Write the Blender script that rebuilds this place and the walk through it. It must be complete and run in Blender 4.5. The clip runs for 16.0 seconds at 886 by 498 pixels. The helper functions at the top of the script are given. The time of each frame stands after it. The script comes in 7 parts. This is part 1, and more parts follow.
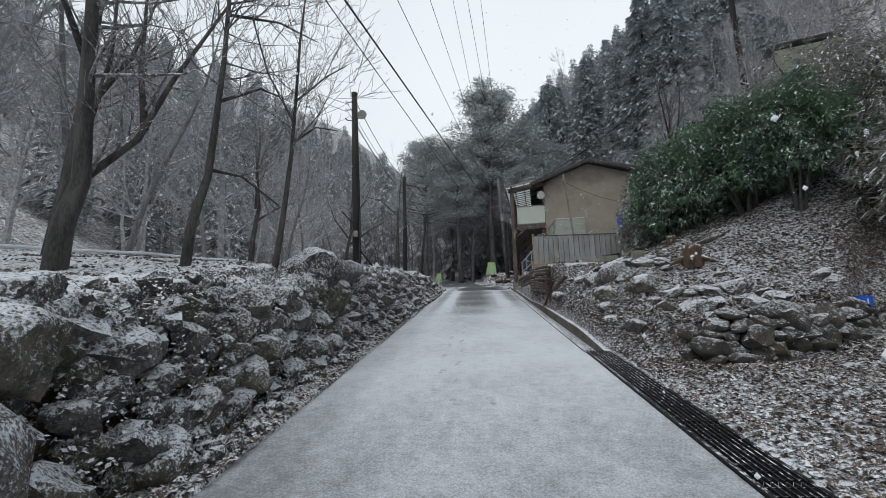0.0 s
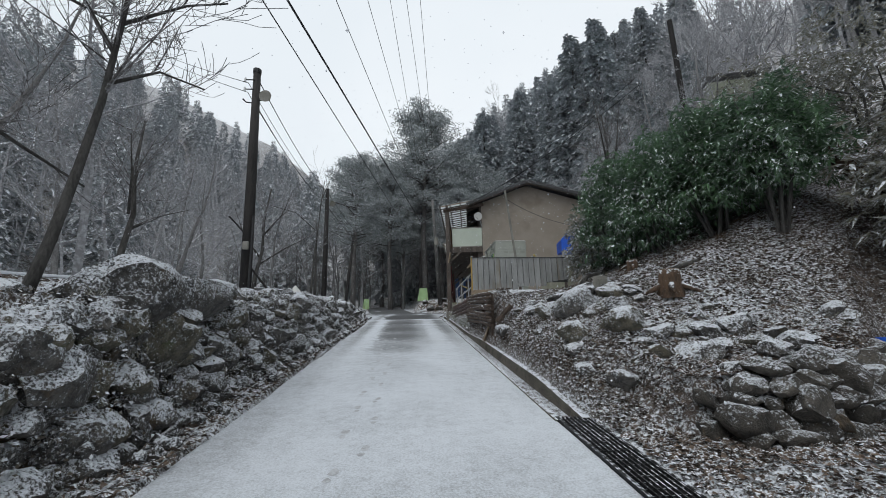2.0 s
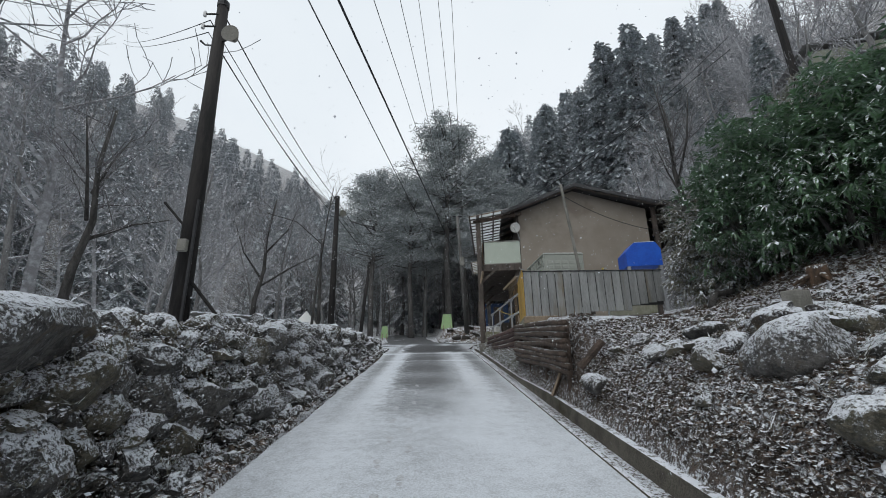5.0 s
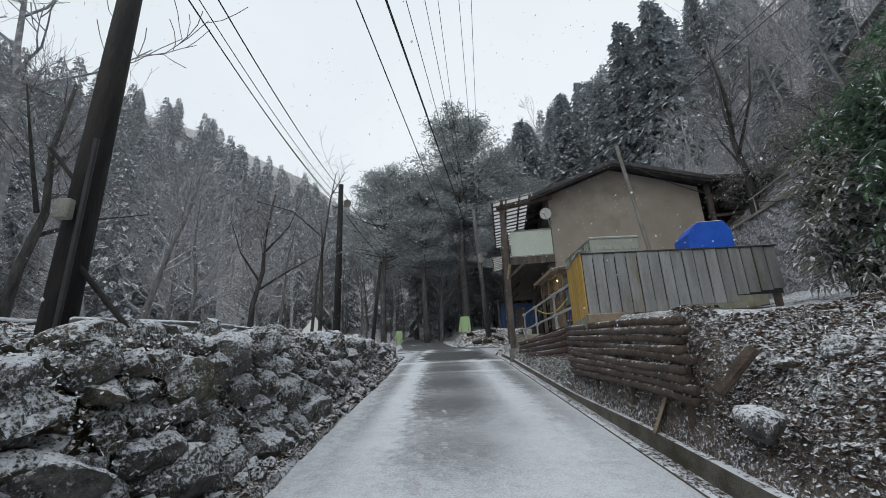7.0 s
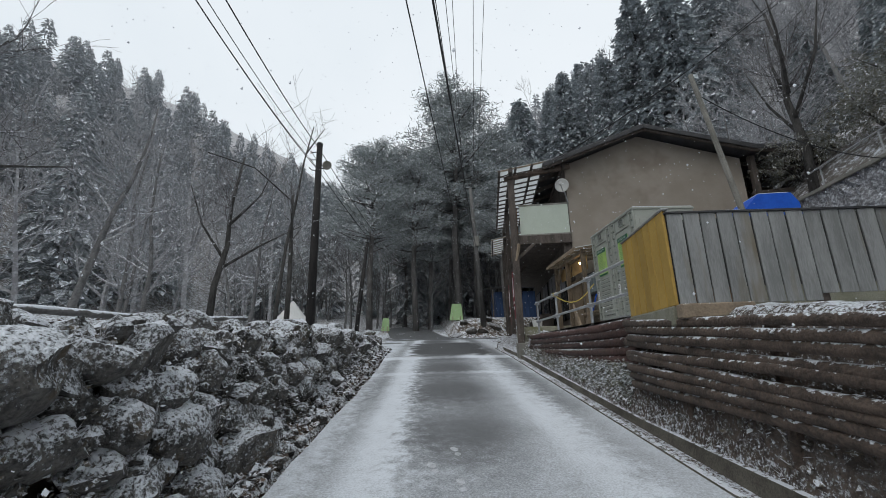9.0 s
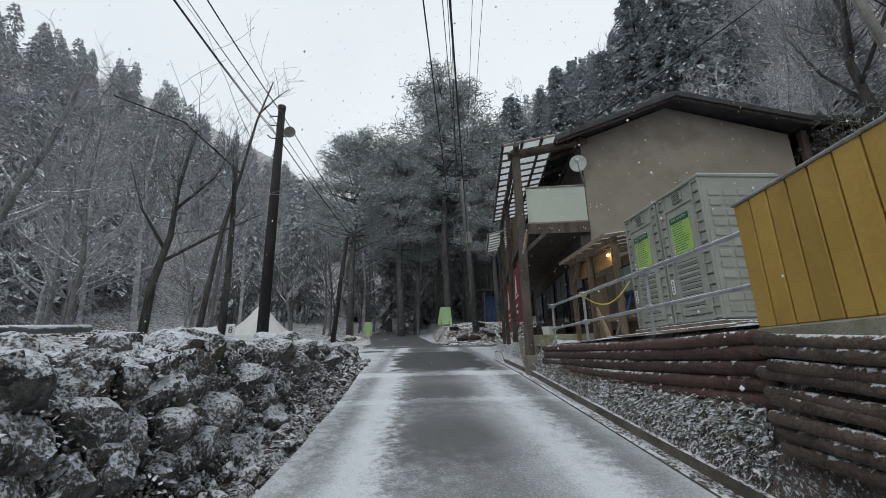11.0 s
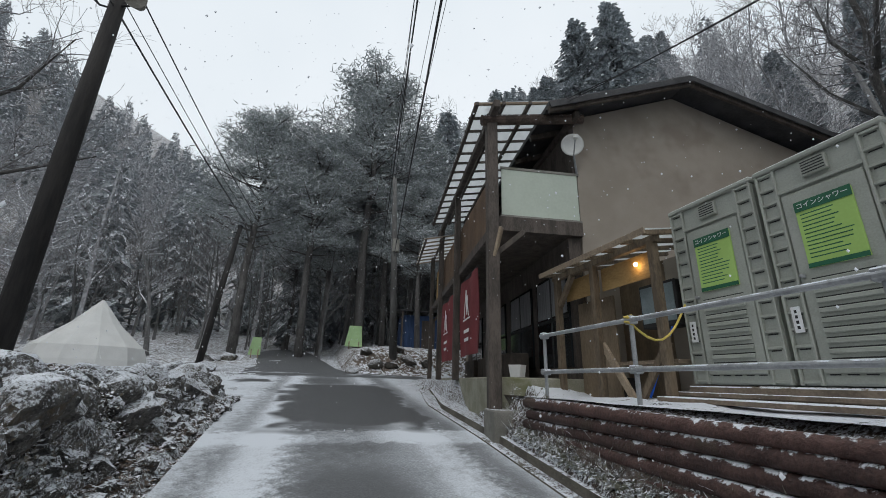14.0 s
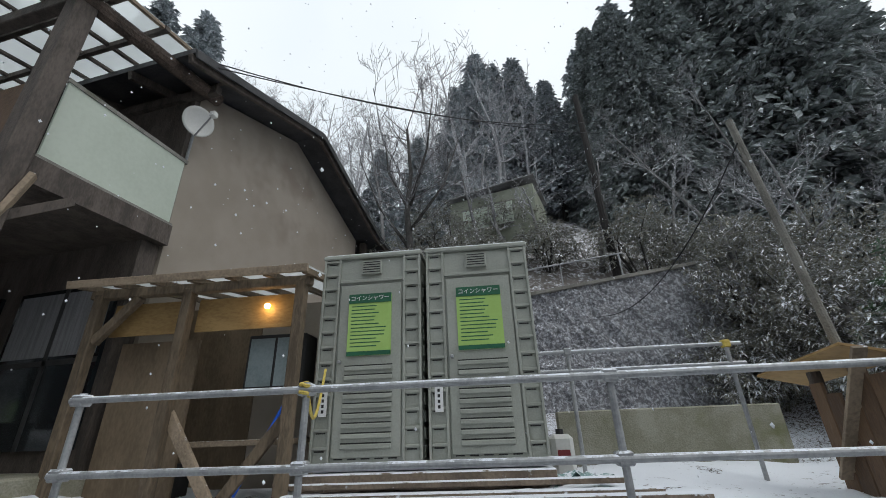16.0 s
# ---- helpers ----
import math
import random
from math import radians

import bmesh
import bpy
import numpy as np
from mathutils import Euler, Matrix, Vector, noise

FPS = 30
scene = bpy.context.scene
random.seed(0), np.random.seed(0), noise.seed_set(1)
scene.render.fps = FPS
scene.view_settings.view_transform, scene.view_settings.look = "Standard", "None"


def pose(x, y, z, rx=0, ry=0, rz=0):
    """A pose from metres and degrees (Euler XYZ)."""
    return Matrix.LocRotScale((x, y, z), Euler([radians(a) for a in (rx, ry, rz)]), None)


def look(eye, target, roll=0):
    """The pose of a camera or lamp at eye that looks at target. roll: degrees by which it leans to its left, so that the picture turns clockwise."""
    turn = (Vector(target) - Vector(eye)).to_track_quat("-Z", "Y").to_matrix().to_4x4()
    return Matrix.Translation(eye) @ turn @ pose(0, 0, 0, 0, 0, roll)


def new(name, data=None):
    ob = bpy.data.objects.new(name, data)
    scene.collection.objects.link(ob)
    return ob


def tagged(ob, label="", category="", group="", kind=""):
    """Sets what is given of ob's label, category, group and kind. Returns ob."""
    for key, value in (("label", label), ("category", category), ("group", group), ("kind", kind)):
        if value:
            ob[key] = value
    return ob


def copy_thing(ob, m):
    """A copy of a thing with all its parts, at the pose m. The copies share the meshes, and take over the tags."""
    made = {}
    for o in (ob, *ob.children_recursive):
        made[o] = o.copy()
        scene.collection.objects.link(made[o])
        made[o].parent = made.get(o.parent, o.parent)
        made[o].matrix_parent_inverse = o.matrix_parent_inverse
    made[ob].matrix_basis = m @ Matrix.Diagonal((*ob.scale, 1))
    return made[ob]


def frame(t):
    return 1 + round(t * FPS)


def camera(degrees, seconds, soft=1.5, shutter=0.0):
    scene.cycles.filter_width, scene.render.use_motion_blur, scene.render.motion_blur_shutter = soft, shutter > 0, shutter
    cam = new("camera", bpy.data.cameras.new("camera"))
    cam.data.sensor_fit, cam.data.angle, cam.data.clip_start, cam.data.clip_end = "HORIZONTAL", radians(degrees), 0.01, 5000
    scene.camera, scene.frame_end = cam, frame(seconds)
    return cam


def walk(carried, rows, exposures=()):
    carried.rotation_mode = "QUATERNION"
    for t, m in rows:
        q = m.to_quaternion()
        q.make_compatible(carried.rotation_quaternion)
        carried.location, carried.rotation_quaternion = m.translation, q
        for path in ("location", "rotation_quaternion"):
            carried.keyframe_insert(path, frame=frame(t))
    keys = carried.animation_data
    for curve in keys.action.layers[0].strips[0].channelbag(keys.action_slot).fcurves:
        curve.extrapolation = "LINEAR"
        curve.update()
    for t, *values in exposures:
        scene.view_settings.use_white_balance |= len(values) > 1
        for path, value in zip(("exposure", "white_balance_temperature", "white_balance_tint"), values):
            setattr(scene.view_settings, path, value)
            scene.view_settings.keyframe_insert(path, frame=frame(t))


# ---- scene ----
cam = camera(94.3, 16.0, soft=0.9)
METRES, EYE, TILT, LEAN, TURN = 18.5, 1.5, 0.0, 0.0, 12.8
ROWS = [
    (0.0, 0.0, 0.0, 0.0, 0.22, 8.69, 1.44),
    (0.5, 0.0041, 0.0299, 0.0015, -7.16, 9.18, -0.54),
    (1.0, 0.0097, 0.0598, 0.0045, -7.28, 9.26, 0.22),
    (1.5, 0.0104, 0.0903, 0.0084, -7.24, 11.15, 1.41),
    (2.0, 0.0146, 0.1213, 0.0124, -9.3, 12.04, 1.43),
    (2.5, 0.0178, 0.152, 0.0159, -9.3, 14.34, 2.01),
    (3.0, 0.0194, 0.1824, 0.0202, -9.87, 15.21, 2.05),
    (3.5, 0.0216, 0.2125, 0.0227, -9.15, 14.85, 0.79),
    (6.0, 0.0218, 0.3651, 0.0409, -5.35, 16.28, 1.76),
    (6.5, 0.0221, 0.3949, 0.0436, -5.92, 16.3, 1.69),
    (7.0, 0.0194, 0.427, 0.0457, -4.38, 16.18, 2.31),
    (7.5, 0.0183, 0.4593, 0.0496, -5.4, 15.29, 1.68),
    (8.0, 0.0171, 0.491, 0.0531, -5.3, 14.83, 1.8),
    (8.5, 0.0153, 0.5229, 0.0569, -5.67, 14.39, 1.59),
    (11.0, 0.025, 0.6813, 0.0745, -8.21, 14.8, 1.32),
    (11.5, 0.0254, 0.7156, 0.0777, -6.08, 16.65, 0.51),
    (12.0, 0.0311, 0.7471, 0.0809, -6.86, 16.94, -0.77),
    (12.5, 0.0335, 0.777, 0.0829, -6.96, 17.84, -0.96),
    (13.0, 0.036, 0.8081, 0.0862, -8.64, 17.95, -1.65),
    (13.5, 0.0369, 0.8401, 0.0906, -10.53, 18.02, -0.68),
    (14.0, 0.0371, 0.8719, 0.0947, -21.4, 17.9, -1.47),
    (14.5, 0.0416, 0.9029, 0.0985, -35.49, 18.29, -2.1),
    (15.0, 0.0425, 0.9337, 0.1031, -52.15, 19.33, -4.31),
    (15.5, 0.0504, 0.9605, 0.108, -74.02, 21.73, -2.91),
    (16.0, 0.0542, 0.9875, 0.1134, -88.12, 23.81, 1.99),
]
walk(cam, [(t, pose(0, 0, EYE, TILT, LEAN, TURN) @ pose(METRES * x, METRES * y, METRES * z, 90 + pitch, roll, yaw)) for t, x, y, z, yaw, pitch, roll in ROWS], [(0.0, 0.08), (13.5, 0.06), (15.0, 0.14), (16.0, 0.26)])

# ---------------------------------------------------------------- light: overcast, snowing
world = bpy.data.worlds.new("overcast_sky")
scene.world = world
world.use_nodes = True
wt = world.node_tree
wt.nodes.clear()
sky = wt.nodes.new("ShaderNodeTexSky")
sky.sky_type, sky.sun_disc = "NISHITA", False
sky.sun_elevation, sky.sun_rotation = radians(38), radians(200)
sky.dust_density, sky.air_density = 4.0, 1.0
sky_bg = wt.nodes.new("ShaderNodeBackground")
sky_bg.inputs["Strength"].default_value = 0.05
cloud_bg = wt.nodes.new("ShaderNodeBackground")
cloud_noise = wt.nodes.new("ShaderNodeTexNoise")
cloud_noise.inputs["Scale"].default_value, cloud_noise.inputs["Detail"].default_value = 1.6, 4
cloud_ramp = wt.nodes.new("ShaderNodeValToRGB")
cloud_ramp.color_ramp.elements[0].position, cloud_ramp.color_ramp.elements[0].color = 0.3, (0.655, 0.715, 0.765, 1)
cloud_ramp.color_ramp.elements[1].position, cloud_ramp.color_ramp.elements[1].color = 0.7, (0.755, 0.80, 0.84, 1)
wt.links.new(cloud_noise.outputs["Fac"], cloud_ramp.inputs[0])
wt.links.new(cloud_ramp.outputs[0], cloud_bg.inputs["Color"])
cloud_bg.inputs["Strength"].default_value = 1.16
both = wt.nodes.new("ShaderNodeMixShader")
both.inputs[0].default_value = 0.94
world_out = wt.nodes.new("ShaderNodeOutputWorld")
wt.links.new(sky.outputs[0], sky_bg.inputs["Color"])
wt.links.new(sky_bg.outputs[0], both.inputs[1])
wt.links.new(cloud_bg.outputs[0], both.inputs[2])
wt.links.new(both.outputs[0], world_out.inputs[0])
sun = new("sun", bpy.data.lights.new("sun", "SUN"))
sun.data.energy, sun.data.angle, sun.data.color = 0.5, radians(40), (1.0, 0.97, 0.93)
sun.matrix_world = look((0, 0, 60), (14, 38, 0))

# ---------------------------------------------------------------- materials


def nd(nt, kind, ins=None, operation=None, use_clamp=False, interpolation_type=None):
    node = nt.nodes.new(kind)
    if operation:
        node.operation = operation
    if use_clamp:
        node.use_clamp = True
    if interpolation_type:
        node.interpolation_type = interpolation_type
    for key, value in (ins or {}).items():
        if isinstance(value, bpy.types.NodeSocket):
            nt.links.new(value, node.inputs[key])
        else:
            node.inputs[key].default_value = value
    return node


def calc(nt, op, a, b=0.0, c=0.0, clamp=False):
    return nd(nt, "ShaderNodeMath", {0: a, 1: b, 2: c}, operation=op, use_clamp=clamp).outputs[0]


def step(nt, v, lo, hi):
    return nd(nt, "ShaderNodeMapRange", {0: v, 1: lo, 2: hi, 3: 0.0, 4: 1.0}, interpolation_type="SMOOTHSTEP").outputs[0]


def blend(nt, f, a, b):
    node = nt.nodes.new("ShaderNodeMix")
    node.data_type = "RGBA"
    for i, v in ((0, f), (6, a), (7, b)):
        if isinstance(v, bpy.types.NodeSocket):
            nt.links.new(v, node.inputs[i])
        else:
            node.inputs[i].default_value = (*v, 1) if isinstance(v, tuple) else v
    return node.outputs[2]


SNOW = (0.80, 0.83, 0.88)


def surface(name, c1, c2, scale=3.0, rough=0.8, bump=0.3, snow=0.0, metal=0.0, fine=40.0, c3=None, wobble=0.25, stretch=(1, 1, 1), flecks=18.0, rime_haze=0.0, grain=0.0, melt=0.16):
    """Two colours mixed by a coarse and a fine noise; c3 stains; snow (0 to 1) lies on what faces up. Whitening on
    every side is clinging snow, on trees also valley haze.
    """
    m = bpy.data.materials.new(name)
    m.use_nodes = True
    nt = m.node_tree
    bsdf = nt.nodes["Principled BSDF"]
    geo = nt.nodes.new("ShaderNodeNewGeometry")
    info = nt.nodes.new("ShaderNodeObjectInfo")
    shift = calc(nt, "MULTIPLY", info.outputs["Random"], 37.0)
    place = nd(nt, "ShaderNodeVectorMath", {0: geo.outputs["Position"], 1: stretch}, operation="MULTIPLY").outputs[0]
    place = nd(nt, "ShaderNodeVectorMath", {0: place, 1: shift}, operation="ADD").outputs[0]
    big = nd(nt, "ShaderNodeTexNoise", {"Vector": place, "Scale": scale, "Detail": 5.0, "Roughness": 0.6}).outputs["Fac"]
    small = nd(nt, "ShaderNodeTexNoise", {"Vector": place, "Scale": fine, "Detail": 3.0}).outputs["Fac"]
    mix = calc(nt, "ADD", calc(nt, "MULTIPLY", big, 0.65), calc(nt, "MULTIPLY", small, 0.35))
    tone = blend(nt, step(nt, mix, 0.36, 0.64), c1, c2)
    if c3:
        stain = nd(nt, "ShaderNodeTexNoise", {"Vector": place, "Scale": scale * 0.37, "Detail": 4.0, "Roughness": 0.7}).outputs["Fac"]
        tone = blend(nt, step(nt, stain, 0.55, 0.72), tone, c3)
    value = calc(nt, "MULTIPLY_ADD", info.outputs["Random"], wobble, 1.0 - wobble / 2)
    tone = nd(nt, "ShaderNodeHueSaturation", {"Value": value, "Color": tone}).outputs[0]
    roughness = calc(nt, "MULTIPLY_ADD", small, 0.2, rough - 0.1, True)
    if snow > 0:
        up = nd(nt, "ShaderNodeSeparateXYZ", {0: geo.outputs["Normal"]}).outputs[2]
        clump = nd(nt, "ShaderNodeTexNoise", {"Vector": geo.outputs["Position"], "Scale": flecks, "Detail": 4.0, "Roughness": 0.65}).outputs["Fac"]
        drift = nd(nt, "ShaderNodeTexNoise", {"Vector": geo.outputs["Position"], "Scale": 1.3, "Detail": 2.0}).outputs["Fac"]
        cover = calc(nt, "ADD", calc(nt, "MULTIPLY", up, 0.55), calc(nt, "MULTIPLY_ADD", clump, 1.35, -0.675))
        cover = calc(nt, "ADD", cover, calc(nt, "MULTIPLY_ADD", drift, 0.4, -0.2))
        if grain:
            crumbs = nd(nt, "ShaderNodeTexNoise", {"Vector": geo.outputs["Position"], "Scale": flecks * 2.3, "Detail": 3.0, "Roughness": 0.7}).outputs["Fac"]
            cover = calc(nt, "ADD", cover, calc(nt, "MULTIPLY_ADD", crumbs, grain, -grain / 2))
        lie = step(nt, cover, 0.70 - melt / 2 - 0.6 * snow, 0.70 + melt / 2 - 0.6 * snow)
        if rime_haze:
            lie = calc(nt, "MAXIMUM", lie, calc(nt, "MULTIPLY", step(nt, clump, 0.42, 0.66), rime_haze))
        tone = blend(nt, lie, tone, SNOW)
        roughness = calc(nt, "MAXIMUM", roughness, calc(nt, "MULTIPLY", lie, 0.8))
    nt.links.new(tone, bsdf.inputs["Base Color"])
    nt.links.new(roughness, bsdf.inputs["Roughness"])
    bsdf.inputs["Metallic"].default_value = metal
    if bump:
        if snow > 0:
            mix = calc(nt, "ADD", mix, calc(nt, "MULTIPLY", lie, 0.25))
        b = nd(nt, "ShaderNodeBump", {"Height": mix, "Strength": bump, "Distance": 0.05})
        nt.links.new(b.outputs[0], bsdf.inputs["Normal"])
    return m


M_ROCK = surface("wet_rock", (0.024, 0.023, 0.022), (0.125, 0.117, 0.107), 9, 0.85, 1.0, snow=0.75, flecks=20, fine=55, rime_haze=0.06, c3=(0.095, 0.07, 0.042), wobble=0.6, grain=2.3, melt=0.5)
M_ROCK_MOSS = surface("mossy_rock", (0.034, 0.033, 0.024), (0.145, 0.127, 0.093), 8, 0.85, 1.0, snow=0.70, flecks=20, fine=55, rime_haze=0.05, c3=(0.066, 0.076, 0.036), wobble=0.6, grain=2.3, melt=0.5)
M_BROWNROCK = surface("brown_wall_stone", (0.030, 0.028, 0.025), (0.115, 0.103, 0.088), 6, 0.85, 1.0, snow=0.40, flecks=24, fine=70, c3=(0.115, 0.085, 0.055), wobble=0.8, grain=1.6, melt=0.4)
M_GROUND = surface("leaf_litter_snow", (0.045, 0.035, 0.030), (0.135, 0.105, 0.085), 8, 0.9, 1.0, snow=0.46, fine=60, flecks=19, rime_haze=0.10, grain=1.6, melt=0.3)
M_FOREST = surface("forest_floor", (0.10, 0.088, 0.079), (0.20, 0.18, 0.163), 1.2, 0.95, 0.6, snow=0.26, fine=12, flecks=5, grain=1.4, rime_haze=0.12, melt=0.5)
M_EARTH = surface("bare_earth", (0.06, 0.045, 0.032), (0.17, 0.13, 0.09), 5, 0.95, 1.0, snow=0.12, fine=60, c3=(0.16, 0.10, 0.05))
M_BARK = surface("dark_bark", (0.03, 0.028, 0.026), (0.09, 0.086, 0.081), 9, 0.9, 0.9, snow=0.16, fine=60, stretch=(1, 1, 0.25), flecks=12)
M_PINEBARK = surface("plated_pine_bark", (0.08, 0.075, 0.072), (0.17, 0.16, 0.154), 5, 0.9, 0.8, snow=0.24, fine=30, stretch=(1, 1, 0.3))
M_TWIG = surface("bare_twigs", (0.06, 0.056, 0.055), (0.15, 0.14, 0.138), 6, 0.9, 0.0, snow=0.52, rime_haze=0.3)
# Twigs paled towards grey: mist over the slope mixed into the snowy colour.
M_HAZETWIG = surface("hazed_snowy_twigs", (0.17, 0.168, 0.172), (0.29, 0.286, 0.292), 3, 0.9, 0.0, snow=0.56, rime_haze=0.5)
M_BANK = surface("earthy_bank", (0.07, 0.054, 0.043), (0.17, 0.135, 0.108), 3, 0.95, 1.0, snow=0.34, fine=30, flecks=7, grain=0.9, c3=(0.14, 0.095, 0.06))
M_VERGE = surface("snowy_dwarf_bamboo", (0.11, 0.115, 0.085), (0.26, 0.25, 0.19), 3, 0.8, 0.0, snow=0.85, fine=14, flecks=18, rime_haze=0.6)
M_SNOWPLANK = surface("snow_covered_planks", (0.13, 0.10, 0.075), (0.25, 0.195, 0.145), 3, 0.8, 0.3, fine=40, snow=0.72, flecks=8)
M_POLECONC = surface("dark_concrete_pole", (0.085, 0.083, 0.08), (0.16, 0.156, 0.15), 3, 0.9, 0.4, fine=50, stretch=(1, 1, 0.2), c3=(0.06, 0.058, 0.055))
# Colour raised for the mist over the far slopes, on top of snow.
M_FARWOOD = surface("far_hazed_wood", (0.22, 0.219, 0.226), (0.36, 0.356, 0.368), 0.25, 0.9, 0.0, snow=0.54, rime_haze=0.4, flecks=5)
# The three cedar greens are lifted: valley haze is put into their colour.
M_CEDAR = surface("cedar_needles", (0.18, 0.212, 0.22), (0.30, 0.335, 0.345), 1.2, 0.8, 0.0, snow=0.50, fine=9, flecks=6, rime_haze=0.6, melt=0.4)
M_CEDAR_NEAR = surface("hazed_green_cedar_needles", (0.14, 0.168, 0.16), (0.235, 0.27, 0.257), 1.0, 0.8, 0.0, snow=0.40, fine=6, flecks=4, rime_haze=0.4, melt=0.5)
M_FARCEDAR = surface("far_cedar_needles", (0.18, 0.20, 0.208), (0.28, 0.302, 0.31), 0.6, 0.85, 0.0, snow=0.52, fine=5, flecks=5, rime_haze=0.5)
# Needles paled beyond their snow, so the haze sits in the colour.
M_PINE = surface("hazed_pine_needles", (0.17, 0.197, 0.192), (0.285, 0.317, 0.305), 1.5, 0.8, 0.0, snow=0.54, fine=9, flecks=9, rime_haze=0.6, melt=0.4)
# Grey bark made paler to carry the haze before distant trunks.
M_GREYBARK = surface("hazed_grey_bark", (0.095, 0.093, 0.092), (0.20, 0.196, 0.192), 7, 0.9, 0.6, snow=0.22, fine=50, stretch=(1, 1, 0.3), wobble=0.4, rime_haze=0.1)
M_LEAF = surface("evergreen_leaves", (0.036, 0.092, 0.042), (0.12, 0.25, 0.10), 2.5, 0.4, 0.0, snow=0.56, fine=14, flecks=16, rime_haze=0.2, grain=0.5)
M_GRASS = surface("dry_bamboo_grass", (0.11, 0.11, 0.075), (0.28, 0.262, 0.19), 3, 0.8, 0.0, snow=0.68, fine=14, flecks=18, rime_haze=0.55)
M_STUCCO = surface("beige_stucco", (0.30, 0.26, 0.215), (0.36, 0.315, 0.265), 1.2, 0.9, 0.25, fine=140, c3=(0.25, 0.21, 0.175), wobble=0)
M_DARKWOOD = surface("dark_stained_wood", (0.05, 0.041, 0.035), (0.115, 0.093, 0.079), 6, 0.75, 0.5, snow=0.06, fine=60, stretch=(1, 1, 0.3))
M_BROWNBOARD = surface("brown_board", (0.085, 0.05, 0.028), (0.15, 0.09, 0.05), 3, 0.7, 0.3, fine=50, stretch=(1, 1, 0.4))
M_PLY = surface("yellow_plywood", (0.28, 0.17, 0.06), (0.42, 0.27, 0.11), 2.5, 0.7, 0.2, fine=40, stretch=(0.4, 0.4, 1))
M_LOG = surface("brown_logs", (0.045, 0.032, 0.025), (0.125, 0.09, 0.07), 5, 0.8, 0.7, snow=0.36, fine=40, flecks=12, grain=0.8)
M_REDLOG = surface("red_brown_log_rails", (0.05, 0.024, 0.020), (0.115, 0.062, 0.052), 5, 0.65, 0.6, snow=0.32, fine=40, c3=(0.085, 0.058, 0.04), flecks=11, grain=0.6, wobble=0.5)
M_CONC = surface("weathered_concrete", (0.17, 0.165, 0.145), (0.30, 0.29, 0.26), 2.5, 0.9, 0.5, snow=0.22, fine=60, c3=(0.11, 0.11, 0.075))
M_GUTTER = surface("stained_gutter_concrete", (0.07, 0.064, 0.052), (0.16, 0.145, 0.12), 3, 0.9, 0.7, snow=0.40, fine=60, c3=(0.06, 0.055, 0.035), flecks=14, grain=0.8)
M_CONC_BARE = surface("mossy_concrete", (0.20, 0.195, 0.14), (0.32, 0.31, 0.25), 2.5, 0.9, 0.5, fine=60, c3=(0.15, 0.155, 0.07))
M_TIN = surface("grey_sheet_metal", (0.20, 0.205, 0.20), (0.33, 0.335, 0.33), 2, 0.55, 0.25, metal=0.2, fine=30, c3=(0.20, 0.165, 0.11), stretch=(3, 3, 0.4))
M_MUSTARD = surface("mustard_painted_steel", (0.42, 0.26, 0.055), (0.5, 0.32, 0.075), 2, 0.5, 0.1, fine=30, c3=(0.36, 0.22, 0.05))
M_CABIN = surface("grey_plastic_cabin", (0.31, 0.325, 0.285), (0.39, 0.405, 0.36), 2, 0.55, 0.15, fine=60, wobble=0.08)
M_CABIN_DARK = surface("dark_gap", (0.02, 0.02, 0.02), (0.04, 0.04, 0.04), 4, 0.8, 0)
M_LIME = surface("lime_poster", (0.37, 0.57, 0.15), (0.41, 0.62, 0.18), 2, 0.5, 0, wobble=0)
M_DKGREEN = surface("dark_green_print", (0.012, 0.10, 0.05), (0.02, 0.13, 0.065), 3, 0.5, 0, wobble=0)
M_WHITE = surface("white_print", (0.72, 0.73, 0.72), (0.8, 0.8, 0.8), 3, 0.6, 0, wobble=0)
M_PANEL = surface("pale_green_panel", (0.50, 0.56, 0.47), (0.56, 0.62, 0.53), 1.5, 0.5, 0.05, fine=20, wobble=0.1)
M_ROOF = surface("dark_roof_sheet", (0.025, 0.025, 0.028), (0.06, 0.06, 0.062), 3, 0.6, 0.2, snow=0.5, fine=30, flecks=9)
M_STEEL = surface("galvanised_tube", (0.30, 0.31, 0.32), (0.44, 0.45, 0.46), 8, 0.45, 0.1, snow=0.52, metal=0.5, fine=50, wobble=0.1, flecks=9)
M_BLUE = surface("blue_plastic", (0.01, 0.10, 0.62), (0.016, 0.14, 0.74), 2, 0.45, 0.05, snow=0.22, fine=20)
M_RED = surface("dark_red_cloth", (0.14, 0.022, 0.026), (0.19, 0.032, 0.036), 3, 0.85, 0.2, fine=120)
M_POLE = surface("tarred_wood_pole", (0.012, 0.011, 0.011), (0.036, 0.032, 0.03), 7, 0.85, 0.5, fine=50, stretch=(1, 1, 0.15), snow=0.05)
M_WIRE = surface("black_cable", (0.02, 0.02, 0.022), (0.035, 0.035, 0.037), 4, 0.6, 0)
M_IRON = surface("wet_iron_grate", (0.02, 0.021, 0.022), (0.05, 0.05, 0.052), 8, 0.5, 0.3, metal=0.7, fine=60, snow=0.10)
M_TENT = surface("white_canvas", (0.72, 0.72, 0.70), (0.8, 0.8, 0.78), 2, 0.9, 0.1, fine=30)
M_SIGN = surface("pale_green_sign", (0.30, 0.46, 0.22), (0.38, 0.55, 0.28), 2, 0.7, 0.1, fine=30, wobble=0.15)
M_DISH = surface("dish_grey", (0.55, 0.55, 0.52), (0.62, 0.62, 0.6), 2, 0.5, 0, wobble=0)
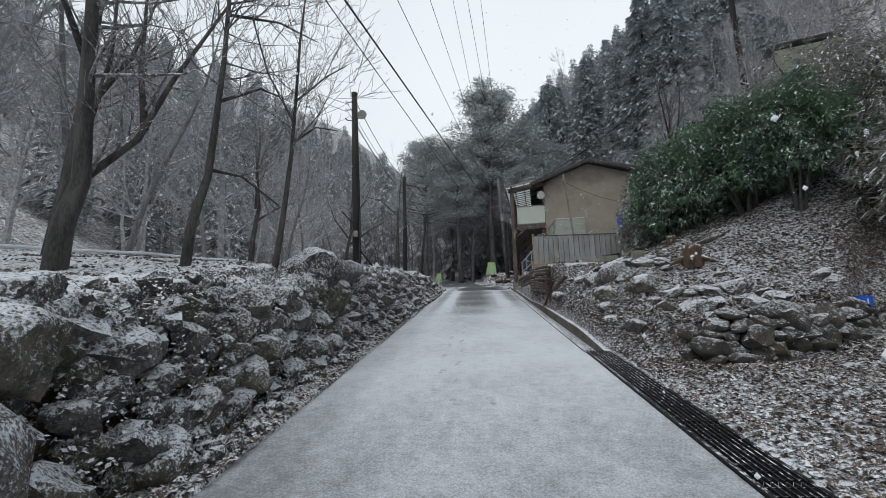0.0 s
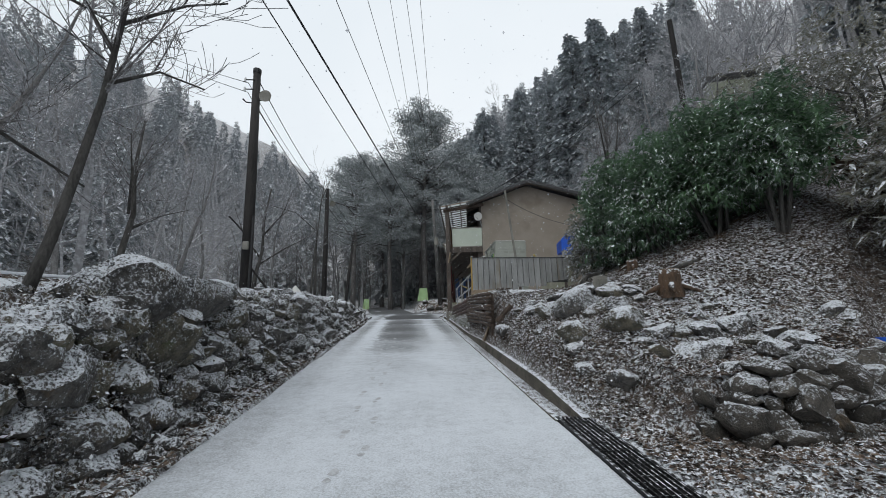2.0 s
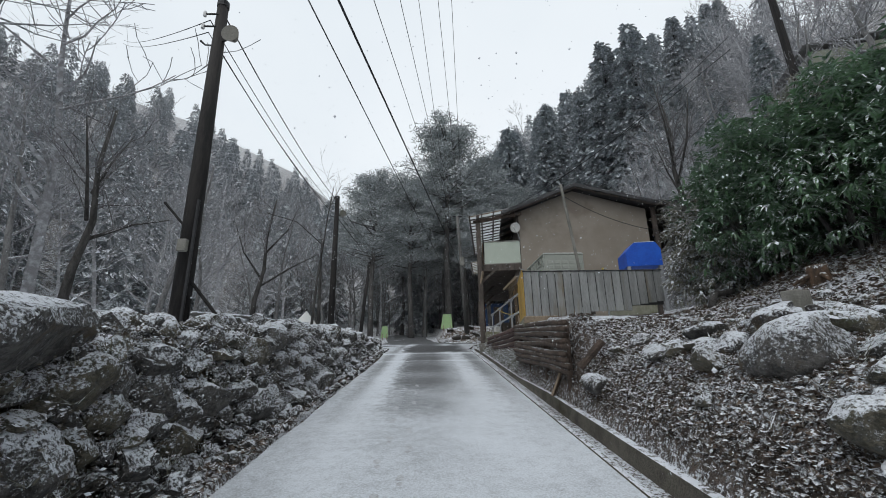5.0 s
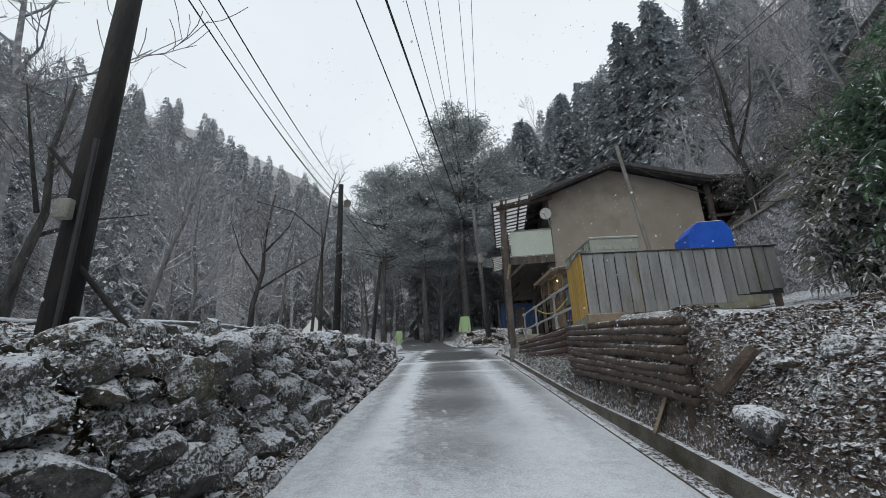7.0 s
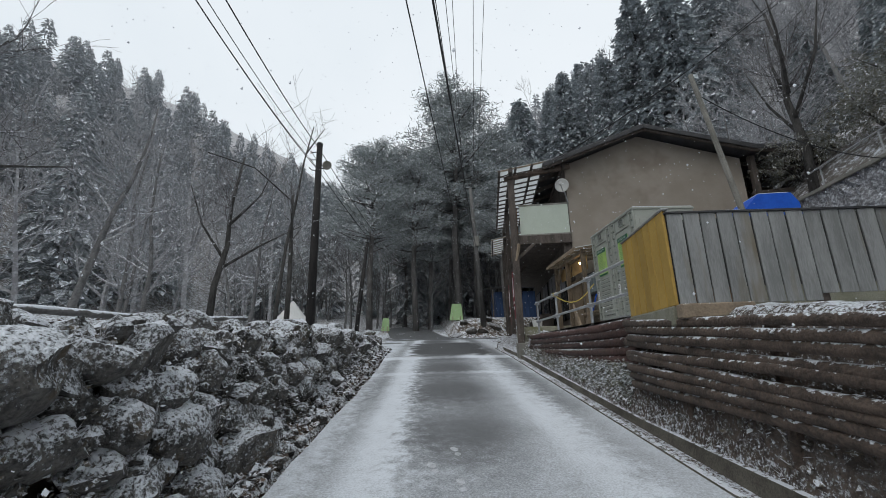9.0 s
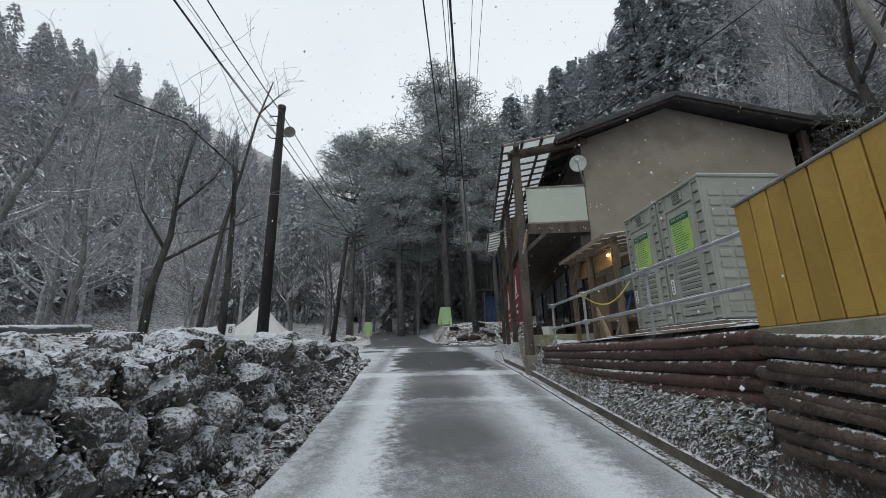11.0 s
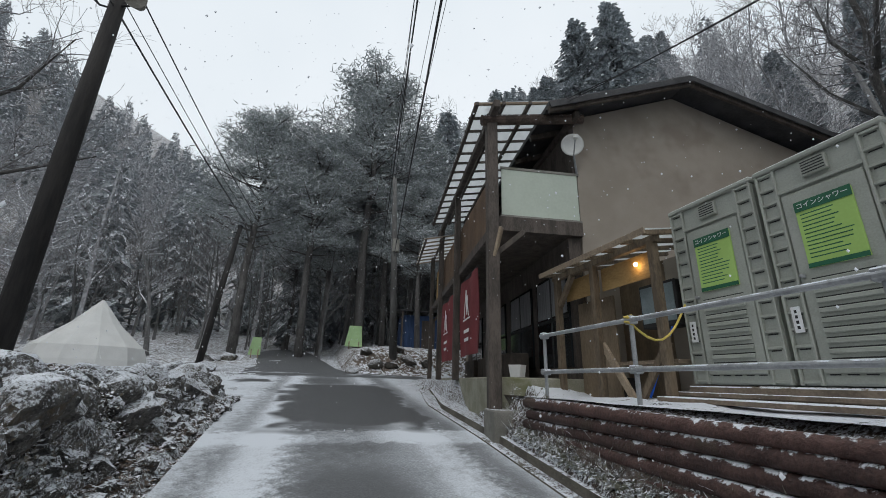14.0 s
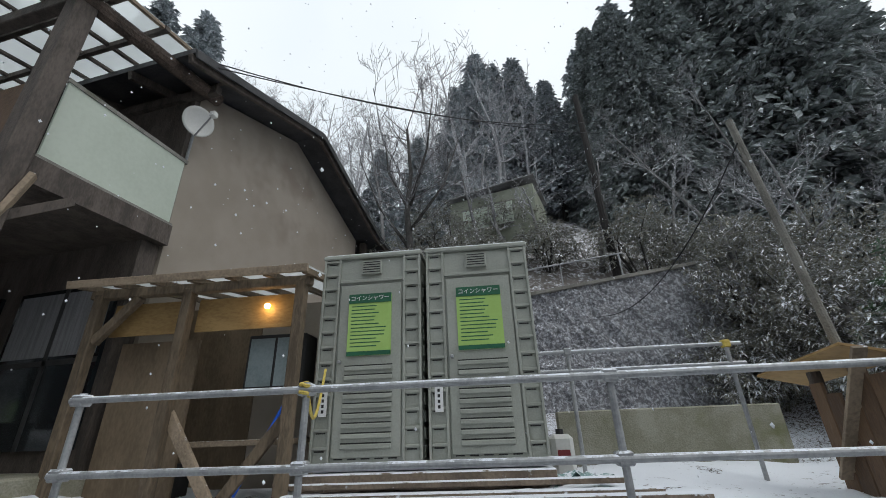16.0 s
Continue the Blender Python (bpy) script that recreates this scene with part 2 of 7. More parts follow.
M_LEANWALL = surface("aged_brown_panel", (0.15, 0.11, 0.07), (0.24, 0.18, 0.12), 3, 0.8, 0.3, fine=40, stretch=(1, 1, 0.4))
M_YROPE = surface("yellow_rope", (0.55, 0.42, 0.08), (0.65, 0.5, 0.14), 30, 0.9, 0.4, wobble=0)
M_SNOW = surface("fresh_snow", (0.76, 0.79, 0.84), (0.84, 0.86, 0.90), 4, 0.85, 0.4, fine=90, wobble=0)
M_PLANK = surface("grey_planks", (0.20, 0.155, 0.11), (0.36, 0.28, 0.2), 3, 0.8, 0.3, fine=40, snow=0.28)
M_SHEDWALL = surface("pale_green_shed_wall", (0.24, 0.26, 0.20), (0.33, 0.35, 0.28), 1.5, 0.85, 0.15, fine=25, c3=(0.2, 0.21, 0.16))
M_SHEDROOF = surface("weathered_grey_roof", (0.10, 0.10, 0.10), (0.2, 0.2, 0.2), 2, 0.8, 0.3, snow=0.6, fine=30, flecks=6)
M_GREYTREND = surface("rough_grey_retaining", (0.13, 0.13, 0.14), (0.25, 0.25, 0.26), 8, 0.9, 1.0, snow=0.5, fine=30, flecks=16, rime_haze=0.5)


def clear_sheet(name, tint, rough):
    m = bpy.data.materials.new(name)
    m.use_nodes = True
    nt = m.node_tree
    out = nt.nodes["Material Output"]
    thin = nd(nt, "ShaderNodeBsdfTranslucent", {"Color": (*tint, 1)})
    seen = nd(nt, "ShaderNodeBsdfTransparent", {"Color": (*tint, 1)})
    gloss = nd(nt, "ShaderNodeBsdfPrincipled", {"Base Color": (*tint, 1), "Roughness": rough})
    noise_tex = nd(nt, "ShaderNodeTexNoise", {"Scale": 2.5, "Detail": 3.0})
    a = nd(nt, "ShaderNodeMixShader", {0: calc(nt, "MULTIPLY_ADD", noise_tex.outputs["Fac"], 0.3, 0.35), 1: seen.outputs[0], 2: thin.outputs[0]})
    b = nd(nt, "ShaderNodeMixShader", {0: 0.12, 1: a.outputs[0], 2: gloss.outputs[0]})
    nt.links.new(b.outputs[0], out.inputs[0])
    return m


M_CLEAR = clear_sheet("translucent_corrugated_sheet", (0.86, 0.88, 0.88), 0.4)
M_GLASS = bpy.data.materials.new("window_glass")
M_GLASS.use_nodes = True
M_GLASS.node_tree.nodes["Principled BSDF"].inputs["Base Color"].default_value = (0.02, 0.025, 0.028, 1)
M_GLASS.node_tree.nodes["Principled BSDF"].inputs["Roughness"].default_value = 0.08
M_BULB = bpy.data.materials.new("warm_bulb")
M_BULB.use_nodes = True
M_BULB.node_tree.nodes["Principled BSDF"].inputs["Emission Color"].default_value = (1.0, 0.62, 0.22, 1)
M_BULB.node_tree.nodes["Principled BSDF"].inputs["Emission Strength"].default_value = 12.0


def road_material():
    """Thin snow on wet asphalt; local x runs across, local y along the road."""
    m = bpy.data.materials.new("snowy_asphalt")
    m.use_nodes = True
    nt = m.node_tree
    bsdf = nt.nodes["Principled BSDF"]
    co = nd(nt, "ShaderNodeTexCoord").outputs["Object"]
    xyz = nd(nt, "ShaderNodeSeparateXYZ", {0: co})
    x, y = xyz.outputs[0], xyz.outputs[1]
    wide = nd(nt, "ShaderNodeTexNoise", {"Vector": co, "Scale": 0.9, "Detail": 5.0, "Roughness": 0.6}).outputs["Fac"]
    mid = nd(nt, "ShaderNodeTexNoise", {"Vector": co, "Scale": 7.0, "Detail": 5.0, "Roughness": 0.7}).outputs["Fac"]
    grit = nd(nt, "ShaderNodeTexNoise", {"Vector": co, "Scale": 55.0, "Detail": 4.0, "Roughness": 0.75}).outputs["Fac"]
    wob = calc(nt, "MULTIPLY_ADD", mid, 0.7, -0.35)
    xw = calc(nt, "ADD", x, wob)
    slow = nd(nt, "ShaderNodeTexNoise", {"Vector": co, "Scale": 1.1, "Detail": 2.0}).outputs["Fac"]
    bay = calc(nt, "MULTIPLY_ADD", slow, 1.3, -0.65)
    xs = calc(nt, "ADD", x, bay)
    ys = calc(nt, "ADD", y, calc(nt, "MULTIPLY", bay, 1.6))
    yw = calc(nt, "ADD", y, calc(nt, "MULTIPLY", wob, 1.2))

    def span(v, lo, hi, soft):
        return calc(nt, "MULTIPLY", step(nt, v, lo - soft, lo + soft), calc(nt, "SUBTRACT", 1.0, step(nt, v, hi - soft, hi + soft)))
    lane = span(xw, -0.75, 0.35, 0.35)
    patch = calc(nt, "MULTIPLY", span(xs, -1.15, 1.35, 0.16), span(ys, 22.7, 28.6, 0.3))
    puddle = calc(nt, "MULTIPLY", span(xs, -2.6, -1.75, 0.15), span(ys, 28.8, 30.0, 0.25))
    patch = calc(nt, "MAXIMUM", patch, puddle)
    far = calc(nt, "SUBTRACT", step(nt, ys, 30.9, 31.3), calc(nt, "MULTIPLY", span(ys, 32.2, 32.5, 0.1), 0.55))
    worn = calc(nt, "MULTIPLY", lane, calc(nt, "MULTIPLY", step(nt, y, 7.0, 17.0), 0.42))
    ribs = calc(nt, "MULTIPLY_ADD", calc(nt, "SINE", calc(nt, "MULTIPLY", yw, 2.6)), 0.34, 0.0)
    worn = calc(nt, "ADD", worn, calc(nt, "MULTIPLY", worn, ribs))
    near = calc(nt, "MULTIPLY", calc(nt, "SUBTRACT", 1.0, step(nt, y, 2.0, 7.0)), 0.30)
    thin = calc(nt, "MULTIPLY", span(x, -1.95, -1.35, 0.2), 0.12)
    right = calc(nt, "MULTIPLY", calc(nt, "MULTIPLY", span(xw, 0.9, 1.75, 0.2), step(nt, y, 14.0, 20.0)), 0.22)
    bare = calc(nt, "ADD", calc(nt, "ADD", worn, near), calc(nt, "ADD", thin, right))
    broad = calc(nt, "MULTIPLY", calc(nt, "MULTIPLY", span(xw, -1.6, 1.6, 0.2), step(nt, y, 10.0, 18.0)), 0.34)
    ridge = calc(nt, "MULTIPLY", calc(nt, "ADD", span(xw, -1.3, -0.85, 0.15), span(xw, 0.75, 1.2, 0.15)), calc(nt, "MULTIPLY", step(nt, y, 11.0, 17.0), -0.42))
    cross = calc(nt, "MULTIPLY", calc(nt, "ADD", span(yw, 21.7, 22.4, 0.12), calc(nt, "MULTIPLY", span(yw, 19.2, 19.5, 0.15), 0.6)), -0.45)
    bare = calc(nt, "ADD", calc(nt, "ADD", bare, broad), calc(nt, "ADD", ridge, cross))
    bare = calc(nt, "ADD", bare, calc(nt, "MULTIPLY_ADD", wide, 0.5, -0.15))
    bare = calc(nt, "ADD", bare, calc(nt, "MULTIPLY_ADD", grit, 1.5, -0.66))
    bare = calc(nt, "ADD", bare, calc(nt, "MULTIPLY_ADD", mid, 0.6, -0.3))
    bare = calc(nt, "MAXIMUM", calc(nt, "MULTIPLY", step(nt, bare, -0.05, 1.0), 0.92), calc(nt, "MAXIMUM", calc(nt, "MULTIPLY", patch, 0.97), calc(nt, "MULTIPLY", far, 0.93)))
    asphalt = blend(nt, step(nt, grit, 0.35, 0.65), (0.03, 0.031, 0.033), (0.12, 0.121, 0.123))
    nt.links.new(blend(nt, bare, (0.72, 0.755, 0.80), asphalt), bsdf.inputs["Base Color"])
    nt.links.new(calc(nt, "MULTIPLY_ADD", bare, -0.3, 0.85), bsdf.inputs["Roughness"])
    b = nd(nt, "ShaderNodeBump", {"Height": calc(nt, "ADD", grit, mid), "Strength": 0.35, "Distance": 0.02})
    nt.links.new(b.outputs[0], bsdf.inputs["Normal"])
    return m


M_ROAD = road_material()

# ---------------------------------------------------------------- building helpers
ROAD_YAW = 8.2
RF = pose(0, 0, 0, 0, 0, ROAD_YAW)


def lerp_table(v, xs, ys):
    return float(np.interp(v, xs, ys))


def road_z(s):
    return lerp_table(s, (-60, 0, 22, 30, 36, 45, 80, 200), (-6.9, 0, 2.53, 3.2, 3.7, 4.65, 8.0, 15))


def soft(v, lo, hi):
    v = min(1.0, max(0.0, (v - lo) / (hi - lo)))
    return v * v * (3 - 2 * v)


def rumple(a, b, size, amount):
    return noise.noise((a / size, b / size, 3.7)) * amount


def left_top(s):
    return lerp_table(s, (-30, 2.4, 5, 7.6, 13, 17, 22, 25, 27, 35, 40, 60), (-1.0, 1.68, 2.05, 2.35, 2.8, 3.02, 3.15, 3.15, 3.0, 3.45, 3.95, 6.0))


def low_wall_line(n):
    return lerp_table(n, (2.6, 3.6, 4.6, 5.9, 8), (6.25, 5.85, 6.1, 6.9, 8.6))


def ground_z(s, n):
    """Height of the ground at s along and n across the road (n grows to the walker's right)."""
    r = road_z(s)
    if n < -1.9:
        z = left_top(s) + 0.09 * (1 - 0.8 * soft(s, 25, 30)) * min(6.5, max(0.0, -2.7 - n)) if n < -2.85 else r + 0.04
        z += lerp_table(-n, (9, 10, 14, 22, 34, 60, 110), (0, -0.05, -0.6, -0.2, 7.5, 29, 56))
        if s > 25:
            z = z + (r - 0.02 - z) * soft(s, 25, 27) * (1 - soft(-n, 4.5, 8))
    elif n < 2.05:
        z = r - 0.06
    else:
        bank = r + lerp_table(n, (2.05, 2.2, 2.6, 3.2, 4.3, 5, 6, 8, 12, 20, 30, 60, 110), (0.0, 0.45, 0.95, 1.25, 1.5, 1.9, 2.4, 3.5, 6.3, 11.5, 18.5, 37, 60))
        flat = r + lerp_table(n, (2.05, 6.5, 8, 10, 14, 20, 30, 60, 110), (0, 0.25, 1.2, 2.8, 6, 11.2, 18.5, 37, 60))
        line = low_wall_line(n)
        ledge = 0.5 * soft(s, line + 0.1, line + 0.25) * soft(n, 2.6, 2.9)
        z = flat + ledge + (bank - flat - ledge) * (soft(s, 6.3, 9.5) if n > 2.9 else soft(s, 6.3, 8.0))
        yard = max(r + 0.02, lerp_table(s, (11.5, 14.6), (2.72, 3.08)))
        low = lerp_table(n, (2.05, 2.3), (0, 1))
        terrace = r + (yard - r) * low + lerp_table(n, (4.4, 6.5, 8.5, 9.0, 9.3, 11, 14, 20, 30, 60, 110), (0, 0.2, 0.7, 0.9, 3.0, 4.8, 7, 10.5, 17, 35, 57))
        z = z + (terrace - z) * (soft(s, 11.9, 12.2) if n < 2.6 else soft(s, 11.2, 13.4))
        house = max(r, 3.3) + lerp_table(n, (10, 11, 14, 20, 30, 60, 110), (0, 1.2, 4, 8.5, 16, 35, 57)) if n > 2.6 else r
        z = z + (house - z) * soft(s, 22.0, 22.6)
    z += lerp_table(s, (40, 58, 90, 200), (0, 2.5, 16, 60)) * max(soft(abs(n), 3, 14), soft(s, 50, 70))
    z += 9.0 * soft(s, 32, 60) * soft(n, 9, 20)
    z += (0.75 + 0.25 * (1 - soft(s, 37, 41))) * soft(s, 33.0, 34.6) * soft(n, 0.5, 1.3) * (1 - soft(n, 14, 22))
    rough = 0.0 if -2.0 < n < 2.1 else 1.0
    z += rough * (rumple(s, n, 0.35, 0.05) + rumple(s + 40, n, 1.1, 0.09 if abs(n) > 3 else 0.03) + rumple(s, n + 9, 7, 0.5) * soft(abs(n), 9, 16))
    return z


def at(s, n, dz=0.0, turn=0.0):
    """The pose of a thing that stands on the ground at (s, n)."""
    return RF @ pose(n, s, ground_z(s, n) + dz, 0, 0, turn)


def finish(name, bm, mat, smooth=False):
    me = bpy.data.meshes.new(name)
    if smooth:
        for f in bm.faces:
            f.smooth = True
    bm.to_mesh(me)
    bm.free()
    for one in (mat if isinstance(mat, (list, tuple)) else (mat,)):
        me.materials.append(one)
    return me


def part(name, bm, mat, parent, label="", smooth=False):
    ob = new(name, finish(name, bm, mat, smooth))
    ob.parent = parent
    if label:
        tagged(ob, label)
    return ob


def thing(name, m, label, category, group="", kind=""):
    ob = new(name)
    ob.empty_display_size = 0.2
    ob.matrix_world = m
    return tagged(ob, label, category, group, kind)


def solid(name, bm, mat, m, label="", category="", group="", kind="", smooth=False):
    ob = new(name, finish(name, bm, mat, smooth))
    ob.matrix_world = m
    return tagged(ob, label, category, group, kind)


def box(bm, x0, x1, y0, y1, z0, z1, bevel=0.0, m=None):
    made = bmesh.ops.create_cube(bm, size=1, matrix=Matrix.Translation(((x0 + x1) / 2, (y0 + y1) / 2, (z0 + z1) / 2)) @ Matrix.Diagonal((x1 - x0, y1 - y0, z1 - z0, 1)))
    verts = made["verts"]
    if bevel:
        edges = list({e for v in verts for e in v.link_edges})
        verts = [v for v in bmesh.ops.bevel(bm, geom=edges, offset=bevel, segments=1, affect="EDGES")["verts"]] + [v for v in verts if v.is_valid]
    if m is not None:
        bmesh.ops.transform(bm, matrix=m, verts=list(set(verts)))
    return bm


def boxed(*args, **kw):
    return box(bmesh.new(), *args, **kw)


def tube(bm, p0, p1, r0, r1=None, seg=10, caps=True):
    p0, p1 = Vector(p0), Vector(p1)
    r1 = r0 if r1 is None else r1
    d = p1 - p0
    turn = d.to_track_quat("Z", "Y").to_matrix().to_4x4()
    bmesh.ops.create_cone(bm, cap_ends=caps, segments=seg, radius1=r0, radius2=max(r1, 0.0005), depth=d.length, matrix=Matrix.Translation((p0 + p1) / 2) @ turn)
    return bm


def tubed(*args, **kw):
    return tube(bmesh.new(), *args, **kw)


def beam(bm, p0, p1, w, h):
    """A squared timber from p0 to p1."""
    p0, p1 = Vector(p0), Vector(p1)
    d = p1 - p0
    turn = d.to_track_quat("Y", "Z").to_matrix().to_4x4()
    made = bmesh.ops.create_cube(bm, size=1, matrix=Matrix.Translation((p0 + p1) / 2) @ turn @ Matrix.Diagonal((w, d.length, h, 1)))
    bmesh.ops.bevel(bm, geom=list({e for v in made["verts"] for e in v.link_edges}), offset=min(w, h) * 0.08, segments=1, affect="EDGES")
    return bm


def beamed(*args, **kw):
    return beam(bmesh.new(), *args, **kw)


def path_tube(bm, pts, radii, seg=6):
    """A bent tube through points, closed at its ends."""
    rings = []
    pts = [Vector(p) for p in pts]
    for i, p in enumerate(pts):
        d = (pts[min(i + 1, len(pts) - 1)] - pts[max(i - 1, 0)]).normalized()
        side = d.cross(Vector((0.31, 0.17, 0.93))).normalized() if abs(d.z) < 0.97 else d.cross(Vector((1, 0.1, 0))).normalized()
        up = side.cross(d)
        rings.append([bm.verts.new(p + (side * math.cos(a) + up * math.sin(a)) * radii[i]) for a in (2 * math.pi * k / seg for k in range(seg))])
    for a, b in zip(rings, rings[1:]):
        for k in range(seg):
            bm.faces.new((a[k], a[(k + 1) % seg], b[(k + 1) % seg], b[k]))
    bm.faces.new(rings[0][::-1])
    bm.faces.new(rings[-1])
    return bm


def path_tubed(*args, **kw):
    return path_tube(bmesh.new(), *args, **kw)


# ---------------------------------------------------------------- ground and road
def spread(stops):
    out = []
    for a, b, d in stops:
        out += list(np.arange(a, b, d))
    return [float(v) for v in out] + [stops[-1][1]]


def make_ground():
    ss = spread([(-400, -60, 60), (-60, -10, 5), (-10, -2, 0.6), (-2, 26, 0.16), (26, 40, 0.5), (40, 120, 3), (120, 600, 60)])
    ns = spread([(-500, -110, 60), (-110, -26, 4), (-26, -10, 1.2), (-10, -3.4, 0.35), (-3.4, -1.9, 0.12), (-1.9, 2.0, 0.5), (2.0, 7.5, 0.14), (7.5, 14, 0.5), (14, 110, 4), (110, 500, 60)])
    verts = [(n, s, ground_z(s, n)) for s in ss for n in ns]
    w = len(ns)
    faces = [(i * w + j, i * w + j + 1, (i + 1) * w + j + 1, (i + 1) * w + j) for i in range(len(ss) - 1) for j in range(w - 1)]
    me = bpy.data.meshes.new("ground")
    me.from_pydata(verts, [], faces)
    me.materials.append(M_GROUND)
    me.materials.append(M_FOREST)
    me.materials.append(M_BANK)
    me.polygons.foreach_set("use_smooth", [True] * len(faces))
    me.polygons.foreach_set("material_index", [2 if 32.8 < ss[i] < 38 and 0.3 < ns[j] < 7 else 1 if (ns[j] < -9.6 + rumple(ss[i], ns[j], 3, 0.8) or ns[j] > 8.6 or (ss[i] > 33.0 and ns[j] > 0.3) or (ss[i] > 35.5 and ns[j] < -4.0) or ss[i] > 44) else 0 for i in range(len(ss) - 1) for j in range(w - 1)])
    ob = new("ground", me)
    ob.matrix_world = RF
    return tagged(ob, "valley ground of leaf litter and gravel under thin snow", "ground", kind="structure")


make_ground()


def road_left(s):
    return lerp_table(s, (-40, 0, 8, 14, 20, 25, 27, 31, 36, 60), (-1.95, -1.95, -1.9, -1.85, -1.75, -1.95, -2.6, -3.4, -3.0, -6.0))


def road_right(s):
    return lerp_table(s, (-40, 0, 22, 25, 28, 31, 32.6, 33.6, 36, 60), (1.7, 1.7, 1.7, 1.75, 2.3, 3.4, 3.8, 0.7, 0.3, -2.4))


def make_road():
    bm = bmesh.new()
    rows = []
    for s in spread([(-40, 36, 0.5), (36, 62, 1.0)]):
        a, b = road_left(s), road_right(s)
        rows.append([bm.verts.new((a + (b - a) * k / 8 + rumple(s, 5, 0.8, 0.05) * (k == 0), s, road_z(s) + 0.02 * (1 - (k / 4 - 1) ** 2))) for k in range(9)])
    for p, q in zip(rows, rows[1:]):
        for k in range(8):
            bm.faces.new((p[k], p[k + 1], q[k + 1], q[k]))
    solid("road", bm, M_ROAD, RF, "asphalt lane under thin trodden snow", "road", kind="structure", smooth=True)


make_road()

# ---------------------------------------------------------------- stones


def boulder(seed, flat=0.75, level=3):
    """An angular stone about 1 m across, cut by random planes."""
    rnd = random.Random(seed)
    bm = bmesh.new()
    bmesh.ops.create_icosphere(bm, subdivisions=level, radius=0.62)
    cuts = []
    for _ in range(11):
        v = Vector((rnd.gauss(0, 1), rnd.gauss(0, 1), rnd.gauss(0, 1))).normalized()
        cuts.append((v, rnd.uniform(0.32, 0.52)))
    for v in bm.verts:
        for d, r in cuts:
            k = v.co.dot(d) - r
            if k > 0:
                v.co -= d * k * 0.92
        v.co += v.co.normalized() * (noise.noise(v.co * 2.6 + Vector((seed, 0, 0))) * 0.08 + noise.noise(v.co * 6 + Vector((0, seed, 0))) * 0.06 + noise.noise(v.co * 12 + Vector((0, 0, seed))) * 0.05)
        v.co.z *= flat
    return bm


STONES = []
for k in range(16):
    me = finish("stone", boulder(k, 0.62 + 0.06 * (k % 6)), M_ROCK if k % 3 else M_ROCK_MOSS, True)
    me.set_sharp_from_angle(angle=radians(34))
    STONES.append(me)
BROWN_STONES = []
for k in range(8):
    me = finish("brown_stone", boulder(40 + k, 0.8), M_BROWNROCK, True)
    me.set_sharp_from_angle(angle=radians(34))
    BROWN_STONES.append(me)
RND = random.Random(11)


def stone_part(parent, x, y, z, size, tall=1.0, name="stone"):
    ob = new(name, RND.choice(STONES if name == "stone" else BROWN_STONES))
    ob.parent = parent
    ob.matrix_basis = pose(x, y, z, RND.uniform(-25, 25), RND.uniform(-25, 25), RND.uniform(0, 360)) @ Matrix.Diagonal((size * RND.uniform(0.85, 1.3), size * RND.uniform(0.8, 1.1), size * tall * RND.uniform(0.8, 1.1), 1))
    return ob


def wall_back(s):
    """How far the foot of the wall stands back from the lane's edge."""
    return lerp_table(s, (2.5, 4.2, 8.5, 13.0), (0.0, 0.16, 0.16, 0.0))


